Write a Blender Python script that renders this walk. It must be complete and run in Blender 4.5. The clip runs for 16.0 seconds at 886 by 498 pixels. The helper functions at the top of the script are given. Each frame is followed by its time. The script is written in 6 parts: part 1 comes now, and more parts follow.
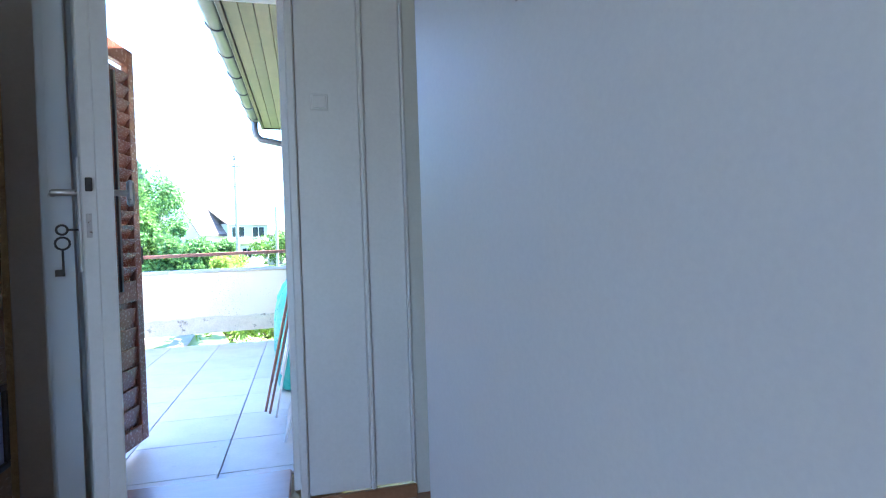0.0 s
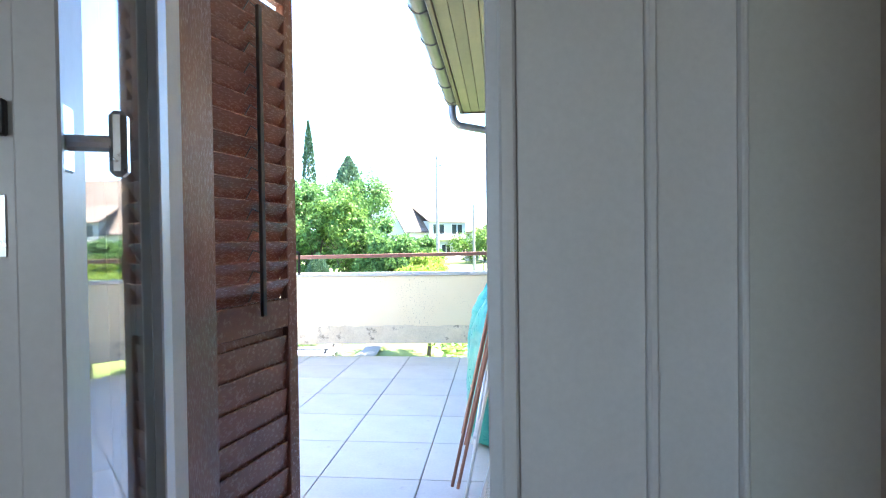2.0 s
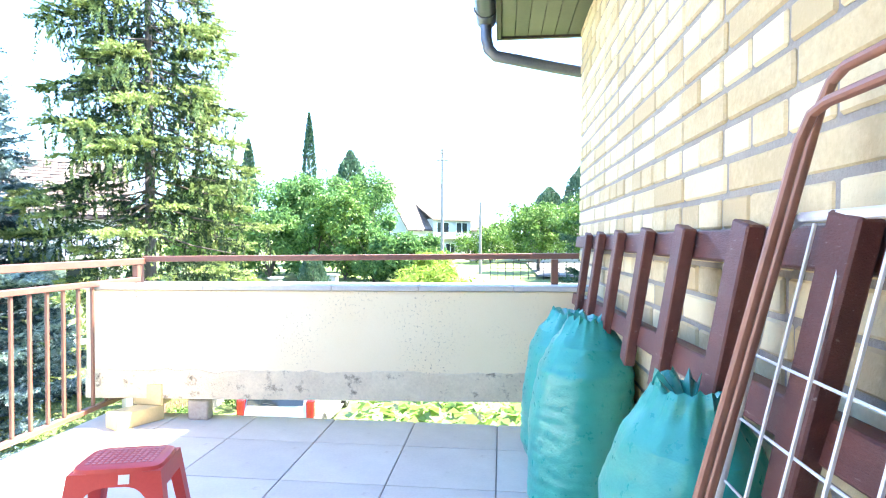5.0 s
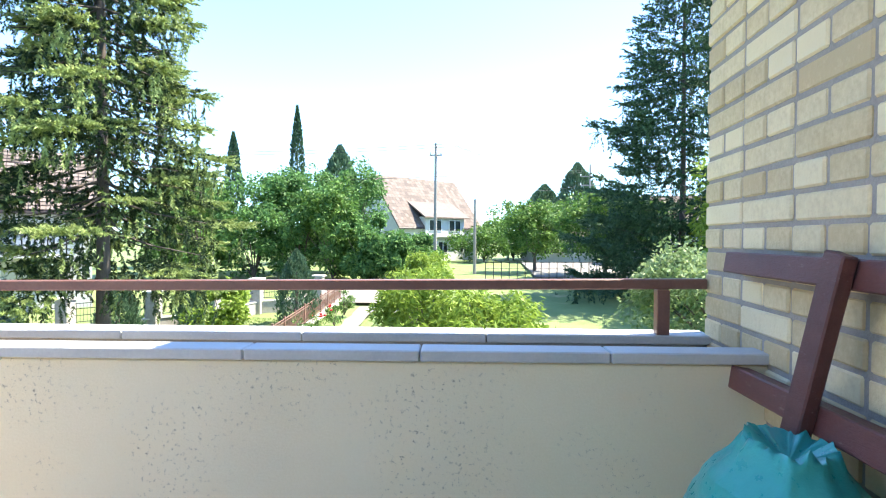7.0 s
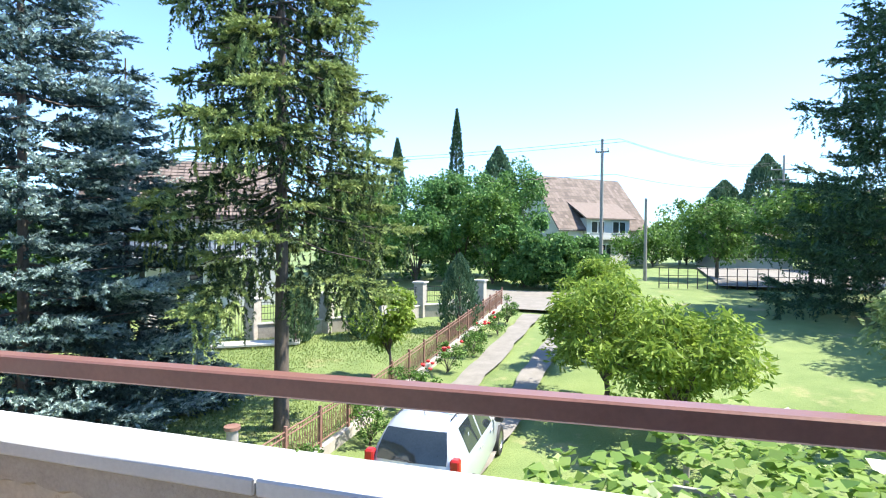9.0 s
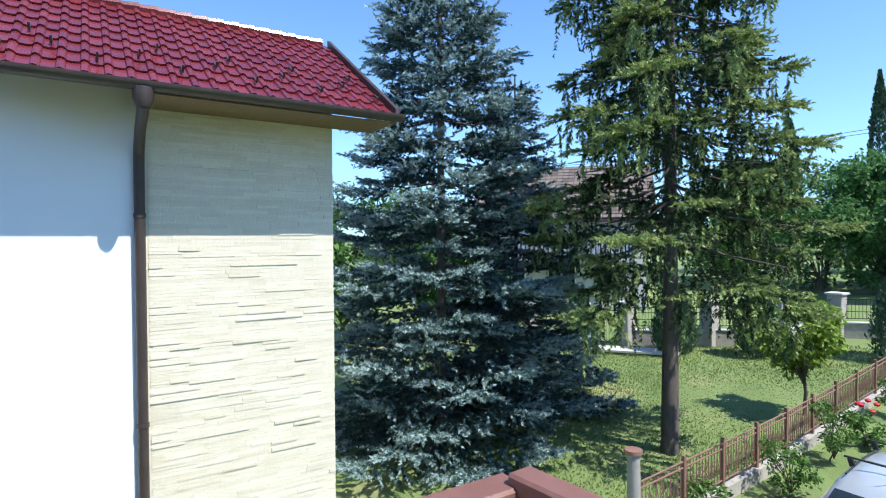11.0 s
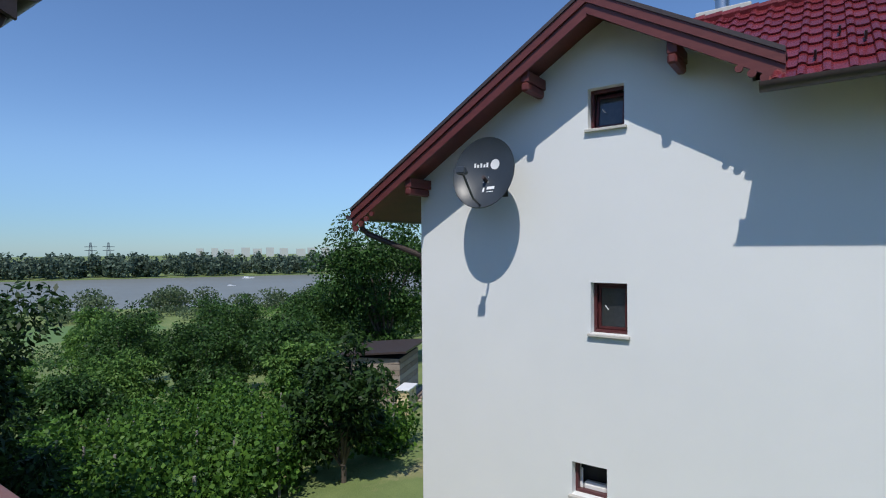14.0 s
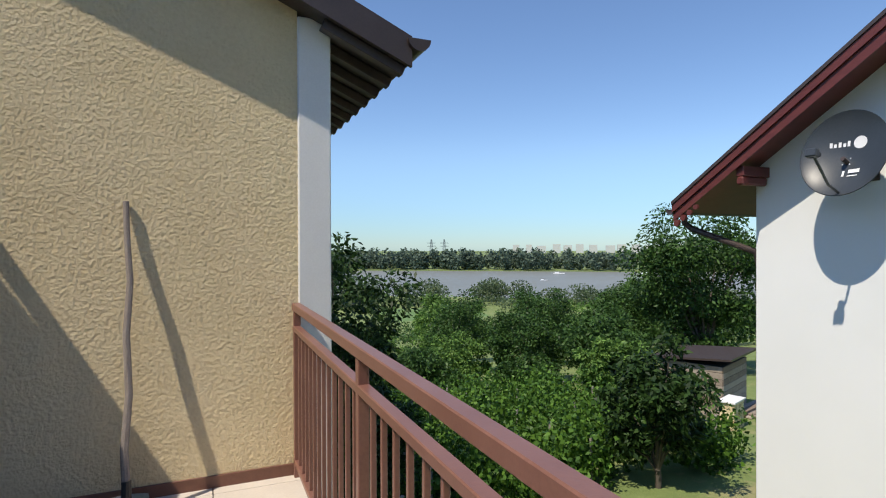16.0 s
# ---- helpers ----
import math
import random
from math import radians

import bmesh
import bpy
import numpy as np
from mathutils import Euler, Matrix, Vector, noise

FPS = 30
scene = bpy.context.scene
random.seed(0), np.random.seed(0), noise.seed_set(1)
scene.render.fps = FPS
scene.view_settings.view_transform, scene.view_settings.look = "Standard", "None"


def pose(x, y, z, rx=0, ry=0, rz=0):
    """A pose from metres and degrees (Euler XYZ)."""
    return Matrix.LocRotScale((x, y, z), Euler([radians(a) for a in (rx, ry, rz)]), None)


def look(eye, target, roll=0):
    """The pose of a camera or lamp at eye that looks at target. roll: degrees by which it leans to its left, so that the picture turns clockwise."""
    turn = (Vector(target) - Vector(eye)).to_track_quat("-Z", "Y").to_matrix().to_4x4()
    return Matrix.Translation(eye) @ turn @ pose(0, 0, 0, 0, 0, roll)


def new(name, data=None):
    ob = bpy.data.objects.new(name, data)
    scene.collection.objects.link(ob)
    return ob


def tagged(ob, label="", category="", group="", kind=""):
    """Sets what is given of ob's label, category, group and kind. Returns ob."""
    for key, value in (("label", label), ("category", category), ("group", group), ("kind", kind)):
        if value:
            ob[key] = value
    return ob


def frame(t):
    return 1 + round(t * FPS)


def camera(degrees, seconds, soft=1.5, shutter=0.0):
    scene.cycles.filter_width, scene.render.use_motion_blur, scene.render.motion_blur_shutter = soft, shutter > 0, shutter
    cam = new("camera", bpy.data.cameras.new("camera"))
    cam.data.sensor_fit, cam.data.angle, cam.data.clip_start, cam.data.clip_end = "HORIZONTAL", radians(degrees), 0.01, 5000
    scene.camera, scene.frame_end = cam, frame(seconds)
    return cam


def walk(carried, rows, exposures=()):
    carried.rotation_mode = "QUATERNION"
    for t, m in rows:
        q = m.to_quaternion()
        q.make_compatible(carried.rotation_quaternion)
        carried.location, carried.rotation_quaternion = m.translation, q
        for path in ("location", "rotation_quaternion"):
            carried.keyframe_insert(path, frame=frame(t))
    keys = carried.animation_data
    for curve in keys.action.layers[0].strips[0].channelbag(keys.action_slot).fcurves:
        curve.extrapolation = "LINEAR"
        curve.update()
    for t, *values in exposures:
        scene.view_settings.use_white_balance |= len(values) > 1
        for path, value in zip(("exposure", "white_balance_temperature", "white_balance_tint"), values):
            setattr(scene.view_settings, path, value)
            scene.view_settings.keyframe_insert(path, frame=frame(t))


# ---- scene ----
cam = camera(77.9, 16.0, soft=1.1)
# seconds, eye x y z, yaw, pitch, roll
ROWS = [
    (0.0, -0.254, -0.084, 1.165, -14.28, -1.13, 1.84),
    (0.5, -0.292, 0.181, 1.177, -7.71, -0.99, 1.45),
    (1.0, -0.298, 0.431, 1.193, -4.50, -0.97, 1.32),
    (1.5, -0.302, 0.800, 1.209, 0.41, -0.96, 1.22),
    (2.0, -0.306, 1.168, 1.212, 5.81, -0.87, 0.76),
    (2.5, -0.307, 1.496, 1.203, 7.19, -0.89, 0.67),
    (3.0, -0.357, 1.958, 1.182, 9.08, -0.84, 0.79),
    (3.5, -0.440, 2.296, 1.167, 11.17, -0.83, 0.63),
    (4.0, -0.551, 2.613, 1.175, 10.96, -0.90, 0.44),
    (4.5, -0.603, 2.904, 1.183, 8.07, -0.96, 0.15),
    (4.7, -0.643, 3.078, 1.178, 6.88, -0.92, 0.05),
    (6.8, -0.928, 4.947, 1.234, 4.78, -1.18, -0.41),
    (7.0, -0.990, 5.103, 1.244, 5.22, -1.19, -0.40),
    (7.5, -1.145, 5.444, 1.292, 5.75, -1.20, -0.60),
    (8.0, -1.301, 5.852, 1.327, 7.92, -1.24, -0.67),
    (8.2, -1.353, 5.975, 1.328, 10.05, -1.23, -0.65),
    (10.3, -2.558, 6.669, 1.315, 45.11, -1.00, 0.33),
    (10.5, -2.620, 6.695, 1.318, 49.17, -1.00, 0.44),
    (11.0, -2.774, 6.669, 1.344, 57.39, -0.97, 0.39),
    (11.5, -2.891, 6.576, 1.346, 68.11, -0.82, 0.59),
    (12.0, -3.033, 6.473, 1.384, 80.58, -0.84, 0.47),
    (12.5, -3.069, 6.351, 1.432, 91.52, -1.02, 0.70),
    (13.0, -3.123, 6.232, 1.432, 103.63, -0.67, 0.64),
    (13.5, -3.064, 6.122, 1.412, 114.09, -0.32, 0.57),
    (14.0, -3.026, 6.129, 1.409, 125.17, -0.16, 0.41),
    (14.5, -3.013, 6.165, 1.404, 134.04, -0.08, 0.17),
    (15.0, -2.960, 6.177, 1.397, 141.59, -0.02, 0.20),
    (15.5, -2.901, 6.185, 1.397, 149.59, -0.09, 0.16),
    (16.0, -2.810, 6.213, 1.386, 156.69, -0.34, 0.17),
]
EXPOSURES = [(0.0, 4.05, 6000, 10), (0.5, 4.25, 6100, 10), (1.0, 4.2, 6400, 10), (1.5, 4.0, 7000, 10), (2.0, 3.75, 7100, 10), (2.5, 3.75, 7100, 10), (3.5, 3.8, 6900, 10), (4.7, 3.6, 6900, 10),
             (6.8, 2.36, 7000, 8), (8.2, 1.94, 7000, 8), (10.3, 1.22, 6100, 8), (11.0, 0.92, 6100, 8), (12.0, 0.65, 6200, 9),
             (13.0, 0.35, 6300, 10), (14.0, -0.15, 6400, 10), (15.0, -0.08, 6700, 10), (16.0, 0.28, 7200, 10)]
walk(cam, [(t, pose(x, y, z, 90 + pitch, roll, yaw)) for t, x, y, z, yaw, pitch, roll in ROWS], EXPOSURES)

# ---- world and sun ----
SUN = Vector((1.0, 0.36, 1.62)).normalized()
world = bpy.data.worlds.new("sky")
scene.world = world
world.use_nodes = True
wn = world.node_tree
sky = wn.nodes.new("ShaderNodeTexSky")
sky.sky_type, sky.sun_disc = "NISHITA", False
sky.sun_elevation = math.asin(SUN.z)
sky.sun_rotation = math.atan2(SUN.x, SUN.y)
sky.air_density, sky.dust_density, sky.ozone_density = 1.0, 0.08, 2.2
tint = wn.nodes.new("ShaderNodeMix")
tint.data_type, tint.blend_type = "RGBA", "MULTIPLY"
tint.inputs[0].default_value = 1.0
tint.inputs[7].default_value = (0.70, 0.84, 1.04, 1)
wn.links.new(sky.outputs[0], tint.inputs[6])
low = wn.nodes.new("ShaderNodeMix")
low.data_type, low.blend_type = "RGBA", "MULTIPLY"
low.inputs[7].default_value = (0.54, 0.68, 0.83, 1)
height = wn.nodes.new("ShaderNodeSeparateXYZ")
wn.links.new(wn.nodes.new("ShaderNodeTexCoord").outputs["Generated"], height.inputs[0])
fade = wn.nodes.new("ShaderNodeMapRange")
fade.interpolation_type = "SMOOTHSTEP"
fade.inputs["From Min"].default_value, fade.inputs["From Max"].default_value = 0.0, 0.18
fade.inputs["To Min"].default_value, fade.inputs["To Max"].default_value = 1.0, 0.0
wn.links.new(height.outputs[2], fade.inputs[0])
wn.links.new(fade.outputs[0], low.inputs[0])
wn.links.new(tint.outputs[2], low.inputs[6])
wn.links.new(low.outputs[2], wn.nodes["Background"].inputs[0])
wn.nodes["Background"].inputs[1].default_value = 0.14
sun = new("sun", bpy.data.lights.new("sun", "SUN"))
sun.data.energy, sun.data.angle, sun.data.color = 3.8, radians(0.5), (1.0, 0.95, 0.87)
sun.matrix_world = look((0, 0, 60), Vector((0, 0, 60)) - SUN)

lamp = new("window_light", bpy.data.lights.new("window_light", "AREA"))
lamp.data.shape, lamp.data.size, lamp.data.size_y, lamp.data.energy, lamp.data.color = "RECTANGLE", 1.85, 1.45, 4.2, (0.76, 0.88, 1.0)
lamp.matrix_world = look((-1.95, -4.52, 1.55), (-1.75, 0.0, 1.5))


# ---- materials ----
def node(nt, kind, **sockets):
    n = nt.nodes.new(kind)
    for k, v in sockets.items():
        n.inputs[k].default_value = v
    return n


def mat(name, low, high, rough=0.7, scale=3.0, fine=60.0, bump=0.15, metal=0.0, rnd=0.0, stretch=(1, 1, 1), rvar=0.1, island=0.0, spec=0.5,
        stain=None, stain_scale=1.5, stain_at=0.6, relief=0.01, patch=0.0):
    """Two-scale procedural surface: colour between low and high, grain and relief, optional stains."""
    m = bpy.data.materials.new(name)
    m.use_nodes = True
    nt = m.node_tree
    bs = nt.nodes["Principled BSDF"]
    tc = nt.nodes.new("ShaderNodeTexCoord")
    mp = nt.nodes.new("ShaderNodeMapping")
    mp.inputs["Scale"].default_value = stretch
    nt.links.new(tc.outputs["Object"], mp.inputs[0])
    n1 = node(nt, "ShaderNodeTexNoise", Scale=scale, Detail=6.0, Roughness=0.6)
    n2 = node(nt, "ShaderNodeTexNoise", Scale=fine, Detail=4.0, Roughness=0.65)
    nt.links.new(mp.outputs[0], n1.inputs["Vector"])
    nt.links.new(mp.outputs[0], n2.inputs["Vector"])
    add = nt.nodes.new("ShaderNodeMath")
    add.operation = "MULTIPLY_ADD"
    add.inputs[1].default_value = 0.45
    nt.links.new(n2.outputs[0], add.inputs[0])
    half = nt.nodes.new("ShaderNodeMath")
    half.operation = "MULTIPLY"
    half.inputs[1].default_value = 0.55
    nt.links.new(n1.outputs[0], half.inputs[0])
    nt.links.new(half.outputs[0], add.inputs[2])
    fac = add.outputs[0]
    if rnd or island:
        src = nt.nodes.new("ShaderNodeNewGeometry").outputs["Random Per Island"] if island else nt.nodes.new("ShaderNodeObjectInfo").outputs["Random"]
        r = nt.nodes.new("ShaderNodeMath")
        r.operation = "MULTIPLY_ADD"
        r.inputs[1].default_value = rnd or island
        sub = nt.nodes.new("ShaderNodeMath")
        sub.operation = "SUBTRACT"
        sub.inputs[1].default_value = 0.5
        nt.links.new(src, sub.inputs[0])
        nt.links.new(sub.outputs[0], r.inputs[0])
        nt.links.new(fac, r.inputs[2])
        fac = r.outputs[0]
    ramp = nt.nodes.new("ShaderNodeValToRGB")
    ramp.color_ramp.elements[0].position, ramp.color_ramp.elements[1].position = 0.3, 0.7
    ramp.color_ramp.elements[0].color, ramp.color_ramp.elements[1].color = (*low, 1), (*high, 1)
    nt.links.new(fac, ramp.inputs[0])
    col = ramp.outputs[0]
    if stain:
        n3 = node(nt, "ShaderNodeTexNoise", Scale=stain_scale, Detail=8.0, Roughness=0.7)
        nt.links.new(mp.outputs[0], n3.inputs["Vector"])
        sr = nt.nodes.new("ShaderNodeValToRGB")
        sr.color_ramp.elements[0].position, sr.color_ramp.elements[1].position = stain_at, min(stain_at + 0.12, 1)
        nt.links.new(n3.outputs[0], sr.inputs[0])
        mx = nt.nodes.new("ShaderNodeMix")
        mx.data_type = "RGBA"
        amount = sr.outputs[0]
        if patch:
            n4 = node(nt, "ShaderNodeTexNoise", Scale=patch, Detail=3.0)
            nt.links.new(mp.outputs[0], n4.inputs["Vector"])
            where = nt.nodes.new("ShaderNodeMapRange")
            where.inputs["From Min"].default_value, where.inputs["From Max"].default_value = 0.48, 0.62
            nt.links.new(n4.outputs[0], where.inputs[0])
            both = nt.nodes.new("ShaderNodeMath")
            both.operation = "MULTIPLY"
            nt.links.new(amount, both.inputs[0])
            nt.links.new(where.outputs[0], both.inputs[1])
            amount = both.outputs[0]
        nt.links.new(amount, mx.inputs[0])
        nt.links.new(col, mx.inputs[6])
        mx.inputs[7].default_value = (*stain, 1)
        col = mx.outputs[2]
    nt.links.new(col, bs.inputs["Base Color"])
    rr = nt.nodes.new("ShaderNodeMapRange")
    rr.inputs["To Min"].default_value, rr.inputs["To Max"].default_value = max(rough - rvar, 0.02), min(rough + rvar, 1)
    nt.links.new(n2.outputs[0], rr.inputs[0])
    nt.links.new(rr.outputs[0], bs.inputs["Roughness"])
    bs.inputs["Metallic"].default_value = metal
    bs.inputs["Specular IOR Level"].default_value = spec
    if bump:
        b = node(nt, "ShaderNodeBump", Strength=bump, Distance=relief)
        nt.links.new(fac if not (rnd or island) else add.outputs[0], b.inputs["Height"])
        nt.links.new(b.outputs[0], bs.inputs["Normal"])
    return m


def leaf_mat(name, low, high, glow=0.35, rough=0.5):
    """Foliage: each leaf its own tone, light passes through."""
    m = bpy.data.materials.new(name)
    m.use_nodes = True
    nt = m.node_tree
    bs = nt.nodes["Principled BSDF"]
    geo = nt.nodes.new("ShaderNodeNewGeometry")
    ramp = nt.nodes.new("ShaderNodeValToRGB")
    ramp.color_ramp.elements[0].color, ramp.color_ramp.elements[1].color = (*low, 1), (*high, 1)
    nt.links.new(geo.outputs["Random Per Island"], ramp.inputs[0])
    nt.links.new(ramp.outputs[0], bs.inputs["Base Color"])
    bs.inputs["Roughness"].default_value = rough
    bs.inputs["Specular IOR Level"].default_value = 0.22
    tr = nt.nodes.new("ShaderNodeBsdfTranslucent")
    nt.links.new(ramp.outputs[0], tr.inputs[0])
    mix = nt.nodes.new("ShaderNodeMixShader")
    mix.inputs[0].default_value = glow
    nt.links.new(bs.outputs[0], mix.inputs[1])
    nt.links.new(tr.outputs[0], mix.inputs[2])
    nt.links.new(mix.outputs[0], nt.nodes["Material Output"].inputs[0])
    return m


def glass_mat(name, tint=(0.9, 0.95, 0.95), rough=0.02):
    m = bpy.data.materials.new(name)
    m.use_nodes = True
    bs = m.node_tree.nodes["Principled BSDF"]
    bs.inputs["Base Color"].default_value = (*tint, 1)
    bs.inputs["Roughness"].default_value = rough
    bs.inputs["Transmission Weight"].default_value = 1.0
    bs.inputs["IOR"].default_value = 1.45
    return m


M_TILE = mat("balcony_tile", (0.52, 0.465, 0.41), (0.66, 0.60, 0.53), 0.5, 5, 70, 0.1, rnd=0.25, stain=(0.38, 0.29, 0.23), stain_scale=4, stain_at=0.60)
M_GROUT = mat("grout", (0.22, 0.20, 0.18), (0.32, 0.29, 0.26), 0.9, 8, 90)
M_RENDER = mat("parapet_render", (0.78, 0.67, 0.46), (0.86, 0.76, 0.56), 0.9, 1.6, 120, 0.25, stain=(0.20, 0.17, 0.13), stain_scale=60, stain_at=0.56, patch=2.2)
M_CONC = mat("weathered_concrete", (0.30, 0.27, 0.24), (0.50, 0.46, 0.41), 0.9, 4, 60, 0.5, stain=(0.16, 0.14, 0.12), stain_scale=6, stain_at=0.58)
M_WEATHER = mat("mouldy_plaster", (0.58, 0.50, 0.37), (0.82, 0.73, 0.56), 0.95, 5, 70, 0.9, stain=(0.15, 0.12, 0.09), stain_scale=8, stain_at=0.56, relief=0.02)
M_SOIL = mat("dry_soil", (0.20, 0.17, 0.14), (0.34, 0.30, 0.25), 0.95, 6, 60, 0.8)
M_COPING = mat("coping_stone", (0.44, 0.44, 0.43), (0.58, 0.575, 0.555), 0.6, 4, 90, 0.1, rnd=0.2, stain=(0.40, 0.38, 0.35), stain_scale=3, stain_at=0.66)
M_STUCCO = mat("yellow_stucco", (0.72, 0.57, 0.33), (0.88, 0.73, 0.47), 0.95, 1.5, 46, 1.0, relief=0.07)
M_PILASTER = mat("white_pilaster", (0.68, 0.68, 0.67), (0.78, 0.78, 0.77), 0.9, 2, 80, 0.25)
M_BRICK = mat("yellow_brick", (0.56, 0.44, 0.25), (0.80, 0.68, 0.43), 0.85, 9, 60, 0.7, rnd=0.55, stain=(0.40, 0.31, 0.20), stain_scale=7, stain_at=0.66)
M_BRICK2 = mat("yellow_brick_far", (0.56, 0.44, 0.25), (0.80, 0.68, 0.43), 0.85, 9, 60, 0.7, island=0.55)
M_MORTAR = mat("mortar", (0.27, 0.245, 0.215), (0.42, 0.385, 0.34), 0.95, 12, 120, 0.8)
M_RAIL = mat("brown_rail_paint", (0.17, 0.075, 0.055), (0.25, 0.12, 0.09), 0.38, 5, 90, 0.08, stain=(0.42, 0.36, 0.33), stain_scale=40, stain_at=0.72)
M_WHITEWALL = mat("neighbour_plaster", (0.78, 0.80, 0.80), (0.86, 0.87, 0.87), 0.9, 0.6, 150, 0.15)
M_STONE = mat("split_stone", (0.64, 0.57, 0.43), (0.76, 0.70, 0.56), 0.85, 3, 45, 0.9, island=0.28)
M_ROOF = mat("red_roof_tile", (0.12, 0.016, 0.022), (0.20, 0.030, 0.036), 0.26, 4, 60, 0.1, rnd=0.3)
M_ROOF2 = mat("red_roof_tile_joined", (0.12, 0.016, 0.022), (0.20, 0.030, 0.036), 0.26, 4, 60, 0.1, island=0.3)
M_ROOFCLAY = mat("clay_roof", (0.13, 0.10, 0.08), (0.22, 0.17, 0.14), 0.85, 3, 25, 0.4, island=0.5)
M_REDWOOD = mat("red_stained_wood", (0.10, 0.020, 0.018), (0.16, 0.038, 0.032), 0.45, 3, 40, 0.2, stretch=(1, 1, 6))
M_WINFRAME = mat("dark_red_window_frame", (0.06, 0.014, 0.016), (0.10, 0.026, 0.028), 0.35, 3, 40, 0.05)
M_DARKMETAL = mat("dark_brown_metal", (0.045, 0.032, 0.03), (0.075, 0.055, 0.05), 0.4, 4, 60, 0.05)
M_GUTTER = mat("grey_gutter_metal", (0.10, 0.11, 0.13), (0.17, 0.18, 0.20), 0.35, 4, 60, 0.05, metal=0.5)
M_SOFFIT = mat("green_soffit_boards", (0.10, 0.11, 0.075), (0.17, 0.175, 0.12), 0.6, 3, 40, 0.2, rnd=0.3)
M_SHUTTER = mat("dark_shutter_paint", (0.13, 0.045, 0.032), (0.23, 0.085, 0.06), 0.26, 4, 50, 0.15, stretch=(1, 6, 1), rnd=0.2)
M_WHITEPAINT = mat("white_gloss_paint", (0.70, 0.70, 0.70), (0.80, 0.80, 0.80), 0.35, 2, 60, 0.06, stain=(0.52, 0.49, 0.45), stain_scale=9, stain_at=0.72)
M_DOORWHITE = mat("interior_door_paint", (0.74, 0.76, 0.80), (0.82, 0.84, 0.87), 0.4, 1.2, 90, 0.03)
M_PINKWALL = mat("interior_wall", (0.52, 0.43, 0.38), (0.60, 0.50, 0.45), 0.9, 1.2, 150, 0.1)
M_CEIL = mat("ceiling_paint", (0.74, 0.73, 0.70), (0.82, 0.81, 0.78), 0.9, 2, 80, 0.05)
M_PARQUET = mat("wood_floor", (0.26, 0.12, 0.06), (0.38, 0.19, 0.10), 0.35, 3, 40, 0.1, stretch=(1, 6, 1))
M_WARDROBE = mat("wardrobe_wood", (0.20, 0.11, 0.065), (0.32, 0.19, 0.11), 0.25, 2.5, 30, 0.1, stretch=(3, 1, 9))
M_CURTAIN = leaf_mat("lace_curtain", (0.74, 0.77, 0.80), (0.84, 0.86, 0.88), 0.55, 0.9)
M_STEEL = mat("worn_steel", (0.45, 0.45, 0.46), (0.62, 0.62, 0.63), 0.3, 8, 90, 0.05, metal=1.0)
M_IRON = mat("old_iron", (0.04, 0.04, 0.045), (0.09, 0.085, 0.085), 0.5, 8, 90, 0.2, metal=0.8)
M_REDPLASTIC = mat("red_plastic", (0.50, 0.045, 0.04), (0.58, 0.065, 0.055), 0.4, 3, 90, 0.05)
M_BAG = mat("teal_plastic_bag", (0.018, 0.30, 0.255), (0.04, 0.41, 0.35), 0.3, 6, 30, 0.6, spec=0.6)
M_BENCHWOOD = mat("brown_painted_wood", (0.10, 0.032, 0.026), (0.17, 0.06, 0.05), 0.5, 5, 60, 0.5, stretch=(6, 1, 6), rnd=0.25, stain=(0.42, 0.36, 0.33), stain_scale=16, stain_at=0.63)
M_RACKBROWN = mat("brown_tube_paint", (0.30, 0.13, 0.09), (0.40, 0.19, 0.13), 0.4, 6, 80, 0.08)
M_RACKWHITE = mat("white_coated_wire", (0.74, 0.75, 0.76), (0.84, 0.85, 0.86), 0.35, 6, 80, 0.05)
M_STICK = mat("weathered_stick", (0.20, 0.16, 0.14), (0.36, 0.31, 0.27), 0.9, 6, 50, 0.8, stretch=(8, 8, 1))
M_BLOCK = mat("yellow_block", (0.60, 0.47, 0.24), (0.72, 0.58, 0.33), 0.9, 5, 60, 0.5)
M_GRASS = mat("lawn", (0.095, 0.155, 0.04), (0.24, 0.295, 0.10), 0.95, 0.6, 24, 1.0, stain=(0.30, 0.28, 0.13), stain_scale=0.5, stain_at=0.56, relief=0.05)
M_BARK = mat("bark", (0.06, 0.05, 0.042), (0.15, 0.12, 0.10), 0.95, 5, 30, 1.0, stretch=(4, 4, 1))
M_DRIVE = mat("drive_concrete", (0.17, 0.155, 0.13), (0.29, 0.265, 0.23), 0.9, 2, 30, 0.4, stain=(0.20, 0.19, 0.16), stain_scale=1.5, stain_at=0.6)
M_FENCE = mat("rusty_fence_paint", (0.20, 0.10, 0.075), (0.30, 0.17, 0.13), 0.6, 6, 70, 0.1)
M_PILLAR = mat("fence_stone", (0.30, 0.28, 0.25), (0.52, 0.48, 0.43), 0.9, 7, 30, 0.8)
M_PILLARCAP = mat("pillar_cap", (0.50, 0.48, 0.44), (0.62, 0.60, 0.56), 0.9, 5, 40, 0.3)
M_FARWALL = mat("far_house_plaster", (0.50, 0.50, 0.48), (0.60, 0.60, 0.58), 0.9, 1, 20, 0.1)
M_CARPAINT = mat("silver_car_paint", (0.52, 0.56, 0.60), (0.58, 0.62, 0.66), 0.25, 2, 300, 0.01, metal=0.35, rvar=0.03)
M_CARGLASS = mat("car_glass", (0.015, 0.022, 0.026), (0.03, 0.04, 0.045), 0.04, 2, 30, 0.0, rvar=0.02, spec=0.8)
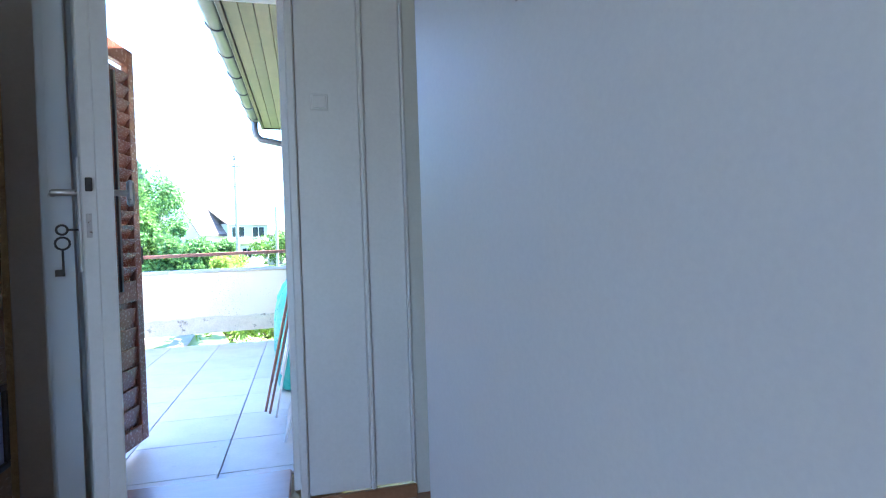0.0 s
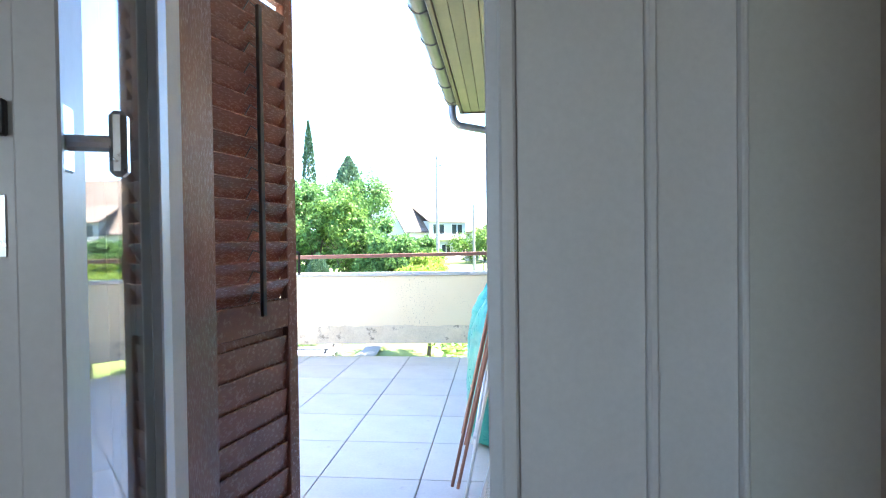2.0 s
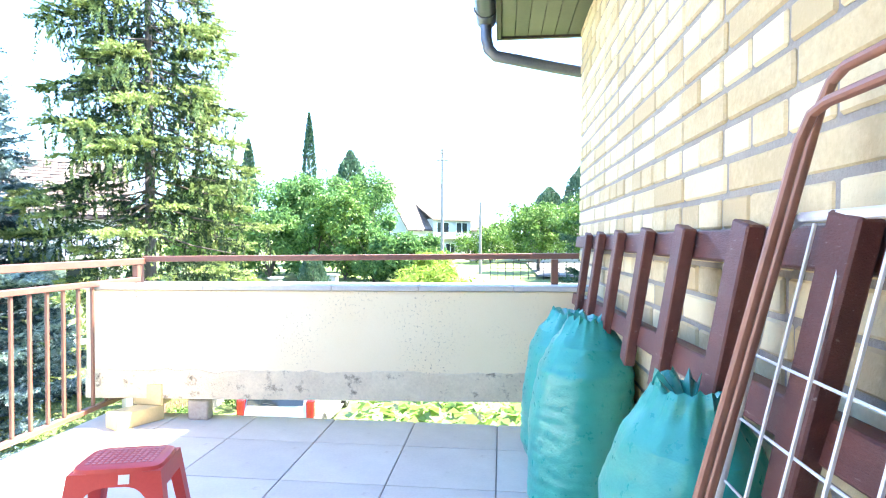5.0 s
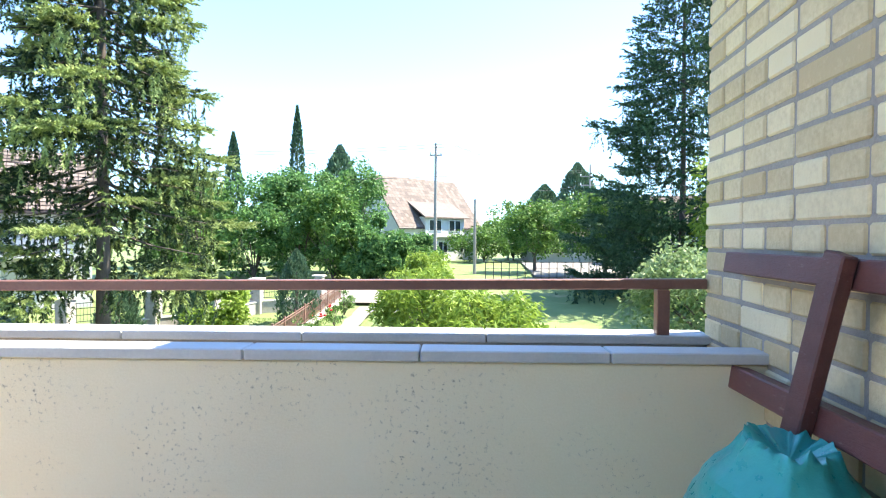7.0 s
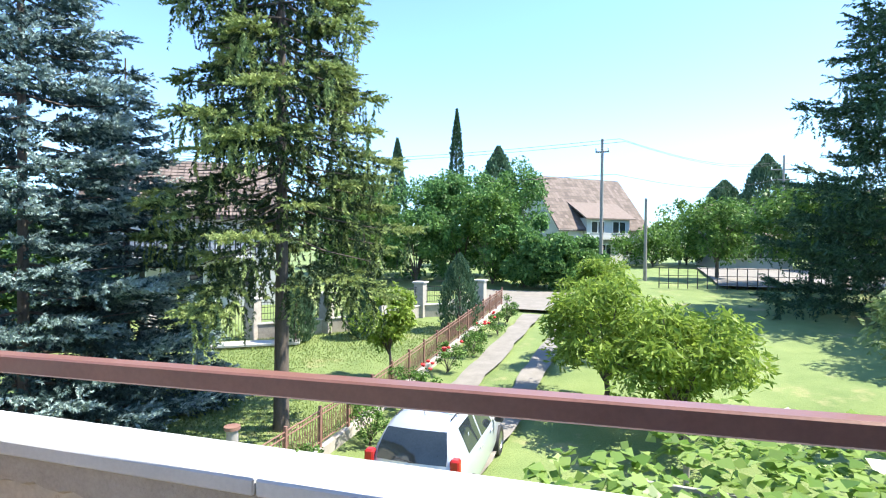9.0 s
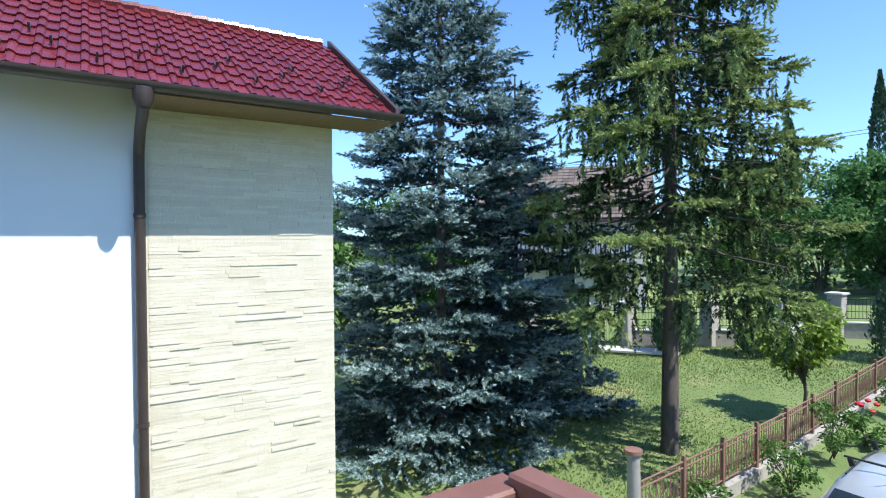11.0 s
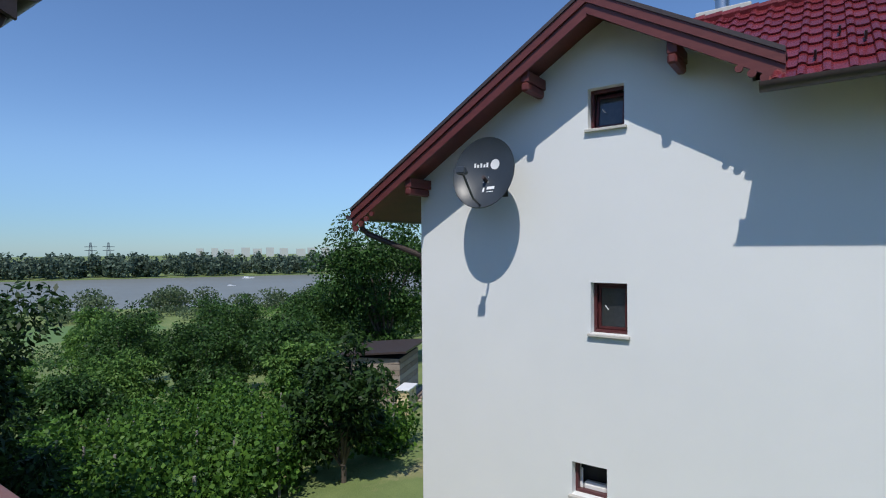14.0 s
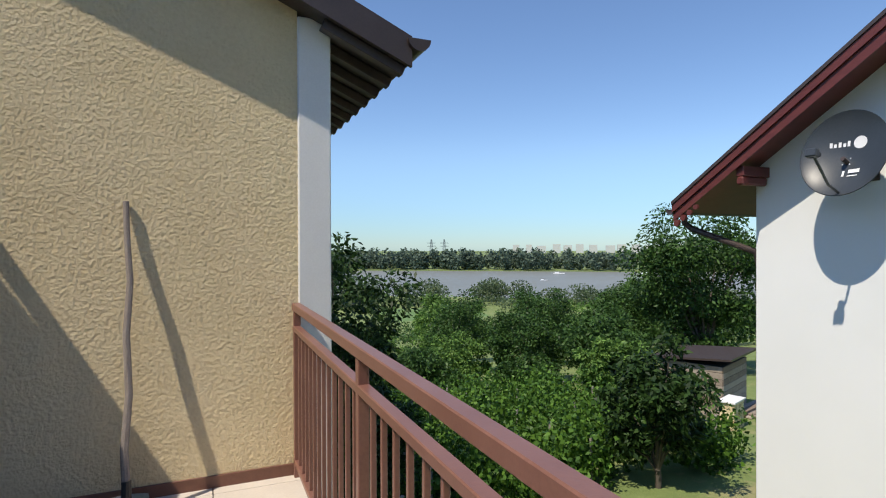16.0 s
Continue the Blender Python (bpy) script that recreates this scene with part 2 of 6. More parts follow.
M_RUBBER = mat("black_rubber", (0.015, 0.015, 0.016), (0.035, 0.035, 0.036), 0.7, 8, 60, 0.2)
M_TAIL = mat("tail_light", (0.40, 0.015, 0.015), (0.50, 0.03, 0.025), 0.15, 5, 30, 0.02)
M_DISH = mat("dark_dish_paint", (0.028, 0.036, 0.045), (0.048, 0.058, 0.07), 0.4, 3, 60, 0.04)
M_WHITE = mat("white_print", (0.78, 0.78, 0.78), (0.84, 0.84, 0.84), 0.5, 5, 60, 0.0)
M_WOODPOLE = mat("grey_pole", (0.26, 0.24, 0.22), (0.38, 0.35, 0.32), 0.9, 4, 40, 0.4, stretch=(6, 6, 1))
M_PLANKS = mat("old_planks", (0.22, 0.17, 0.13), (0.42, 0.36, 0.30), 0.9, 4, 30, 0.5, rnd=0.6)
M_WATER = mat("river_water", (0.19, 0.205, 0.19), (0.24, 0.255, 0.24), 0.45, 0.02, 0.3, 0.05, spec=0.12)
M_FIELD = mat("green_field", (0.09, 0.17, 0.05), (0.14, 0.23, 0.07), 0.95, 0.05, 1.0, 0.5)
M_PURPLE = mat("purple_plate", (0.10, 0.04, 0.28), (0.15, 0.07, 0.36), 0.3, 5, 50, 0.05)
M_BLUEPIC = mat("blue_picture", (0.08, 0.12, 0.30), (0.30, 0.36, 0.55), 0.3, 9, 40, 0.0)
M_GLASS = glass_mat("pane_glass")
M_WINGLASS = mat("window_dark_glass", (0.02, 0.025, 0.03), (0.05, 0.055, 0.06), 0.05, 2, 20, 0.0, rvar=0.03, spec=0.9)
M_ROSE = mat("red_rose", (0.45, 0.01, 0.015), (0.62, 0.03, 0.03), 0.6, 20, 60, 0.0)
# Inner needles darkened for crown shade; tips paler as new growth and lit edges.
L_BLUE = leaf_mat("blue_spruce_shaded_needles", (0.02, 0.047, 0.044), (0.10, 0.165, 0.155), 0.08, 0.6)
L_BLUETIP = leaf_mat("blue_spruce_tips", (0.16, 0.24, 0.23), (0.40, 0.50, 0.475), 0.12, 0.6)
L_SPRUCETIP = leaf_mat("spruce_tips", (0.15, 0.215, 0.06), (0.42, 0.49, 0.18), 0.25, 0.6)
L_SPRUCE = leaf_mat("spruce_shaded_needles", (0.014, 0.032, 0.014), (0.08, 0.12, 0.045), 0.1, 0.6)
L_DARKCON = leaf_mat("dark_conifer_needles", (0.02, 0.055, 0.03), (0.10, 0.175, 0.085), 0.1, 0.6)
L_CYP = leaf_mat("cypress_needles", (0.05, 0.11, 0.06), (0.16, 0.25, 0.14), 0.15, 0.6)
L_HEDGE = leaf_mat("broadleaf_dark", (0.045, 0.12, 0.035), (0.18, 0.34, 0.10), 0.35)
L_BACK = leaf_mat("broadleaf_deep", (0.014, 0.042, 0.010), (0.075, 0.155, 0.035), 0.18)
# Very dark: the magnolia's own tone, and house shade put into leaf colour.
L_SHADE = leaf_mat("glossy_dark_and_shaded_leaves", (0.010, 0.028, 0.008), (0.045, 0.095, 0.022), 0.12)
L_TREE = leaf_mat("broadleaf", (0.04, 0.105, 0.022), (0.19, 0.33, 0.075), 0.3)
L_FRUIT = leaf_mat("fruit_tree_leaves", (0.13, 0.22, 0.03), (0.33, 0.44, 0.08), 0.45)
L_APPLE = leaf_mat("grey_green_leaves", (0.12, 0.20, 0.07), (0.32, 0.40, 0.18), 0.35)
L_VINE = leaf_mat("vine_leaves", (0.10, 0.20, 0.03), (0.34, 0.46, 0.14), 0.4, 0.35)
L_VINEYARD = leaf_mat("vineyard_leaves", (0.022, 0.07, 0.012), (0.13, 0.26, 0.04), 0.25, 0.5)
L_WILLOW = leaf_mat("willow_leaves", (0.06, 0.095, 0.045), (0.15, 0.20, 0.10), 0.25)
# Distance haze is put into this colour: pale, bluish, little contrast.
L_FAR = leaf_mat("far_forest_hazy_leaves", (0.075, 0.115, 0.085), (0.13, 0.18, 0.125), 0.2)


# ---- geometry helpers ----
class Geo:
    """Vertices and faces of one mesh."""

    def __init__(self):
        self.v, self.f = [], []

    def add(self, verts, faces):
        k = len(self.v)
        self.v += [tuple(p) for p in verts]
        self.f += [tuple(i + k for i in q) for q in faces]
        return self

    def box(self, x0, y0, z0, x1, y1, z1, b=0.0, m=None):
        """An upright box, its edges cut by b, moved by m."""
        if b <= 0:
            v = [(x, y, z) for x in (x0, x1) for y in (y0, y1) for z in (z0, z1)]
            f = [(0, 1, 3, 2), (4, 6, 7, 5), (0, 4, 5, 1), (2, 3, 7, 6), (0, 2, 6, 4), (1, 5, 7, 3)]
        else:
            b = min(b, (x1 - x0) / 2.01, (y1 - y0) / 2.01, (z1 - z0) / 2.01)
            v, f, at = [], [], {}
            c = ((x0 + x1) / 2, (y0 + y1) / 2, (z0 + z1) / 2)
            h = ((x1 - x0) / 2, (y1 - y0) / 2, (z1 - z0) / 2)
            for sx in (-1, 1):
                for sy in (-1, 1):
                    for sz in (-1, 1):
                        s = (sx, sy, sz)
                        for k in range(3):
                            at[s, k] = len(v)
                            v.append(tuple(c[i] + s[i] * (h[i] if i == k else h[i] - b) for i in range(3)))
            for k in range(3):
                i, j = [(1, 2), (2, 0), (0, 1)][k]
                for sk in (-1, 1):
                    q = []
                    for a, e in ((-1, -1), (1, -1), (1, 1), (-1, 1)):
                        s = [0, 0, 0]
                        s[k], s[i], s[j] = sk, a, e
                        q.append(at[tuple(s), k])
                    f.append(tuple(q) if sk > 0 else tuple(reversed(q)))
                for a in (-1, 1):
                    for e in (-1, 1):
                        s0, s1 = [0, 0, 0], [0, 0, 0]
                        s0[k], s1[k] = -1, 1
                        s0[i] = s1[i] = a
                        s0[j] = s1[j] = e
                        q = (at[tuple(s0), i], at[tuple(s1), i], at[tuple(s1), j], at[tuple(s0), j])
                        f.append(q if a * e < 0 else tuple(reversed(q)))
            for s in {k[0] for k in at}:
                q = (at[s, 0], at[s, 1], at[s, 2])
                f.append(q if s[0] * s[1] * s[2] > 0 else tuple(reversed(q)))
        if m is not None:
            v = [tuple(m @ Vector(p)) for p in v]
        return self.add(v, f)

    def tube(self, pts, r, n=8, r1=None, cap=True):
        """A round bar along pts."""
        pts = [Vector(p) for p in pts]
        rings = []
        side = None
        for i, p in enumerate(pts):
            d = (pts[min(i + 1, len(pts) - 1)] - pts[max(i - 1, 0)]).normalized()
            if side is None:
                side = d.cross(Vector((0, 0, 1)) if abs(d.z) < 0.9 else Vector((1, 0, 0))).normalized()
            side = (side - d * side.dot(d)).normalized()
            up = d.cross(side)
            rr = r if r1 is None else r + (r1 - r) * i / max(len(pts) - 1, 1)
            rings.append([p + (side * math.cos(a) + up * math.sin(a)) * rr for a in (2 * math.pi * k / n for k in range(n))])
        v = [q for ring in rings for q in ring]
        f = [(i * n + k, i * n + (k + 1) % n, (i + 1) * n + (k + 1) % n, (i + 1) * n + k) for i in range(len(pts) - 1) for k in range(n)]
        if cap:
            f += [tuple(reversed(range(n))), tuple(range((len(pts) - 1) * n, len(pts) * n))]
        return self.add(v, f)

    def beam(self, a, b, w, h, up=(0, 0, 1), bev=0.004):
        """A square bar from a to b, w across and h high."""
        a, b = Vector(a), Vector(b)
        d = (b - a)
        y = d.normalized()
        x = y.cross(Vector(up)).normalized()
        z = x.cross(y)
        m = Matrix((x, y, z)).transposed().to_4x4()
        m.translation = a
        return self.box(-w / 2, 0, -h / 2, w / 2, d.length, h / 2, bev, m)

    def prism(self, poly, axis, lo, hi):
        """A flat outline drawn out along an axis. poly: pairs on the two other axes in order."""
        n = len(poly)

        def at(p, k):
            q = list(p)
            q.insert("xyz".index(axis), k)
            return q
        v = [at(p, lo) for p in poly] + [at(p, hi) for p in poly]
        f = [tuple(range(n)), tuple(reversed(range(n, 2 * n)))] + [(i, i + n, (i + 1) % n + n, (i + 1) % n) for i in range(n)]
        return self.add(v, f)

    def lathe(self, prof, n=24, m=None):
        """A turned shape about z; prof: pairs of radius and height."""
        v = [(r * math.cos(2 * math.pi * k / n), r * math.sin(2 * math.pi * k / n), z) for r, z in prof for k in range(n)]
        f = [(i * n + k, i * n + (k + 1) % n, (i + 1) * n + (k + 1) % n, (i + 1) * n + k) for i in range(len(prof) - 1) for k in range(n)]
        if m is not None:
            v = [tuple(m @ Vector(p)) for p in v]
        return self.add(v, f)

    def mesh(self, name, material, smooth=35):
        me = bpy.data.meshes.new(name)
        me.from_pydata(self.v, [], self.f)
        bm = bmesh.new()
        bm.from_mesh(me)
        loose = [v for v in bm.verts if not v.link_faces]
        if loose:
            bmesh.ops.delete(bm, geom=loose, context="VERTS")
        bmesh.ops.recalc_face_normals(bm, faces=bm.faces)
        bm.to_mesh(me)
        bm.free()
        if smooth:
            me.polygons.foreach_set("use_smooth", [True] * len(me.polygons))
            me.set_sharp_from_angle(angle=radians(smooth))
        me.materials.append(material)
        return me


def part(name, geo, material, parent=None, label="", kind=""):
    """One mesh object under a thing or a part (or a mesh thing of its own)."""
    me = geo if isinstance(geo, bpy.types.Mesh) else geo.mesh(name, material)
    ob = new(name, me)
    if parent is not None:
        ob.parent = parent
    return tagged(ob, label, kind=kind)


def thing(name, label, category, at=(0, 0, 0), rz=0.0, group="", kind=""):
    ob = new(name)
    ob.empty_display_size = 0.1
    ob.matrix_world = pose(*at, 0, 0, rz)
    return tagged(ob, label, category, group, kind)


def setting(name, geo, material, label="", category=""):
    return tagged(part(name, geo, material), label, category, kind="structure")


def ground_z(y):
    return float(np.interp(y, (-2500, -230, -170, -110, -60, -30, -12, 0, 10, 18, 30, 45, 70, 400, 2500),
                           (-29, -29, -24.3, -20, -13, -8, -5.6, -4.6, -3.5, -3.25, -2.4, -1.6, -1.4, -1, 4)))


RIVER = pose(-3.0, 6.2, 0.0, 0, 0, 147)  # local y runs down the slope to the river, local x along the bank
BANK_Z = -24.4


def cloud_mesh(name, centre, along, across, material):
    """A mesh of many four-cornered leaves; arrays of centres, half-lengths and half-widths."""
    n = len(centre)
    lift = np.cross(along, across)
    lift /= np.maximum(np.linalg.norm(lift, axis=1, keepdims=True), 1e-9)
    w = np.linalg.norm(across, axis=1, keepdims=True)
    v = np.empty((n, 4, 3), np.float32)
    v[:, 0], v[:, 2] = centre - along, centre + along
    v[:, 1], v[:, 3] = centre + across + lift * w * 0.4, centre - across + lift * w * 0.4
    me = bpy.data.meshes.new(name)
    me.vertices.add(4 * n)
    me.vertices.foreach_set("co", v.ravel())
    me.loops.add(4 * n)
    me.loops.foreach_set("vertex_index", np.arange(4 * n, dtype=np.int32))
    me.polygons.add(n)
    me.polygons.foreach_set("loop_start", np.arange(0, 4 * n, 4, dtype=np.int32))
    me.update(calc_edges=True)
    me.validate()
    me.materials.append(material)
    return me


def needle_mesh(name, centre, along, across, material):
    """A mesh of many slim pointed needles."""
    n = len(centre)
    v = np.empty((n, 3, 3), np.float32)
    v[:, 0], v[:, 1], v[:, 2] = centre - along + across, centre - along - across, centre + along
    me = bpy.data.meshes.new(name)
    me.vertices.add(3 * n)
    me.vertices.foreach_set("co", v.ravel())
    me.loops.add(3 * n)
    me.loops.foreach_set("vertex_index", np.arange(3 * n, dtype=np.int32))
    me.polygons.add(n)
    me.polygons.foreach_set("loop_start", np.arange(0, 3 * n, 3, dtype=np.int32))
    me.update(calc_edges=True)
    me.validate()
    me.materials.append(material)
    return me


def unit(a):
    return a / np.maximum(np.linalg.norm(a, axis=-1, keepdims=True), 1e-9)


def leaf_axes(rng, direction, length, width):
    """Half axes of leaves that point along direction with a random turn."""
    d = unit(direction)
    s = unit(np.cross(d, rng.normal(size=d.shape)))
    return d * np.reshape(length, (-1, 1)) / 2, s * np.reshape(width, (-1, 1)) / 2


def bough_tufts(rng, height, base, radius, whorls, per, tufts, droop, lift, power, gap, uneven):
    """Twigs on whorls of fan-shaped boughs: start, direction, how near to the outside (0 to 1)."""
    cs, ds, outer = [], [], []
    for i in range(whorls):
        f = min(max((i + rng.uniform(-0.35, 0.35)) / whorls, 0), 1)
        z0 = base + (height - base) * f
        reach = radius * (1 - f) ** power + 0.15
        for k in range(per):
            if rng.random() < gap:
                continue
            a = 2 * math.pi * (k + rng.uniform(-0.35, 0.35)) / per + i * 0.9
            ln = reach * rng.uniform(0.62, 1.14)
            sag, zb = droop * rng.uniform(0.4, 1.6), z0 + rng.normal(0, uneven)
            n = max(int(tufts * (ln / radius) ** 1.4), 6)
            along, q = rng.uniform(0.10, 1, n) ** 0.8, rng.uniform(0, 1, n)
            along = np.minimum((np.floor(along * 8) + rng.uniform(0.0, 0.45, n)) / 8 + 0.03, 1.0)
            sign = np.where(rng.random(n) < 0.5, -1.0, 1.0)
            reach_side = 0.40 * ln * (1 - along) + 0.06
            s = along + q * 0.45 * (1 - along)
            out = np.array((math.cos(a), math.sin(a), 0))
            side = np.array((-out[1], out[0], 0))
            c = out * (ln * s)[:, None] + side * (sign * q * reach_side)[:, None]
            c[:, 2] = zb - sag * ln * s + lift * ln * s ** 3 - q * reach_side * 0.22 + rng.normal(0, 0.035, n)
            d = out * 0.75 + side * (sign * (0.25 + 0.6 * q))[:, None] + rng.normal(0, 0.16, (n, 3))
            d[:, 2] += -droop * 0.5 + lift * 1.4 * s ** 2
            cs.append(c)
            ds.append(unit(d))
            outer.append(np.maximum(s, q * 0.8))
    return np.concatenate(cs), np.concatenate(ds), np.concatenate(outer)


def conifer(name, label, at, height, base, radius, whorls, per, tufts, twig, droop, lift, material, seed, power=0.8, gap=0.0, trunk_r=0.2, hang=0.0, group="", tips=None,
            needles=40, needle=0.085, tip_from=0.8, slim=0.34, uneven=0.16):
    """A conifer: trunk, boughs, and twigs set all round with short needles."""
    rng = np.random.default_rng(seed)
    t = thing(name, label, "tree", at, group=group)
    c, d, outer = bough_tufts(rng, height, base, radius, whorls, per, tufts, droop, lift, power, gap, uneven)
    size = twig * rng.uniform(0.6, 1.35, len(c))
    if hang:
        n = int(len(c) * hang)
        pick = rng.integers(0, len(c), n)
        c2, d2 = c[pick].copy(), rng.normal(0, 0.22, (n, 3))
        drop = rng.uniform(0.0, 0.55, n)
        c2[:, 2] -= drop
        d2[:, 2] -= 1
        c, d, outer = np.concatenate((c, c2)), np.concatenate((d, unit(d2))), np.concatenate((outer, outer[pick] - drop * 0.3))
        size = np.concatenate((size, twig * rng.uniform(0.9, 1.7, n)))
    n, k = len(c), needles
    f = rng.uniform(0, 1, (n, k))
    rad = unit(np.cross(d[:, None], rng.normal(size=(n, k, 3))))
    p = c[:, None] + d[:, None] * (f * size[:, None])[..., None] + rad * (needle * 0.42 * (1.1 - 0.6 * f))[..., None]
    way = d[:, None] * 0.75 + rad * 0.75
    ln = needle * rng.uniform(0.7, 1.3, (n, k))
    # Outer needles get the paler lit tip colour, inner ones the shade-dark one.
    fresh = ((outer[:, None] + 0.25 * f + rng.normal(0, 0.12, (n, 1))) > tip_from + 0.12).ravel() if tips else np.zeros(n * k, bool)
    p, way, ln = p.reshape(-1, 3), way.reshape(-1, 3), ln.ravel()
    al, ac = leaf_axes(rng, way, ln, ln * slim)
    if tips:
        part("fresh_lit_growth", needle_mesh("fresh_lit_growth", p[fresh], al[fresh], ac[fresh], tips), None, t, "bough tips, paler as new growth and as lit edges")
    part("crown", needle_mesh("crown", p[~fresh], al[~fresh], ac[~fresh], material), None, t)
    g = Geo().tube([(0, 0, -0.3), (0, 0, 0.25), (0.02, 0, height * 0.3), (-0.03, 0.02, height * 0.65), (0, 0, height * 0.99)], trunk_r, 12, 0.02)
    for i in range(0, whorls):
        z = base + (height - base) * i / whorls
        for m in range(4):
            a = m * 1.57 + i * 0.9
            ln = radius * (1 - i / whorls) ** power * 0.8
            g.tube([(0, 0, z), (math.cos(a) * ln * 0.5, math.sin(a) * ln * 0.5, z - droop * ln * 0.5), (math.cos(a) * ln, math.sin(a) * ln, z - droop * ln + lift * ln)], 0.032, 4, 0.008, False)
    part("trunk", g, M_BARK, t)
    return t


def broadleaf(name, label, at, height, spread, leaves, leaf, material, seed, clumps=40, trunk_h=None, trunk_r=0.1, clump_r=0.28, squash=1.0, category="tree", group="", bare=0.35, narrow=0.45):
    """A trunk with limbs that end in clumps of leaves; uneven outline with gaps."""
    rng = np.random.default_rng(seed)
    t = thing(name, label, category, at, group=group)
    th = height * bare if trunk_h is None else trunk_h
    mid, rad = np.array((0, 0, (height + th) / 2)), np.array((spread, spread, (height - th) / 2))
    u = unit(rng.normal(size=(clumps, 3))) * (rng.uniform(0.25, 1.0, clumps) ** 0.5)[:, None]
    cc = mid + u * rad * rng.uniform(0.82, 1.08, (clumps, 1))
    g = Geo().tube([(0, 0, -0.3), (rng.normal(0, 0.04), rng.normal(0, 0.04), th * 0.6), (0, 0, th + 0.1)], trunk_r, 8, trunk_r * 0.7)
    for c in cc[: min(clumps, 16)]:
        k = Vector(c)
        g.tube([(0, 0, th * 0.8), Vector((k.x * 0.35, k.y * 0.35, th + (k.z - th) * 0.5)), k], trunk_r * 0.4, 5, 0.01, False)
    part("trunk", g, M_BARK, t)
    n = leaves
    which = rng.integers(0, clumps, n)
    cr = spread * clump_r * rng.uniform(0.6, 1.35, clumps)
    off = unit(rng.normal(size=(n, 3))) * (rng.uniform(0, 1, n) ** 0.45)[:, None]
    p = cc[which] + off * cr[which][:, None] * np.array((1, 1, squash * 0.85))
    d = off * np.array((1, 1, 0.3)) + rng.normal(0, 0.5, (n, 3))
    d[:, 2] -= 0.35
    ln = leaf * rng.uniform(0.6, 1.3, n)
    al, ac = leaf_axes(rng, d, ln, ln * narrow)
    part("crown", cloud_mesh("crown", p, al, ac, material), None, t)
    return t


def spindle(name, label, at, height, radius, leaves, leaf, material, seed, group="", category="shrub"):
    """A narrow upright conifer."""
    rng = np.random.default_rng(seed)
    t = thing(name, label, category, at, group=group)
    f = rng.uniform(0, 1, leaves) ** 0.8
    prof = np.interp(f, (0, 0.06, 0.3, 0.65, 0.88, 1), (0.35, 0.8, 1.0, 0.72, 0.36, 0.03)) * radius
    a = rng.uniform(0, 2 * math.pi, leaves)
    lump = 1 + 0.12 * np.sin(a * 5 + f * 20) + rng.normal(0, 0.06, leaves)
    r = prof * lump * rng.uniform(0.75, 1.05, leaves)
    p = np.stack((np.cos(a) * r, np.sin(a) * r, f * height), 1)
    d = np.stack((np.cos(a) * 0.5, np.sin(a) * 0.5, np.ones(leaves)), 1) + rng.normal(0, 0.25, (leaves, 3))
    ln = leaf * rng.uniform(0.6, 1.3, leaves)
    al, ac = leaf_axes(rng, d, ln, ln * 0.35)
    part("crown", cloud_mesh("crown", p, al, ac, material), None, t)
    part("trunk", Geo().tube([(0, 0, -0.2), (0, 0, height * 0.9)], radius * 0.12 + 0.03, 6, 0.01), M_BARK, t)
    return t


# ---- ground, road, river ----
def sheet(name, xs, ys, material, lift=0.0, wob=0.0, label="", category="ground"):
    g = Geo()
    nx = len(xs)
    v = [(x, y, ground_z(y) + lift + wob * noise.noise((x * 0.15, y * 0.15, 0))) for y in ys for x in xs]
    f = [(j * nx + i, j * nx + i + 1, (j + 1) * nx + i + 1, (j + 1) * nx + i) for j in range(len(ys) - 1) for i in range(nx - 1)]
    return setting(name, g.add(v, f), material, label, category)


sheet("ground", [-3000, -1200, -500, -200, -90] + list(range(-60, 41, 4)) + [60, 150, 500, 1500, 3000],
      [-2500, -1500, -900, -600, -400, -290, -240, -200, -170, -140, -110, -85, -60, -45] + list(range(-36, 80, 3)) + [90, 120, 200, 400, 1000, 2500],
      M_GRASS, 0.0, 0.12, "mown lawn and meadow sloping down to the river", "ground")
def bank_sheet(name, poly, material, z, label, category):
    """A flat piece of river land, drawn in the river's own axes."""
    g = Geo()
    n = len(poly)
    g.add([RIVER @ Vector((u, v, z)) for u, v in poly] + [RIVER @ Vector((u, v, z - 3.0)) for u, v in poly],
          [tuple(range(n)), tuple(reversed(range(n, 2 * n)))] + [(i, i + n, (i + 1) % n + n, (i + 1) % n) for i in range(n)])
    return setting(name, g, material, label, category)


rng = random.Random(14)
shore = [(-1400 + 40 * k, 272 + 7 * noise.noise((k * 0.7, 1, 0)) + rng.uniform(-2, 2)) for k in range(71)]
setting("water", Geo().box(-1500, 200, -26.5, 1500, 640, -25.0, 0, RIVER), M_WATER, "wide calm grey-green river", "river")
bank_sheet("river_bank", [(1400, 150), (-1400, 150)] + shore, M_GRASS, BANK_Z, "flat grassy meadow on the near river bank", "ground")
bank_sheet("far_bank", [(-2600, 566), (2600, 566), (3600, 2600), (-3600, 2600)], M_GRASS, BANK_Z, "flat far bank of the river", "ground")
bank_sheet("field", [(-62, 218), (-56, 172), (-18, 170), (-14, 190), (-22, 214), (-40, 220)], M_FIELD, BANK_Z + 0.15, "flat bright green field by the river", "field")
bank_sheet("track", [(-70, 160), (-18, 157), (-18, 162), (-70, 166)], M_DRIVE, BANK_Z + 0.2, "pale gravel track along the field", "road")
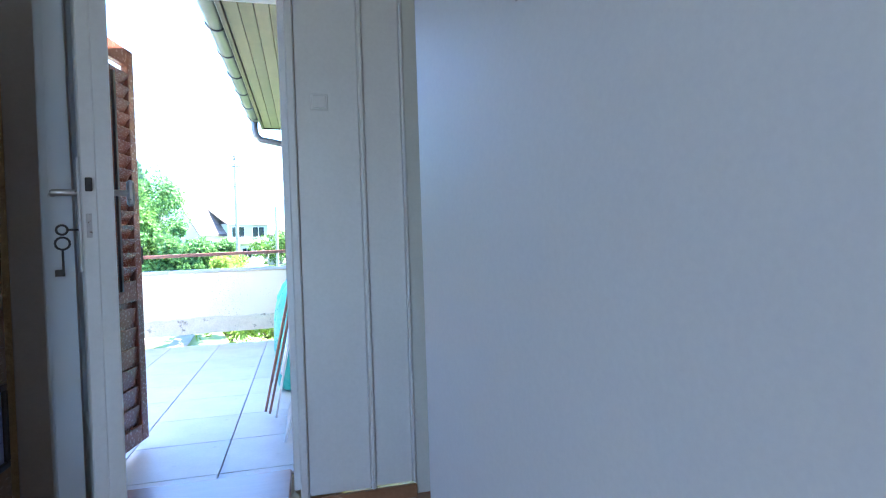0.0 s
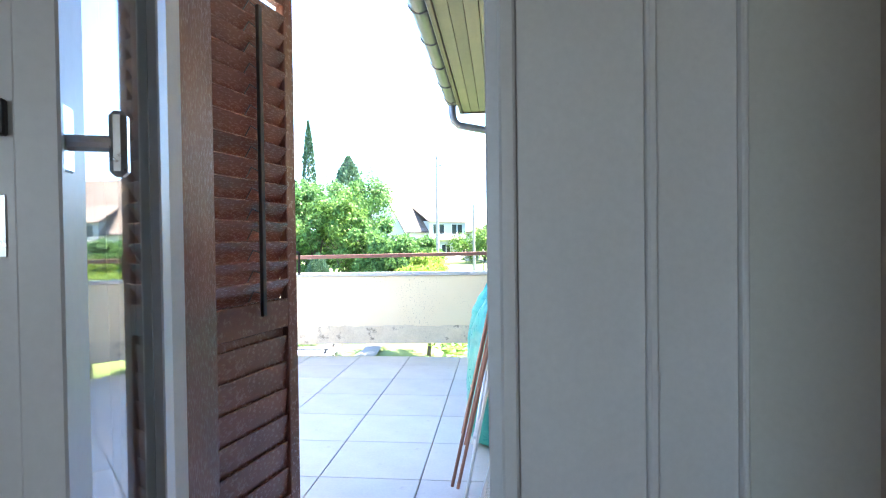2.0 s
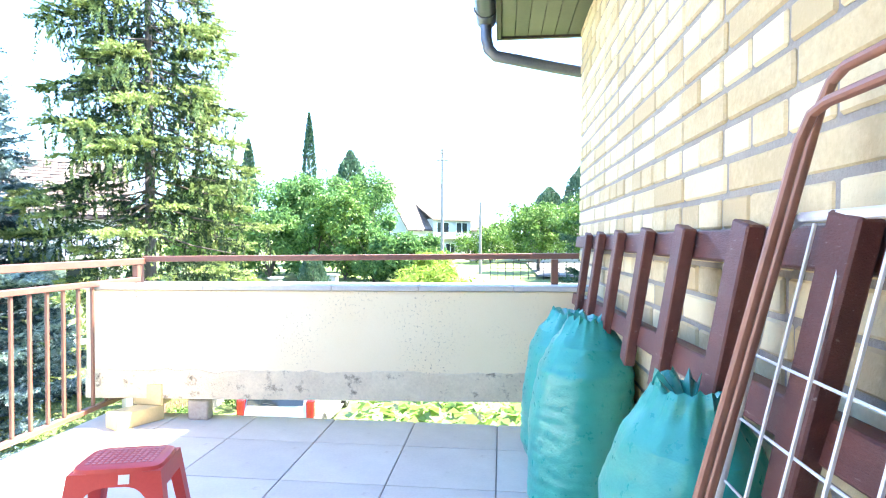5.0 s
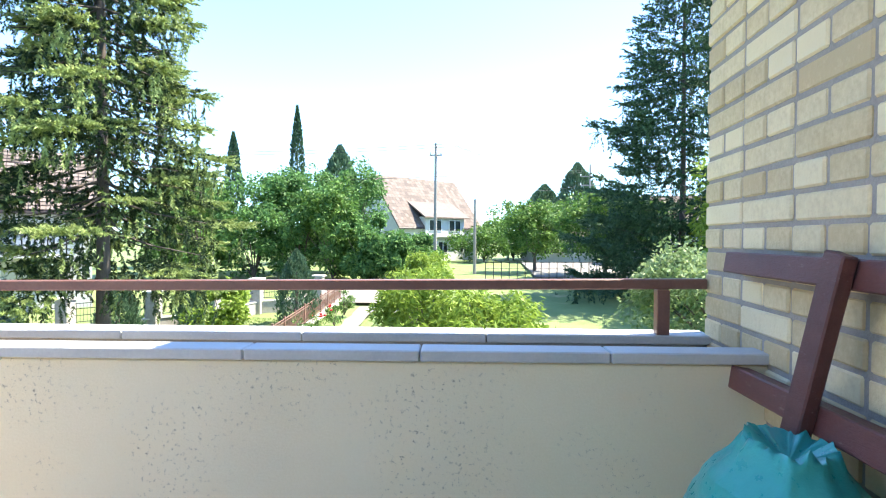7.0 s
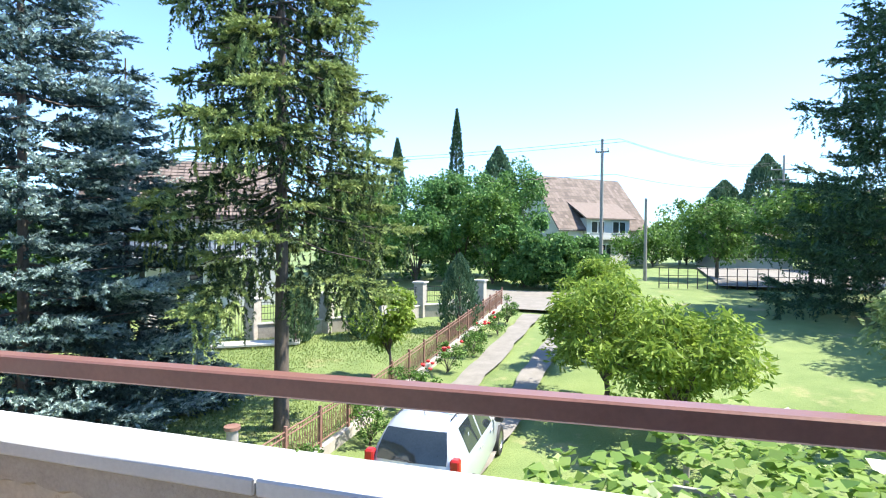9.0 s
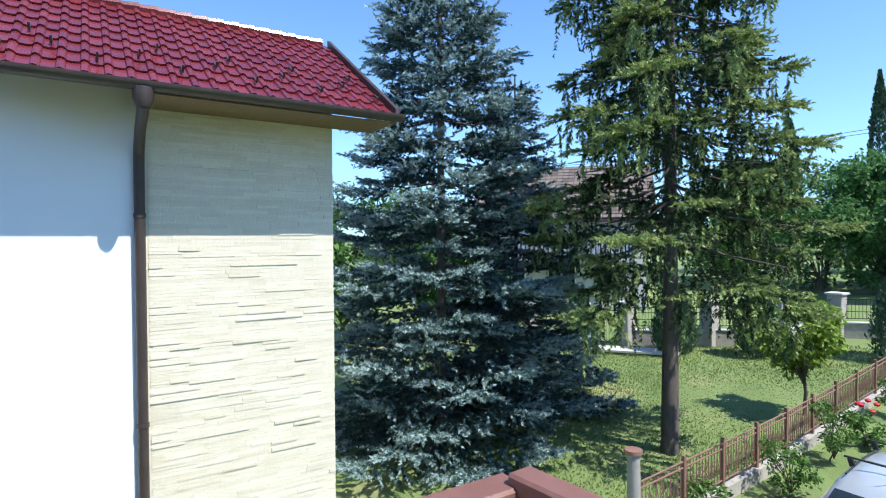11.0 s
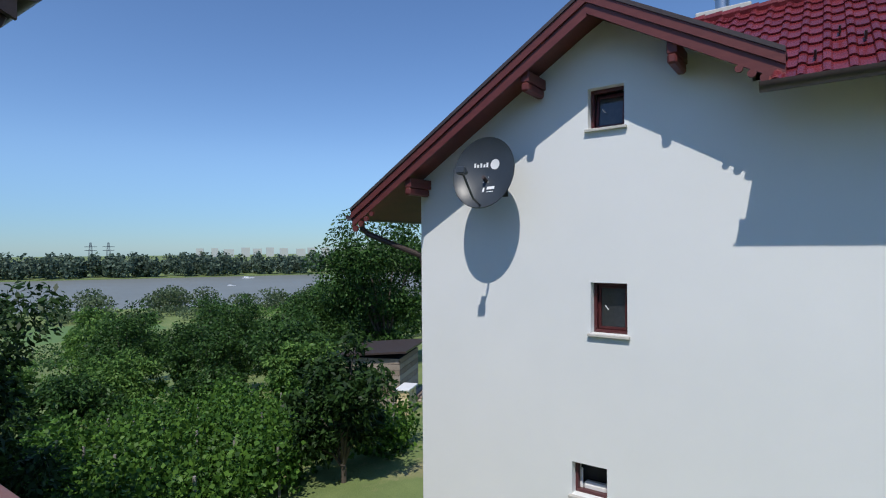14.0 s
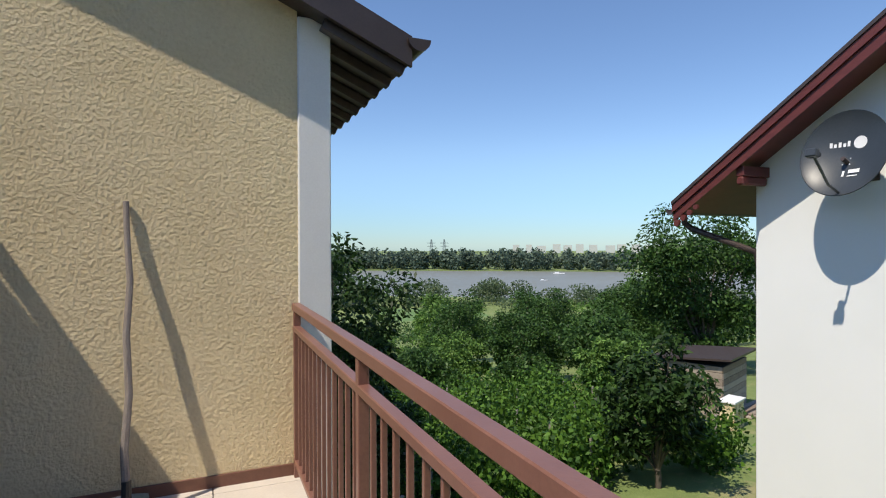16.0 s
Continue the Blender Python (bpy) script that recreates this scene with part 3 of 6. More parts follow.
for k, (xa, xb, ya, yb) in enumerate(((-7.25, -6.45, 13.0, 31.5), (-5.5, -4.8, 13.0, 31.5))):
    g = Geo()
    n = 24
    rng = random.Random(k)
    v = []
    for i in range(n + 1):
        y = ya + (yb - ya) * i / n
        bend = -0.012 * (y - 22) - (0.0025 * max(y - 26, 0) ** 2)
        v += [(xa + bend + rng.uniform(-0.07, 0.07), y, ground_z(y) + 0.155), (xb + bend + rng.uniform(-0.07, 0.07), y, ground_z(y) + 0.155)]
    g.add(v, [(2 * i, 2 * i + 1, 2 * i + 3, 2 * i + 2) for i in range(n)])
    setting("driveway_strip", g, M_DRIVE, "worn concrete wheel strip in grass", "driveway")
sheet("road", [-12, -10, -8, -5], [32.5, 34, 36, 38.5], M_DRIVE, 0.17, 0.0, "pale dusty village road", "road")
sheet("far_road", [2, 6, 10, 16], [44, 50, 58, 64], M_DRIVE, 0.17, 0.0, "pale road beside the far lawn", "road")

# ---- balcony ----
FX0, FX1, FY0, FY1 = -3.36, -0.12, 2.80, 6.85
WALLX = -0.12
balcony = setting("floor", Geo().box(FX0, FY0, -0.30, FX1, FY1, -0.012), M_GROUT, "balcony slab with pale square tiles and dark joints", "floor")
parapet = setting("wall_parapet", Geo().box(-3.40, 6.80, 0.14, -0.122, 6.885, 0.85, 0.006), M_RENDER, "cream rendered balcony parapet with dirty specks", "parapet")
part("outer_wall", Geo().box(-3.40, 7.27, 0.14, -0.075, 7.38, 0.824, 0.006), M_CONC, parapet, "rough unpainted concrete planter wall")
part("planter_floor", Geo().box(-3.39, 6.886, 0.14, -0.124, 7.269, 0.40), M_SOIL, parapet, "dry soil and concrete in the planter")
part("end_wall", Geo().box(-3.40, 6.886, 0.14, -3.28, 7.269, 0.82), M_CONC, parapet)
# crumbling lower strip of the parapet
rng = random.Random(5)
top = [(-3.40 + 3.27 * i / 60, 0.325 + 0.028 * noise.noise((i * 0.35, 3, 0)) + rng.uniform(-0.006, 0.006)) for i in range(61)]
strip = Geo()
strip.add([(x, 6.792, 0.145) for x, z in top] + [(x, 6.792, z) for x, z in top] + [(x, 6.80, z + 0.004) for x, z in top],
          [(i, i + 1, 62 + i, 61 + i) for i in range(60)] + [(61 + i, 62 + i, 123 + i, 122 + i) for i in range(60)])
part("weathered_strip", strip, M_WEATHER, parapet, "crumbling mouldy plaster along the foot")
# ragged mortar edge under the outer coping
rng = random.Random(6)
low = [(-3.40 + 3.27 * i / 90, 0.775 - 0.05 * abs(noise.noise((i * 0.3, 7, 0))) - rng.uniform(0, 0.012)) for i in range(91)]
rag = Geo()
rag.add([(x, 7.256, 0.826) for x, z in low] + [(x, 7.256, z) for x, z in low] + [(x, 7.27, z - 0.01) for x, z in low],
        [(i, i + 1, 92 + i, 91 + i) for i in range(90)] + [(91 + i, 92 + i, 183 + i, 182 + i) for i in range(90)])
part("mortar_edge", rag, M_MORTAR, parapet, "ragged mortar under the outer coping")
for row, (ya, yb, z, cuts) in enumerate(((6.783, 6.893, 0.852, (-3.43, -2.62, -1.78, -1.22, -0.62, -0.118)), (7.245, 7.40, 0.825, (-3.43, -2.45, -1.72, -0.98, -0.075)))):
    for a, b in zip(cuts, cuts[1:]):
        part("coping_slab", Geo().box(a + 0.002, ya, z + 0.001, b - 0.002, yb, z + 0.036, 0.004), M_COPING, parapet)

turn = Vector((-1.5, 6.84, 0))
parapet.matrix_world = Matrix.Translation(turn) @ pose(0, 0, 0, 0, 0, 4.3) @ Matrix.Translation(-turn)

# front rail
front = thing("balcony_rail", "dark brown painted steel handrail over the parapet", "railing")
part("handrail", Geo().beam((-3.30, 7.115, 1.036), (-0.14, 7.385, 1.066), 0.041, 0.041), M_RAIL, front)
part("post", Geo().box(-0.338, 7.345, 0.862, -0.288, 7.395, 1.042, 0.003), M_RAIL, front)
part("post", Geo().box(-3.33, 7.07, 0.40, -3.292, 7.108, 0.998, 0.003), M_RAIL, front)
# side railing
side = thing("side_railing", "brown painted steel railing with thin upright bars", "railing")
part("handrail", Geo().beam((-3.305, 2.81, 1.02), (-3.305, 7.115, 1.02), 0.05, 0.045), M_RAIL, side)
part("middle_rail", Geo().beam((-3.305, 2.81, 0.89), (-3.305, 7.06, 0.89), 0.045, 0.035), M_RAIL, side)
part("bottom_rail", Geo().beam((-3.305, 2.81, 0.09), (-3.305, 7.06, 0.09), 0.04, 0.03), M_RAIL, side)
for y in (2.84, 4.35, 5.72, 7.04):
    part("post", Geo().box(-3.325, y - 0.02, -0.012, -3.285, y + 0.02, 0.996, 0.003), M_RAIL, side)
y = 2.95
baluster = Geo().box(-0.009, -0.009, 0.106, 0.009, 0.009, 0.871, 0.002).mesh("baluster", M_RAIL)
while y < 7.0:
    if min(abs(y - p) for p in (2.84, 4.35, 5.72, 7.04)) > 0.06:
        part("baluster", baluster, None, side).location = (-3.305, y, 0)
    y += 0.118

# ---- door wall with stucco, opening for the door ----
DX0, DX1, DZ = -1.37, -0.276, 2.42
stucco = setting("wall_south", Geo().box(-3.32, 2.40, -4.6, DX0, 2.80, 2.80).box(DX1, 2.40, -4.6, -0.12, 2.80, 4.9).box(DX0, 2.40, DZ, DX1, 2.80, 4.9)
                 .box(DX0, 2.40, -4.6, DX1, 2.80, -0.014).prism([(-3.32, 2.80), (DX0, 2.80), (DX0, 3.70), (-3.32, 2.82)], "y", 2.40, 2.80),
                 M_STUCCO, "rough yellow stucco house wall", "wall")
part("skirting", Geo().box(-3.318, 2.80, -0.01, DX0 - 0.05, 2.812, 0.07, 0.002), mat("brown_skirting", (0.14, 0.06, 0.04), (0.20, 0.09, 0.06), 0.5), stucco, "brown skirting tiles")
setting("pilaster", Geo().box(-3.52, 2.38, -4.6, -3.32, 2.815, 2.78, 0.008), M_PILASTER, "white plaster corner pilaster", "wall")
setting("wall_west", Geo().box(-3.515, -4.5, -4.6, -3.301, 2.378, 2.78), M_STUCCO, "yellow stucco side wall", "wall")
# roof over that house part
roof = thing("house_roof", "dark brown metal-edged roof overhang with gutter", "roof", kind="structure")
SL = 0.44
g = Geo()
g.prism([(-3.98, 2.52), (-3.98, 2.60), (0.6, 2.60 + 4.58 * SL), (0.6, 2.52 + 4.58 * SL)], "y", -4.5, 2.97)
part("roof_slab", g, M_DARKMETAL, roof)
g = Geo().prism([(-3.99, 2.50), (-3.99, 2.69), (0.6, 2.69 + 4.59 * SL), (0.6, 2.50 + 4.59 * SL)], "y", 2.972, 3.0)
part("end_wall", Geo().box(-3.515, -4.9, -4.6, -2.9, -4.66, 3.2).box(-1.0, -4.9, -4.6, 3.4, -4.66, 4.6).box(-2.9, -4.9, -4.6, -1.0, -4.66, 0.8).box(-2.9, -4.9, 2.3, -1.0, -4.66, 3.6), M_STUCCO, roof)
part("verge_board", g, M_DARKMETAL, roof)
g = Geo()
prof = [(-0.075 * math.cos(a), -0.075 * math.sin(a)) for a in (math.pi * k / 10 for k in range(11))] + [(0.068 * math.cos(a), -0.068 * math.sin(a)) for a in (math.pi * k / 10 for k in range(11))]
g.prism([(-4.03 + p, 2.67 + q) for p, q in prof], "y", -4.5, 3.03)
g.prism([(-4.03 - 0.075 * math.cos(math.pi * k / 10), 2.67 - 0.075 * math.sin(math.pi * k / 10)) for k in range(11)], "y", 3.02, 3.032)
part("gutter", g, M_DARKMETAL, roof, "half-round dark metal gutter")
for i in range(26):
    y = 2.9 - i * 0.28
    part("rafter", Geo().beam((-3.96, y, 2.49), (-3.45, y, 2.49 + 0.51 * SL), 0.07, 0.06), M_DARKMETAL, roof)

# ---- brick house on the other side ----
brick_wall = setting("wall_east", Geo().box(WALLX - 0.006, 2.81, -4.6, 3.5, 7.40, 2.97), M_MORTAR, "yellow brick wall with grey mortar joints", "wall")
eroof = thing("brick_house_roof", "roof eave with boarded soffit and grey gutter", "roof", kind="structure")
g = Geo().prism([(-0.72, 2.74), (-0.72, 2.84), (3.5, 4.6), (3.5, 4.5)], "y", 2.0, 7.44)
part("roof_slab", g, M_ROOFCLAY, eroof)
g = Geo().box(-0.735, 2.0, 2.66, -0.70, 7.46, 2.86, 0.004)
part("fascia", g, M_DARKMETAL, eroof)
g = Geo().prism([(-0.735, 2.66), (0.5, 2.66), (0.5, 3.3), (-0.735, 2.86)], "y", 7.44, 7.47)
part("end_board", g, M_DARKMETAL, eroof)
for i in range(6):
    x = -0.695 + i * 0.095
    part("soffit_board", Geo().box(x, 2.0, 2.675, x + 0.091, 7.435, 2.69, 0.003), M_SOFFIT, eroof)
g = Geo()
g.prism([(-0.81 + p, 2.80 + q) for p, q in prof], "y", 2.0, 7.42)
part("gutter", g, M_GUTTER, eroof, "half-round grey gutter")
for i in range(9):
    y = 2.4 + i * 0.6
    part("bracket", Geo().tube([(-0.81 - 0.08 * math.cos(a), y, 2.80 - 0.08 * math.sin(a)) for a in (math.pi * k / 8 for k in range(9))], 0.006, 5), M_GUTTER, eroof)
g = Geo().tube([(-0.81, 7.36, 2.74), (-0.81, 7.36, 2.64), (-0.79, 7.36, 2.56), (-0.74, 7.365, 2.51), (-0.6, 7.38, 2.485), (-0.3, 7.42, 2.43), (-0.10, 7.45, 2.40), (-0.04, 7.46, 2.37), (-0.02, 7.46, 2.28), (-0.02, 7.46, -3.6)], 0.042, 12)
part("downpipe", g, M_GUTTER, eroof, "round grey downpipe bent to the wall")
part("pipe_clamp", Geo().lathe([(0.043, -0.02), (0.05, -0.02), (0.05, 0.02), (0.043, 0.02)], 14, pose(-0.02, 7.46, 1.93)), M_GUTTER, eroof)

# ---- room behind the balcony door ----
setting("floor_room", Geo().box(-3.3, -4.5, -0.30, 3.4, 2.40, -0.004), M_PARQUET, "brown wooden room floor", "floor")
setting("ceiling", Geo().box(-3.3, -4.5, 2.60, 3.4, 2.40, 2.75), M_CEIL, "white room ceiling", "ceiling")
setting("wall_back", Geo().box(-3.3, -4.65, -0.01, -2.9, -4.5, 2.62).box(-1.0, -4.65, -0.01, 3.4, -4.5, 2.62).box(-2.9, -4.65, -0.01, -1.0, -4.5, 0.8).box(-2.9, -4.65, 2.3, -1.0, -4.5, 2.62), M_PINKWALL, "warm grey room wall", "wall")
setting("wall_right", Geo().box(0.47, 0.151, -0.002, 0.62, 2.395, 2.60), M_PINKWALL, "warm grey room wall with switches", "wall")
setting("wall_right_far", Geo().box(0.30, -4.5, -0.002, 0.45, 0.15, 2.60), M_PINKWALL, "warm grey room wall", "wall")
setting("wall_left", Geo().box(-3.30, -4.5, -0.002, -3.15, 2.395, 2.60), M_PINKWALL, "warm grey room wall", "wall")
# door frame and casing
frame_ = setting("door_frame", Geo().box(-0.337, 2.57, 0.0, -0.2765, 2.68, 2.40, 0.004), M_WHITEPAINT, "white painted wooden door frame with worn edges", "door frame")
part("jamb", Geo().box(-1.37, 2.40, 0.0, -1.09, 2.47, 2.40, 0.004).box(-1.37, 2.501, 0.0, -1.345, 2.80, 2.40, 0.003), M_WHITEPAINT, frame_)
part("head", Geo().box(-1.089, 2.40, 2.34, -0.305, 2.47, 2.40, 0.004).box(-1.343, 2.501, 2.36, -0.291, 2.798, 2.40, 0.004), M_WHITEPAINT, frame_)
# Added dark box stands in for the shadowed gap beside the shutter.
part("shutter_post", Geo().box(-1.3445, 2.60, 0.026, -1.185, 2.797, 2.359, 0.003), M_SHUTTER, frame_, "dark brown filler added for the shaded gap in the reveal")
part("threshold", Geo().box(-1.36, 2.36, 0.0, -0.353, 2.78, 0.025, 0.006), M_PARQUET, frame_, "worn brown wooden threshold")
part("reveal_lining", Geo().box(-0.304, 2.401, 0.0, -0.2765, 2.568, 2.40, 0.003).box(-0.290, 2.682, 0.0, -0.2765, 2.798, 2.40, 0.003), M_WHITEPAINT, frame_)
part("casing", Geo().box(-0.304, 2.330, 0.0, -0.268, 2.399, 2.46, 0.006), M_WHITEPAINT, frame_)
part("panel", Geo().box(-0.267, 2.355, 0.06, 0.0, 2.399, 2.46, 0.003), M_WHITEPAINT, frame_)
part("panel_edge", Geo().box(0.001, 2.335, 0.06, 0.022, 2.399, 2.46, 0.005), M_WHITEPAINT, frame_)
part("panel", Geo().box(0.023, 2.365, 0.06, 0.19, 2.399, 2.46, 0.003), M_WHITEPAINT, frame_)
part("panel_edge", Geo().box(0.191, 2.345, 0.06, 0.205, 2.399, 2.46, 0.004), M_WHITEPAINT, frame_)
setting("wall_casing", Geo().box(0.206, 2.37, 0.0, 0.469, 2.398, 2.598), mat("grey_white_wall", (0.60, 0.60, 0.56), (0.68, 0.68, 0.64), 0.9), "off-white wall beside the door", "wall")
setting("baseboard", Geo().box(-0.299, 2.33, 0.0, 0.205, 2.354, 0.058, 0.004), M_PARQUET, "brown wooden baseboard", "baseboard")


def plate(name, label, cat, x0, x1, y, z0, z1, axis="y"):
    """A small switch plate with a raised rocker."""
    t = thing(name, label, cat)
    if axis == "y":
        part("plate", Geo().box(x0, y - 0.010, z0, x1, y - 0.001, z1, 0.003), M_WHITEPAINT, t)
        part("rocker", Geo().box(x0 + 0.008, y - 0.016, z0 + 0.008, x1 - 0.008, y - 0.0105, z1 - 0.008, 0.003), M_WHITEPAINT, t)
    else:
        part("plate", Geo().box(y - 0.010, x0, z0, y - 0.001, x1, z1, 0.003), M_WHITEPAINT, t)
        part("rocker", Geo().box(y - 0.016, x0 + 0.008, z0 + 0.008, y - 0.0105, x1 - 0.008, z1 - 0.008, 0.003), M_WHITEPAINT, t)


plate("wall_switch", "square white switch plate on the door casing", "switch", -0.205, -0.130, 2.355, 1.735, 1.805)
plate("light_switch", "white light switch on the warm grey wall", "switch", 2.22, 2.28, 0.47, 1.27, 1.33, "x")
plate("light_switch", "white light switch on the warm grey wall", "switch", 2.22, 2.28, 0.47, 1.12, 1.19, "x")
plate("wall_socket", "white socket box high on the wall", "socket", 1.98, 2.06, 0.47, 1.60, 1.68, "x")

# interior door leaf beside the camera's way
idoor = thing("door_1", "open pale bluish-white flush interior door", "door", (0.225, 0.245, 0.0), 0, kind="structure")
ang = math.degrees(math.atan2(1.055, -0.185))
m = pose(0, 0, 0, 0, 0, ang)
part("leaf", Geo().box(0, -0.04, 0.012, 1.07, 0.0, 2.05, 0.006, m), M_DOORWHITE, idoor)
part("handle_plate", Geo().box(0.545, 0.0005, 1.575, 0.585, 0.006, 1.80, 0.002, m), M_STEEL, idoor)
part("handle", Geo().tube([m @ Vector(p) for p in ((0.565, 0.006, 1.61), (0.565, 0.045, 1.61), (0.56, 0.055, 1.61), (0.50, 0.058, 1.608), (0.45, 0.058, 1.604))], 0.009, 10), M_STEEL, idoor, "brushed steel lever handle")

# balcony door leaf, open inwards, with curtain and keys
E_, H_ = Vector((-0.838, 1.735, 0)), Vector((-1.10, 2.372, 0))
leaf = thing("door_2", "open white painted balcony door with tall glass pane", "door", (H_.x, H_.y, 0), math.degrees(math.atan2((E_ - H_).y, (E_ - H_).x)), kind="structure")
LW = (E_ - H_).length
part("lock_stile", Geo().box(LW - 0.11, -0.04, 0.03, LW, 0.03, 2.33, 0.004), M_WHITEPAINT, leaf)
part("hinge_stile", Geo().box(0, -0.03, 0.03, 0.10, 0.03, 2.33, 0.004), M_WHITEPAINT, leaf)
part("top_rail", Geo().box(0.101, -0.029, 2.22, LW - 0.111, 0.029, 2.33, 0.004), M_WHITEPAINT, leaf)
part("bottom_rail", Geo().box(0.101, -0.029, 0.03, LW - 0.111, 0.029, 0.55, 0.004), M_WHITEPAINT, leaf)
pane = part("pane", Geo().box(0.10, 0.004, 0.55, LW - 0.11, 0.009, 2.22), M_GLASS, leaf)
pane.visible_shadow = False
part("rebate", Geo().box(LW, -0.004, 0.04, LW + 0.014, 0.042, 2.32, 0.003), M_WHITEPAINT, leaf)
part("lock_plate", Geo().box(LW - 0.075, -0.047, 1.10, LW - 0.035, -0.0405, 1.44, 0.002), M_WHITEPAINT, leaf)
part("latch", Geo().box(LW + 0.0002, -0.03, 1.335, LW + 0.012, -0.012, 1.375, 0.002), M_IRON, leaf, "small dark latch bolt")
part("bolt_plate", Geo().box(LW + 0.0002, -0.03, 1.20, LW + 0.0025, -0.016, 1.27, 0.0008), M_STEEL, leaf)
part("handle", Geo().tube([(LW - 0.055, -0.037, 1.335), (LW - 0.055, -0.09, 1.335), (LW - 0.06, -0.105, 1.335), (LW - 0.17, -0.107, 1.335)], 0.010, 10), M_STEEL, leaf, "worn steel lever handle")
part("outer_handle", Geo().tube([(LW - 0.03, 0.031, 1.335), (LW - 0.03, 0.085, 1.335)], 0.010, 10).box(LW - 0.042, 0.08, 1.295, LW - 0.018, 0.10, 1.375, 0.006).box(LW - 0.05, 0.0305, 1.30, LW - 0.01, 0.036, 1.38, 0.002), M_STEEL, leaf, "short nickel turn handle")
def key_geo(x, z, tilt):
    m = pose(x, -0.088, z, tilt, 0, 90) @ Matrix.Scale(1.3, 4)
    g = Geo().tube([m @ Vector((0.014 * math.cos(a), 0, 0.014 * math.sin(a))) for a in (2 * math.pi * k / 14 for k in range(15))], 0.0032, 6, None, False)
    g.tube([m @ Vector((0, 0, -0.014)), m @ Vector((0, 0, -0.075))], 0.0032, 6)
    g.box(-0.016, -0.0015, -0.075, 0.0, 0.0015, -0.060, 0, m)
    return g
keys = thing("keys", "two old dark iron keys hanging from the door lock", "keys", tuple(leaf.matrix_world.translation), math.degrees(math.atan2((E_ - H_).y, (E_ - H_).x)))
part("lock_key", Geo().tube([(LW - 0.055, -0.037, 1.225), (LW - 0.055, -0.074, 1.225)], 0.0035, 6).tube([(LW - 0.055 , -0.088 + 0.014 * math.cos(a), 1.225 + 0.014 * math.sin(a)) for a in (2 * math.pi * k / 14 for k in range(15))], 0.0032, 6, None, False), M_IRON, keys)
part("hanging_key", key_geo(LW - 0.055, 1.185, 8), M_IRON, keys)
g = Geo()
nx, nz = 60, 10
v = []
for j in range(nz + 1):
    for i in range(nx + 1):
        u = i / nx
        v.append((0.04 + u * (LW - 0.125), -0.092 - 0.032 * math.sin(u * 48) - 0.010 * math.sin(u * 23 + j * 0.2), 0.10 + (2.25 - 0.10) * j / nz))
g.add(v, [(j * (nx + 1) + i, j * (nx + 1) + i + 1, (j + 1) * (nx + 1) + i + 1, (j + 1) * (nx + 1) + i) for j in range(nz) for i in range(nx)])
cur = thing("curtain", "white lace curtain hung on the balcony door", "curtain", tuple(leaf.matrix_world.translation), math.degrees(math.atan2((E_ - H_).y, (E_ - H_).x)))
part("cloth", g, M_CURTAIN, cur)
part("rod", Geo().tube([(0.03, -0.045, 2.25), (LW - 0.11, -0.045, 2.25)], 0.005, 6), M_STEEL, cur)
# wardrobe side
ward = thing("wardrobe", "tall dark brown wooden wardrobe with horizontal grain", "wardrobe", (-1.53, 1.13, 0))
part("body", Geo().box(-0.35, -0.9, 0.0, 0.33, 0.83, 2.2, 0.005), M_WARDROBE, ward)
part("side_panel", Geo().box(0.331, -0.88, 0.03, 0.345, 0.815, 1.24, 0.002), M_WARDROBE, ward)
part("band", Geo().box(0.331, -0.88, 1.242, 0.348, 0.815, 1.40, 0.002), mat("pale_band", (0.26, 0.20, 0.17), (0.36, 0.29, 0.25), 0.5, 3, 40, 0.1, stretch=(2, 1, 8)), ward, "paler grey-brown band")
part("side_panel", Geo().box(0.331, -0.88, 1.402, 0.345, 0.815, 2.18, 0.002), M_WARDROBE, ward)
pl = thing("wall_plate", "round purple plate hanging on the wardrobe side", "plate", (-1.178, 1.46, 1.47))
part("dish", Geo().lathe([(0.0, 0.0), (0.07, 0.002), (0.10, 0.014), (0.104, 0.016), (0.10, 0.020), (0.07, 0.008), (0.0, 0.006)], 28, pose(0, 0, 0, 0, 90, 0)), M_PURPLE, pl)
pf = thing("picture_frame", "small dark picture frame with a blue picture", "picture", (-1.178, 1.76, 0.50))
part("frame", Geo().box(0, -0.13, 0, 0.02, 0.13, 0.02, 0.003).box(0, -0.13, 0.24, 0.02, 0.13, 0.26, 0.003).box(0, -0.13, 0.0201, 0.02, -0.11, 0.2399, 0.003).box(0, 0.11, 0.0201, 0.02, 0.13, 0.2399, 0.003), M_IRON, pf)
part("picture", Geo().box(0.002, -0.11, 0.02, 0.010, 0.11, 0.24), M_BLUEPIC, pf)

# ---- louvred shutter ----
shut = thing("window_shutter", "open dark brown louvred wooden door shutter", "shutter", (-1.325, 2.835, 0.0), 78.5)
SW = 0.645
part("hinge_stile", Geo().box(0, -0.02, 0.05, 0.085, 0.02, 2.30, 0.004), M_SHUTTER, shut)
part("free_stile", Geo().box(SW - 0.07, -0.02, 0.05, SW, 0.02, 2.30, 0.004), M_SHUTTER, shut)
part("top_rail", Geo().box(0.0855, -0.019, 2.20, SW - 0.0705, 0.019, 2.30, 0.003), M_SHUTTER, shut)
part("middle_rail", Geo().box(0.0855, -0.019, 0.86, SW - 0.0705, 0.019, 0.98, 0.003), M_SHUTTER, shut)
part("bottom_rail", Geo().box(0.0855, -0.019, 0.05, SW - 0.0705, 0.019, 0.15, 0.003), M_SHUTTER, shut)
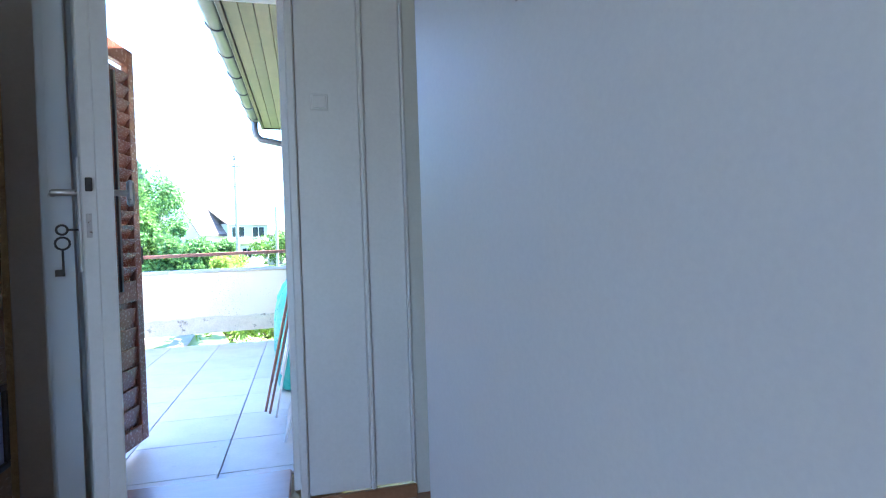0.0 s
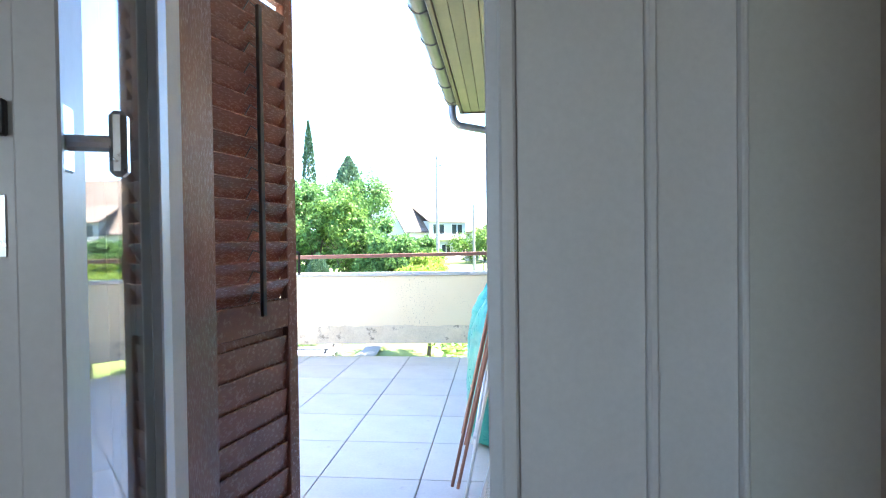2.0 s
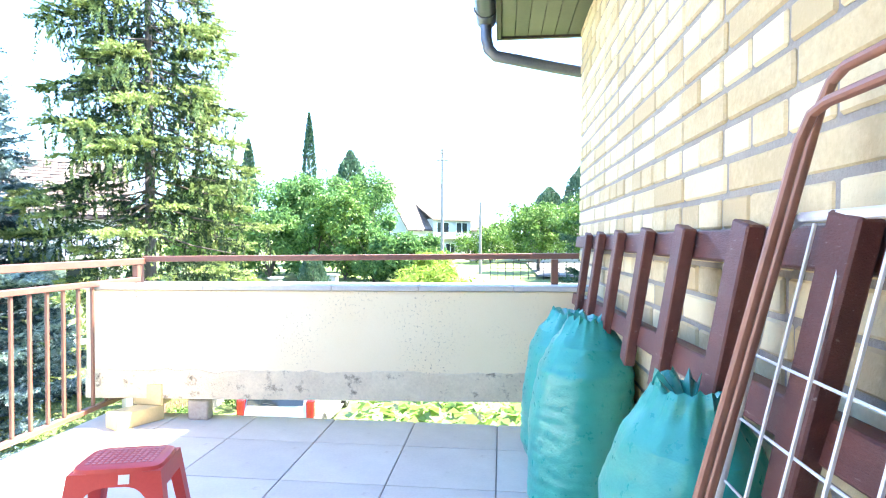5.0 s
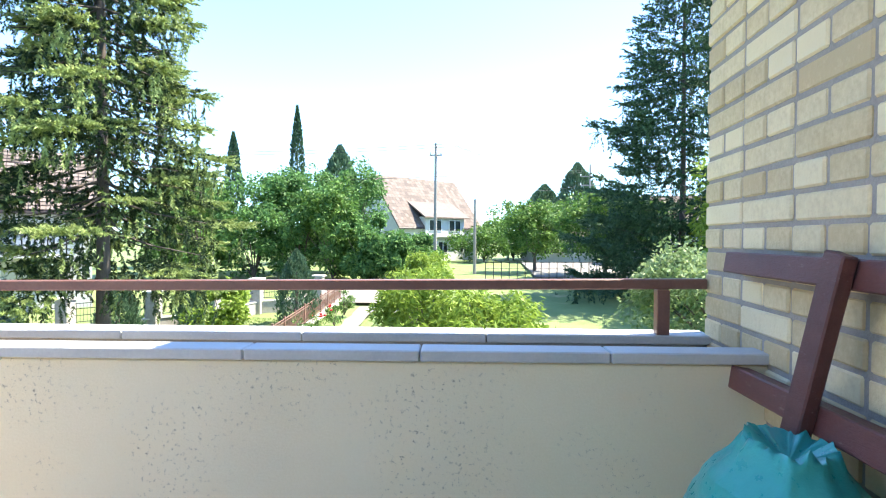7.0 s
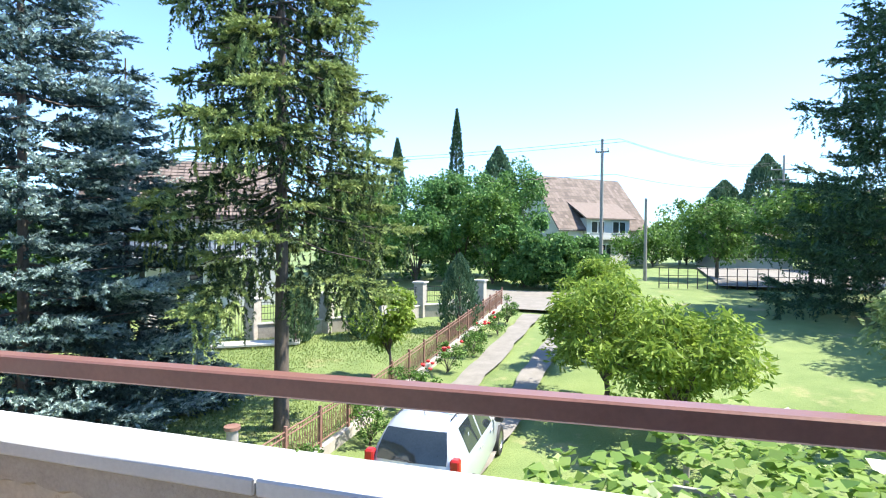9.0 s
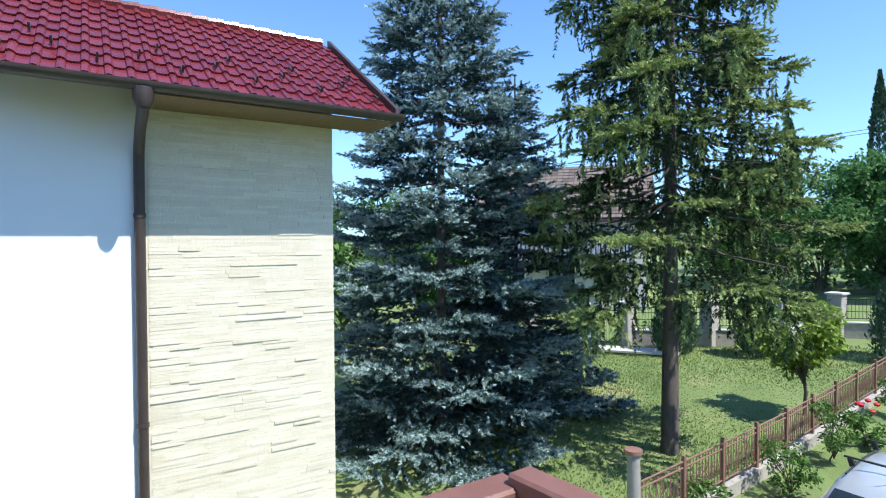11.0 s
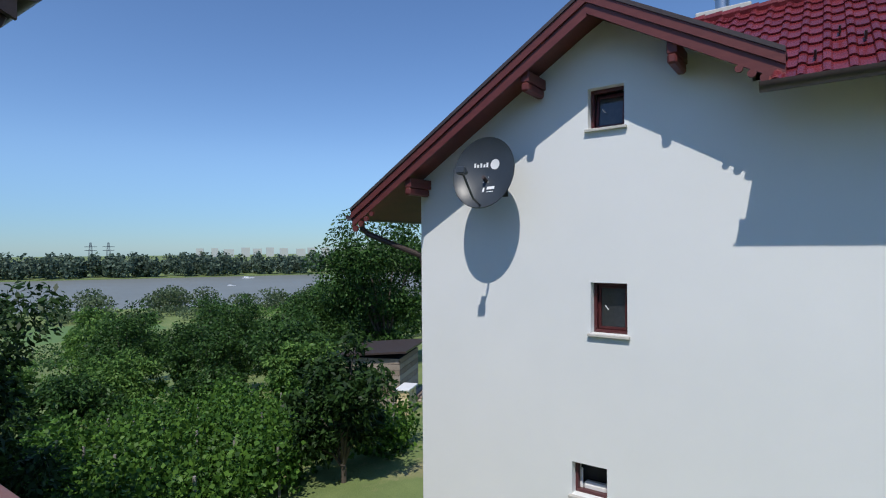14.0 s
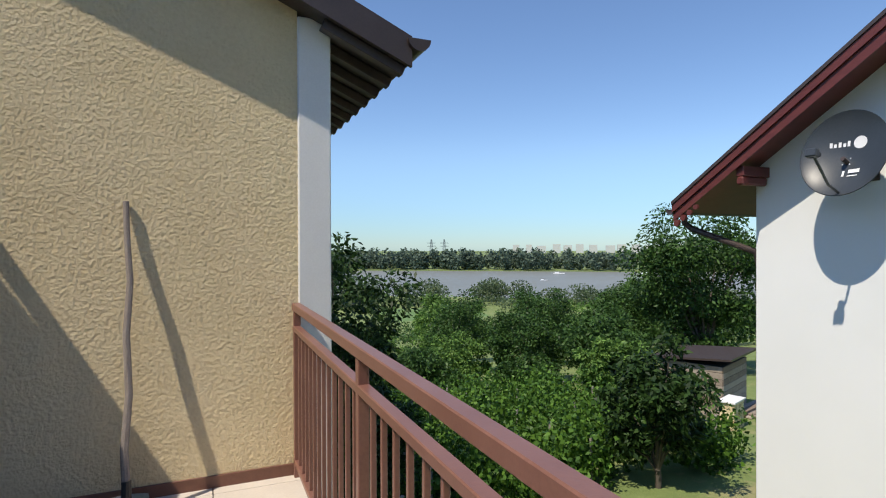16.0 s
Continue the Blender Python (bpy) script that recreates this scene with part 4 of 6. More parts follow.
slat = Geo().box(0, -0.004, -0.05, SW - 0.157, 0.004, 0.05, 0.002, pose(0, 0, 0, 33, 0, 0)).mesh("slat", M_SHUTTER)
z = 1.02
while z < 2.18:
    part("slat", slat, None, shut).location = (0.086, 0, z)
    z += 0.078
slat2 = Geo().box(0, -0.004, -0.060, SW - 0.157, 0.004, 0.060, 0.002, pose(0, 0, 0, 7, 0, 0)).mesh("panel_slat", M_SHUTTER)
z = 0.205
while z < 0.84:
    part("panel_slat", slat2, None, shut).location = (0.086, 0, z)
    z += 0.112
part("back_panel", Geo().box(0.0858, 0.009, 0.151, SW - 0.0708, 0.015, 0.859, 0.001), M_SHUTTER, shut)
part("tilt_bar", Geo().box(SW * 0.56, -0.052, 0.93, SW * 0.56 + 0.022, -0.036, 2.12, 0.002), M_IRON, shut, "dark upright tilt bar")
for i in range(15):
    part("hook", Geo().tube([(SW * 0.56 + 0.0, -0.036, 1.02 + i * 0.078), (SW * 0.56 - 0.03, -0.03, 1.03 + i * 0.078), (SW * 0.56 - 0.05, -0.02, 0.99 + i * 0.078)], 0.0025, 4), M_IRON, shut)
part("espagnolette", Geo().tube([(SW + 0.006, 0.03, 0.1), (SW + 0.006, 0.03, 2.25)], 0.006, 6).box(SW - 0.0, -0.012, 1.12, SW + 0.004, 0.012, 1.24, 0.001).tube([(SW + 0.004, 0.0, 1.17), (SW + 0.04, 0.0, 1.17), (SW + 0.048, 0.0, 1.165), (SW + 0.05, 0.0, 1.07)], 0.006, 6), M_IRON, shut, "dark iron shutter bar with handle")

# ---- things on the balcony ----
stool = thing("stool", "small red plastic stool with a white sticker", "stool", (-2.19, 5.40, 0.0), 15)
stool.scale = (1.15, 1.15, 1.15)
g = Geo()
v = []
for z, sx, sy in ((0.245, 0.145, 0.105), (0.262, 0.14, 0.10), (0.268, 0.13, 0.09)):
    for k in range(24):
        a = 2 * math.pi * k / 24
        c, s = math.cos(a), math.sin(a)
        v.append((sx * math.copysign(abs(c) ** 0.35, c), sy * math.copysign(abs(s) ** 0.35, s), z))
g.add(v, [(i * 24 + k, i * 24 + (k + 1) % 24, (i + 1) * 24 + (k + 1) % 24, (i + 1) * 24 + k) for i in range(2) for k in range(24)] + [tuple(range(48, 72))])
part("seat", g, M_REDPLASTIC, stool)
g = Geo()
for i in range(11):
    for j in range(7):
        g.box(-0.10 + i * 0.02 - 0.006, -0.062 + j * 0.02 - 0.006, 0.268, -0.10 + i * 0.02 + 0.006, -0.062 + j * 0.02 + 0.006, 0.2705)
part("seat_studs", g, mat("red_stud", (0.55, 0.16, 0.17), (0.62, 0.20, 0.20), 0.5), stool, "paler raised anti-slip studs", kind="stuff")
for sx in (-1, 1):
    for sy in (-1, 1):
        g = Geo()
        v = [(sx * 0.145, sy * 0.105, 0.25), (sx * 0.085, sy * 0.105, 0.25), (sx * 0.145, sy * 0.06, 0.25), (sx * 0.10, sy * 0.07, 0.25),
             (sx * 0.178, sy * 0.138, 0.0), (sx * 0.135, sy * 0.138, 0.0), (sx * 0.178, sy * 0.098, 0.0), (sx * 0.142, sy * 0.105, 0.0)]
        g.add(v, [(0, 1, 3, 2), (4, 5, 7, 6), (0, 1, 5, 4), (1, 3, 7, 5), (3, 2, 6, 7), (2, 0, 4, 6)])
        part("leg", g, M_REDPLASTIC, stool)
for sy in (-1, 1):
    n = 12
    low = [(-0.10 + 0.20 * k / n, 0.165 + 0.04 * (1 - (2 * k / n - 1) ** 4)) for k in range(n + 1)]
    g = Geo().add([(x, sy * (0.105 + (0.25 - z) * 0.13), z) for x, z in low] + [(x, sy * 0.105, 0.25) for x, z in low] + [(x, sy * (0.099 + (0.25 - z) * 0.13), z) for x, z in low] + [(x, sy * 0.099, 0.25) for x, z in low],
                  [(i, i + 1, n + 2 + i, n + 1 + i) for i in range(n)] + [(2 * n + 2 + i, 2 * n + 3 + i, 3 * n + 4 + i, 3 * n + 3 + i) for i in range(n)] + [(i, i + 1, 2 * n + 3 + i, 2 * n + 2 + i) for i in range(n)])
    part("apron", g, M_REDPLASTIC, stool)
for sx in (-1, 1):
    part("side_apron", Geo().add([(sx * 0.145, -0.07, 0.25), (sx * 0.145, 0.07, 0.25), (sx * 0.153, 0.07, 0.19), (sx * 0.153, -0.07, 0.19), (sx * 0.139, -0.07, 0.25), (sx * 0.139, 0.07, 0.25), (sx * 0.147, 0.07, 0.19), (sx * 0.147, -0.07, 0.19)],
                                 [(0, 1, 2, 3), (4, 5, 6, 7), (0, 1, 5, 4), (1, 2, 6, 5), (2, 3, 7, 6), (3, 0, 4, 7)]), M_REDPLASTIC, stool)
part("sticker", Geo().add([(0.015, -0.1095, 0.245), (0.05, -0.1095, 0.245), (0.05, -0.1145, 0.215), (0.015, -0.1145, 0.215)], [(0, 1, 2, 3)]), M_WHITE, stool, "white barcode sticker")


def bag(at, r, h, seed, lean, label, crown=0.9):
    """A full plastic sack, creased, tied in at the top."""
    rng = np.random.default_rng(seed)
    t = thing("plastic_bag", label, "bag", at, group="bags along the brick wall")
    n, k = 64, 56
    g = Geo()
    v = []
    for i in range(n + 1):
        f = i / n
        prof = np.interp(f, (0, 0.03, 0.12, 0.45, 0.75, 0.88, 0.94, 1.0), (0.55, 0.80, 0.97, 1.0, 0.92, 0.70, 0.50, 0.38))
        for j in range(k):
            a = 2 * math.pi * j / k
            c, s = math.cos(a), math.sin(a)
            w = 0.05 * noise.noise((c * 1.6, s * 1.6, f * 3 + seed)) + 0.034 * noise.noise((c * 2.2, s * 2.2, f * 34 + seed)) * (1 - f * 0.3) + (0.10 * max(f - 0.80, 0) / 0.2) * noise.noise((c * 5, s * 5, f * 4 + seed))
            rr = r * (prof + w)
            v.append((rr * c * 0.88 + lean[0] * f, rr * s * 1.08 + lean[1] * f, h * f + (0.035 * noise.noise((c * 4, s * 4, seed)) if i == n else 0)))
    v.append((lean[0], lean[1], h * 0.93))
    g.add(v, [(i * k + j, i * k + (j + 1) % k, (i + 1) * k + (j + 1) % k, (i + 1) * k + j) for i in range(n) for j in range(k)] + [(n * k + j, n * k + (j + 1) % k, (n + 1) * k) for j in range(k)] + [tuple(reversed(range(k)))])
    neck = Geo()
    neck.v, neck.f = list(g.v), [q for q in g.f if min(q) >= 56 * k]
    g.f = [q for q in g.f if min(q) < 56 * k]
    part("sack", g.mesh("sack", M_BAG, 80), None, t)
    part("gathered_top", neck.mesh("gathered_top", M_BAG, 80), None, t, "crumpled gathered plastic top")


bag((-0.39, 6.38, 0), 0.245, 0.80, 3, (0.06, 0.0), "tall full teal plastic sack at the parapet corner")
bag((-0.38, 5.74, 0), 0.25, 0.85, 11, (0.06, 0.02), "tall full teal plastic sack against the wall")
bag((-0.34, 4.50, 0), 0.21, 0.88, 23, (0.04, 0.04), "full teal plastic sack behind the drying rack")

# slatted wooden bench frame leaning over the bags
bench = thing("bench_frame", "dark brown painted wooden slat frame with peeling paint", "bench frame")
part("top_board", Geo().beam((-0.175, 3.28, 1.165), (-0.175, 7.05, 1.165), 0.06, 0.07, (0.15, 0, 1), 0.004), M_BENCHWOOD, bench)
part("low_board", Geo().beam((-0.215, 3.48, 0.915), (-0.215, 7.2, 0.80), 0.06, 0.07, (0.15, 0, 1), 0.004), M_BENCHWOOD, bench)
for y in (3.84, 4.14, 4.46, 4.82, 5.18, 5.60, 6.02, 6.39):
    part("cross_slat", Geo().beam((-0.222, y, 1.215), (-0.268, y + 0.09, 0.765), 0.075, 0.035, (-1, 0, 0.12), 0.004), M_BENCHWOOD, bench)

# folded clothes rack: brown tube frame and a white wire rack
rack = thing("clothes_rack", "folded brown tubular clothes rack leaning on the wall", "clothes rack")
def rk(u, w, off=0.0):
    """u along the wall, w up the rack."""
    return Vector((-0.52 + 0.32 * w / 1.46 - off, 4.35 - 0.10 * w / 1.46 + u, w * 0.975))
out = [rk(0.0, 0.02), rk(0.0, 1.42), rk(-0.012, 1.455), rk(-0.04, 1.47), rk(-0.53, 1.47), rk(-0.56, 1.455), rk(-0.57, 1.42), rk(-0.57, 0.02)]
part("outer_frame", Geo().tube(out, 0.0085, 10), M_RACKBROWN, rack)
inn = [rk(-0.03, 0.10, 0.03), rk(-0.03, 1.36, 0.03), rk(-0.045, 1.40, 0.03), rk(-0.08, 1.41, 0.03), rk(-0.57, 1.41, 0.03), rk(-0.60, 1.40, 0.03), rk(-0.61, 1.36, 0.03), rk(-0.61, 0.05, 0.03)]
part("inner_frame", Geo().tube(inn, 0.0085, 10), M_RACKBROWN, rack)
for k in (0.55, 0.95):
    part("rivet", Geo().tube([rk(-0.61, k, 0.042), rk(-0.61, k, 0.046)], 0.006, 8), M_STEEL, rack)
wrack = thing("wire_rack", "white coated wire drying rack leaning on the wall", "drying rack")
def wk(u, w, off=0.0):
    return Vector((-0.475 + 0.25 * w / 1.2 - off, 4.36 - 0.05 * w / 1.2 + u, w * 1.03))
loop = [wk(0, 0.02), wk(0, 1.13), wk(-0.015, 1.165), wk(-0.05, 1.18), wk(-0.63, 1.18), wk(-0.67, 1.165), wk(-0.685, 1.13), wk(-0.685, 0.02)]
part("frame", Geo().tube(loop, 0.0085, 10), M_RACKWHITE, wrack)
for i in range(7):
    part("long_wire", Geo().tube([wk(-0.09 - i * 0.085, 0.10), wk(-0.09 - i * 0.085, 1.17)], 0.0032, 5), M_RACKWHITE, wrack)
for i in range(9):
    part("cross_wire", Geo().tube([wk(0, 0.12 + i * 0.105, -0.004), wk(-0.685, 0.12 + i * 0.105, -0.004)], 0.0026, 5), M_RACKWHITE, wrack)
part("brace", Geo().tube([wk(0.0, 0.56, 0.012), wk(-0.685, 0.30, 0.012)], 0.009, 8), M_RACKWHITE, wrack)
wing = thing("rack_wing", "small white wire wing rack by the wall foot", "drying rack")
def wg(u, w):
    return Vector((-0.40 + w * 0.20, 3.22 + u, 0.01 + w * 0.67))
part("frame", Geo().tube([wg(0.5, 0.0), wg(0.5, 0.9), wg(0.46, 0.98), wg(0.40, 1.0), wg(0.06, 1.0), wg(0.0, 0.95), wg(0, 0)], 0.008, 8), M_RACKWHITE, wing)
for i in range(6):
    part("wire", Geo().tube([wg(0.07 + i * 0.07, 0.0), wg(0.07 + i * 0.07, 1.0)], 0.003, 5), M_RACKWHITE, wing)

# spade against the stucco wall
spade = thing("spade", "old spade with a crooked weathered stick handle", "spade", (-2.43, 3.04, 0.0))
pts = [(0.0, 0.0, 0.14), (0.012, -0.03, 0.35), (-0.006, -0.075, 0.62), (0.010, -0.12, 0.92), (-0.004, -0.165, 1.20), (0.012, -0.20, 1.42), (0.02, -0.222, 1.63)]
part("handle", Geo().tube(pts, 0.021, 9, 0.015), M_STICK, spade)
part("socket", Geo().tube([(0, 0.005, 0.06), (0.0, -0.005, 0.20)], 0.025, 10, 0.023), M_IRON, spade)
n = 12
v = []
for i in range(n + 1):
    a = -1 + 2 * i / n
    for z, w in ((0.13, 0.10), (0.06, 0.115), (0.005, 0.085)):
        v.append((a * w, 0.02 - 0.025 * (1 - a * a) + (0.13 - z) * 0.25, z))
part("blade", Geo().add(v, [(i * 3 + k, i * 3 + k + 1, i * 3 + k + 4, i * 3 + k + 3) for i in range(n) for k in range(2)]), M_STEEL, spade, "worn steel blade")
# loose blocks at the railing corner
blk = thing("loose_brick", "yellow brick lying by the railing corner", "brick", (-3.02, 6.62, 0.0), 62, group="loose bricks")
part("brick", Geo().box(-0.15, -0.07, 0, 0.15, 0.07, 0.10, 0.006), M_BLOCK, blk)
blk = thing("loose_brick", "yellow brick standing against the parapet", "brick", (-2.98, 6.73, 0.101), 0, group="loose bricks")
part("brick", Geo().box(-0.10, -0.05, 0, 0.10, 0.05, 0.14, 0.006), M_BLOCK, blk)
blk = thing("concrete_block", "small grey concrete block by the parapet", "block", (-2.66, 6.76, 0.0), 0)
part("block", Geo().box(-0.07, -0.04, 0, 0.07, 0.03, 0.13, 0.008), M_CONC, blk)

# ---- neighbouring house ----
NX = -8.92
nb = thing("neighbour_house", "white plastered house with dark red tiled roof", "house", (0, 0, 0))
# gable wall with real openings
OPEN = [(3.95, 4.35, 2.70, 3.15), (3.97, 4.37, 0.45, 1.01), (3.74, 4.14, -1.39, -1.02)]
ys = sorted({1.62, 7.10} | {y for o in OPEN for y in o[:2]})
zs = sorted({-6.5, 2.0} | {z for o in OPEN for z in o[2:]})
def gable_top(y):
    return min(1.80 + (y - 0.82) * 0.627, 3.87 - (y - 4.12) * 0.565) if y < 5.55 else 2.95
g = Geo()
for a, b in zip(ys, ys[1:]):
    for c, d in zip(zs, zs[1:]):
        my, mz = (a + b) / 2, (c + d) / 2
        if mz > 2.0 or any(o[0] < my < o[1] and o[2] < mz < o[3] for o in OPEN):
            continue
        g.box(NX - 0.3, a, c, NX, b, d)
topz = lambda y: gable_top(y)
def slab(y0, y1, z0, t0, t1):
    g.prism([(y0, z0), (y1, z0), (y1, t1), (y0, t0)], "x", NX - 0.3, NX)
slab(1.62, 3.95, 2.0, topz(1.62), topz(3.95))
slab(3.95, 4.13, 3.15, topz(3.95), topz(4.13))
slab(4.13, 4.35, 3.15, topz(4.13), topz(4.35))
slab(3.95, 4.35, 2.0, 2.70, 2.70)
slab(4.35, 5.549, 2.0, topz(4.35), topz(5.549))
slab(5.55, 7.10, 2.0, 2.95, 2.95)
whole = g.mesh("wall", M_WHITEWALL)
weld = bmesh.new()
weld.from_mesh(whole)
bmesh.ops.remove_doubles(weld, verts=weld.verts, dist=0.002)
weld.to_mesh(whole)
weld.free()
part("wall", whole, None, nb)
part("back_wall", Geo().box(-17.0, 1.62, -6.5, NX - 0.301, 9.05, 2.9), M_WHITEWALL, nb)
part("stone_wall", Geo().box(NX - 0.3, 7.101, -6.5, NX - 0.002, 9.06, 2.9), M_STONE, nb)
# stone strips
g = Geo()
rng = random.Random(9)
z = -5.6
while z < 2.78:
    h = rng.choice((0.028, 0.032, 0.036, 0.042))
    y = 7.12 - rng.uniform(0, 0.2)
    while y < 9.06:
        l = rng.uniform(0.18, 0.55)
        a, b = max(y, 7.135), min(y + l, 9.062)
        if b - a > 0.03:
            g.box(NX - 0.01, a + 0.0008, z + 0.0008, NX + 0.003 + rng.random() ** 6 * 0.013, b - 0.0008, z + h - 0.0008)
        y += l
    z += h
part("stone_cladding", g.mesh("stone_cladding", M_STONE, 0), None, nb, "thin split-stone cladding in uneven courses", kind="stuff")
# windows
for (y0, y1, z0, z1), tilt in zip(OPEN, (True, False, False)):
    fr = Geo()
    x0, x1 = NX - 0.16, NX - 0.10
    t = 0.035
    fr.box(x0, y0, z0, x1, y1, z0 + t, 0.004).box(x0, y0, z1 - t, x1, y1, z1, 0.004).box(x0, y0, z0 + t, x1, y0 + t, z1 - t, 0.004).box(x0, y1 - t, z0 + t, x1, y1, z1 - t, 0.004)
    win = part("window", fr, M_WINFRAME, nb, "small dark red framed window")
    sa = Geo()
    e = t + 0.032
    ma = Matrix.Translation((x1, 0, z0 + t)) @ pose(0, 0, 0, 0, -9 if tilt else 0, 0) @ Matrix.Translation((-x1, 0, -z0 - t))
    a0, a1, b0, b1 = y0 + t + 0.002, y1 - t - 0.002, z0 + t + 0.002, z1 - t - 0.002
    for bx in ((a0, b0, a1, b0 + 0.03), (a0, b1 - 0.03, a1, b1), (a0, b0 + 0.03, a0 + 0.03, b1 - 0.03), (a1 - 0.03, b0 + 0.03, a1, b1 - 0.03)):
        sa.box(x0 - 0.03, bx[0], bx[1], x0 + 0.02, bx[2], bx[3], 0.003, ma)
    if z0 > -1:
        part("sash", sa, M_WINFRAME, win)
        part("pane", Geo().box(x0 - 0.01, a0 + 0.03, b0 + 0.03, x0 - 0.004, a1 - 0.03, b1 - 0.03, 0, ma), M_WINGLASS, win)
        part("handle", Geo().beam((x0 - 0.0, a0 + 0.07, (z0 + z1) / 2 + 0.02), (x0 - 0.0, a0 + 0.11, (z0 + z1) / 2 - 0.03), 0.012, 0.012), M_WHITE, win, "white window handle")
    else:
        part("sill_cloth", Geo().box(NX - 0.28, y0 + 0.06, z0, NX - 0.17, y1 - 0.05, z0 + 0.10, 0.03).box(NX - 0.20, y0 + 0.02, z0, NX - 0.17, y0 + 0.06, z0 + 0.25, 0.01), M_WHITE, win, "white things behind the opening")
    part("sill", Geo().box(NX - 0.10, y0 - 0.03, z0 - 0.032, NX + 0.045, y1 + 0.03, z0 - 0.001, 0.004), M_PILLARCAP, nb)
    # Black sheet closes the opening in place of the room's darkness.
    part("unlit_room_sheet", Geo().box(NX - 0.299, y0 + 0.001, z0 + 0.001, NX - 0.285, y1 - 0.001, z1 - 0.001), M_RUBBER, win, "black sheet standing in for the unlit room")
# gable roof over the wing: ridge along x, overhang towards the balcony
EX = NX + 0.45
RZ, RY = 3.87, 4.12
def rake(name, pa, pb, th=0.14):
    g = Geo()
    (ya, za), (yb, zb) = pa, pb
    g.prism([(ya, za), (yb, zb), (yb, zb + th), (ya, za + th)], "x", NX - 6, EX)
    return part(name, g, M_REDWOOD, nb)
rake("roof_plane", (0.84, 1.81), (RY, RZ), 0.10)
rake("roof_plane", (RY, RZ), (5.80, 2.92), 0.10)
for k, ((ya, za), (yb, zb)) in enumerate((((0.80, 1.79), (RY, RZ)), ((RY, RZ), (5.84, 2.90)))):
    part("barge_board", Geo().prism([(ya, za - 0.09), (yb, zb - 0.12), (yb, zb + 0.10), (ya, za + 0.10)], "x", EX, EX + 0.035), M_REDWOOD, nb)
    part("upper_barge", Geo().prism([(ya, za + 0.02), (yb, zb + 0.02), (yb, zb + 0.12), (ya, za + 0.12)], "x", EX + 0.0355, EX + 0.06), M_REDWOOD, nb)
    part("verge_cap", Geo().prism([(ya, za + 0.121), (yb, zb + 0.121), (yb, zb + 0.165), (ya, za + 0.165)], "x", EX - 0.25, EX + 0.075), M_DARKMETAL, nb)
# scalloped ends of the barge boards
for y0, z0, sy in ((5.84, 2.90, 1), (0.80, 1.79, -1)):
    g = Geo()
    for k in range(4):
        yy, zz = y0 - sy * (0.05 + k * 0.10), z0 - 0.115 + (k * 0.10) * (0.565 if sy > 0 else 0.627)
        g.tube([(EX + 0.001, yy, zz), (EX + 0.034, yy, zz)], 0.045 - k * 0.004, 12)
    part("scalloped_end", g, M_REDWOOD, nb)
for y, z in ((1.74, 2.24), (3.40, 3.28), (4.93, 3.28)):
    g = Geo().beam((NX - 0.05, y, z), (EX - 0.01, y, z), 0.10, 0.12, (0, 0, 1), 0.008)
    g.beam((NX + 0.02, y, z - 0.11), (NX + 0.45, y, z - 0.11), 0.09, 0.10, (0, 0, 1), 0.02)
    part("bracket", g, M_REDWOOD, nb, "carved dark red roof bracket")
g = Geo().prism([(0.76 + p, 1.86 + q) for p, q in prof], "x", NX - 6, EX + 0.05)
part("gutter", g, M_DARKMETAL, nb)
part("downpipe", Geo().tube([(NX + 0.25, 0.76, 1.80), (NX + 0.25, 0.77, 1.68), (NX + 0.22, 0.86, 1.60), (NX - 0.05, 1.57, 1.30), (NX - 0.12, 1.575, 1.10), (NX - 0.12, 1.575, -6)], 0.04, 10), M_DARKMETAL, nb)
# main roof: eave along y, ridge along y further back
E0, E1 = 5.72, 9.58
EZ, RGX, RGZ = 2.73, -10.35, 4.13
EEX = NX + 0.66
su = Vector((RGX - EEX, 0, RGZ - EZ))
run = su.length
su.normalize()
nrm = Vector((-su.z, 0, su.x))
if nrm.z < 0:
    nrm = -nrm
part("main_roof", Geo().prism([(EEX, EZ), (RGX, RGZ), (RGX, RGZ - 0.1), (EEX, EZ - 0.06)], "y", E0, E1).prism([(RGX, RGZ), (2 * RGX - EEX, EZ), (2 * RGX - EEX, EZ - 0.1), (RGX, RGZ - 0.1)], "y", E0 - 1.5, E1), M_REDWOOD, nb)
part("soffit", Geo().box(NX + 0.001, 7.105, EZ - 0.075, EEX, E1 - 0.02, EZ - 0.066), mat("tan_soffit_boards", (0.17, 0.11, 0.06), (0.26, 0.17, 0.10), 0.6, 3, 40, 0.2, stretch=(1, 8, 1)), nb, "tan boarded soffit")
g = Geo().prism([(EEX + 0.075 + p, EZ + q) for p, q in prof], "y", E0 - 0.05, E1 + 0.03)
part("gutter", g, M_DARKMETAL, nb, "dark brown half-round gutter")
part("verge_cap", Geo().prism([(EEX, EZ + 0.0), (RGX, RGZ), (RGX, RGZ + 0.09), (EEX, EZ + 0.09)], "y", E1 - 0.02, E1 + 0.03), M_DARKMETAL, nb)
part("downpipe", Geo().tube([(EEX + 0.07, 7.06, EZ - 0.06), (EEX + 0.07, 7.06, EZ - 0.2), (NX + 0.30, 7.06, EZ - 0.34), (NX + 0.10, 7.06, EZ - 0.52), (NX + 0.07, 7.06, EZ - 0.65), (NX + 0.07, 7.06, -6.3)], 0.05, 12)
     .lathe([(0.085, 0.0), (0.085, -0.10), (0.055, -0.17)], 12, pose(EEX + 0.07, 7.06, EZ - 0.05)), M_DARKMETAL, nb, "dark brown round downpipe")
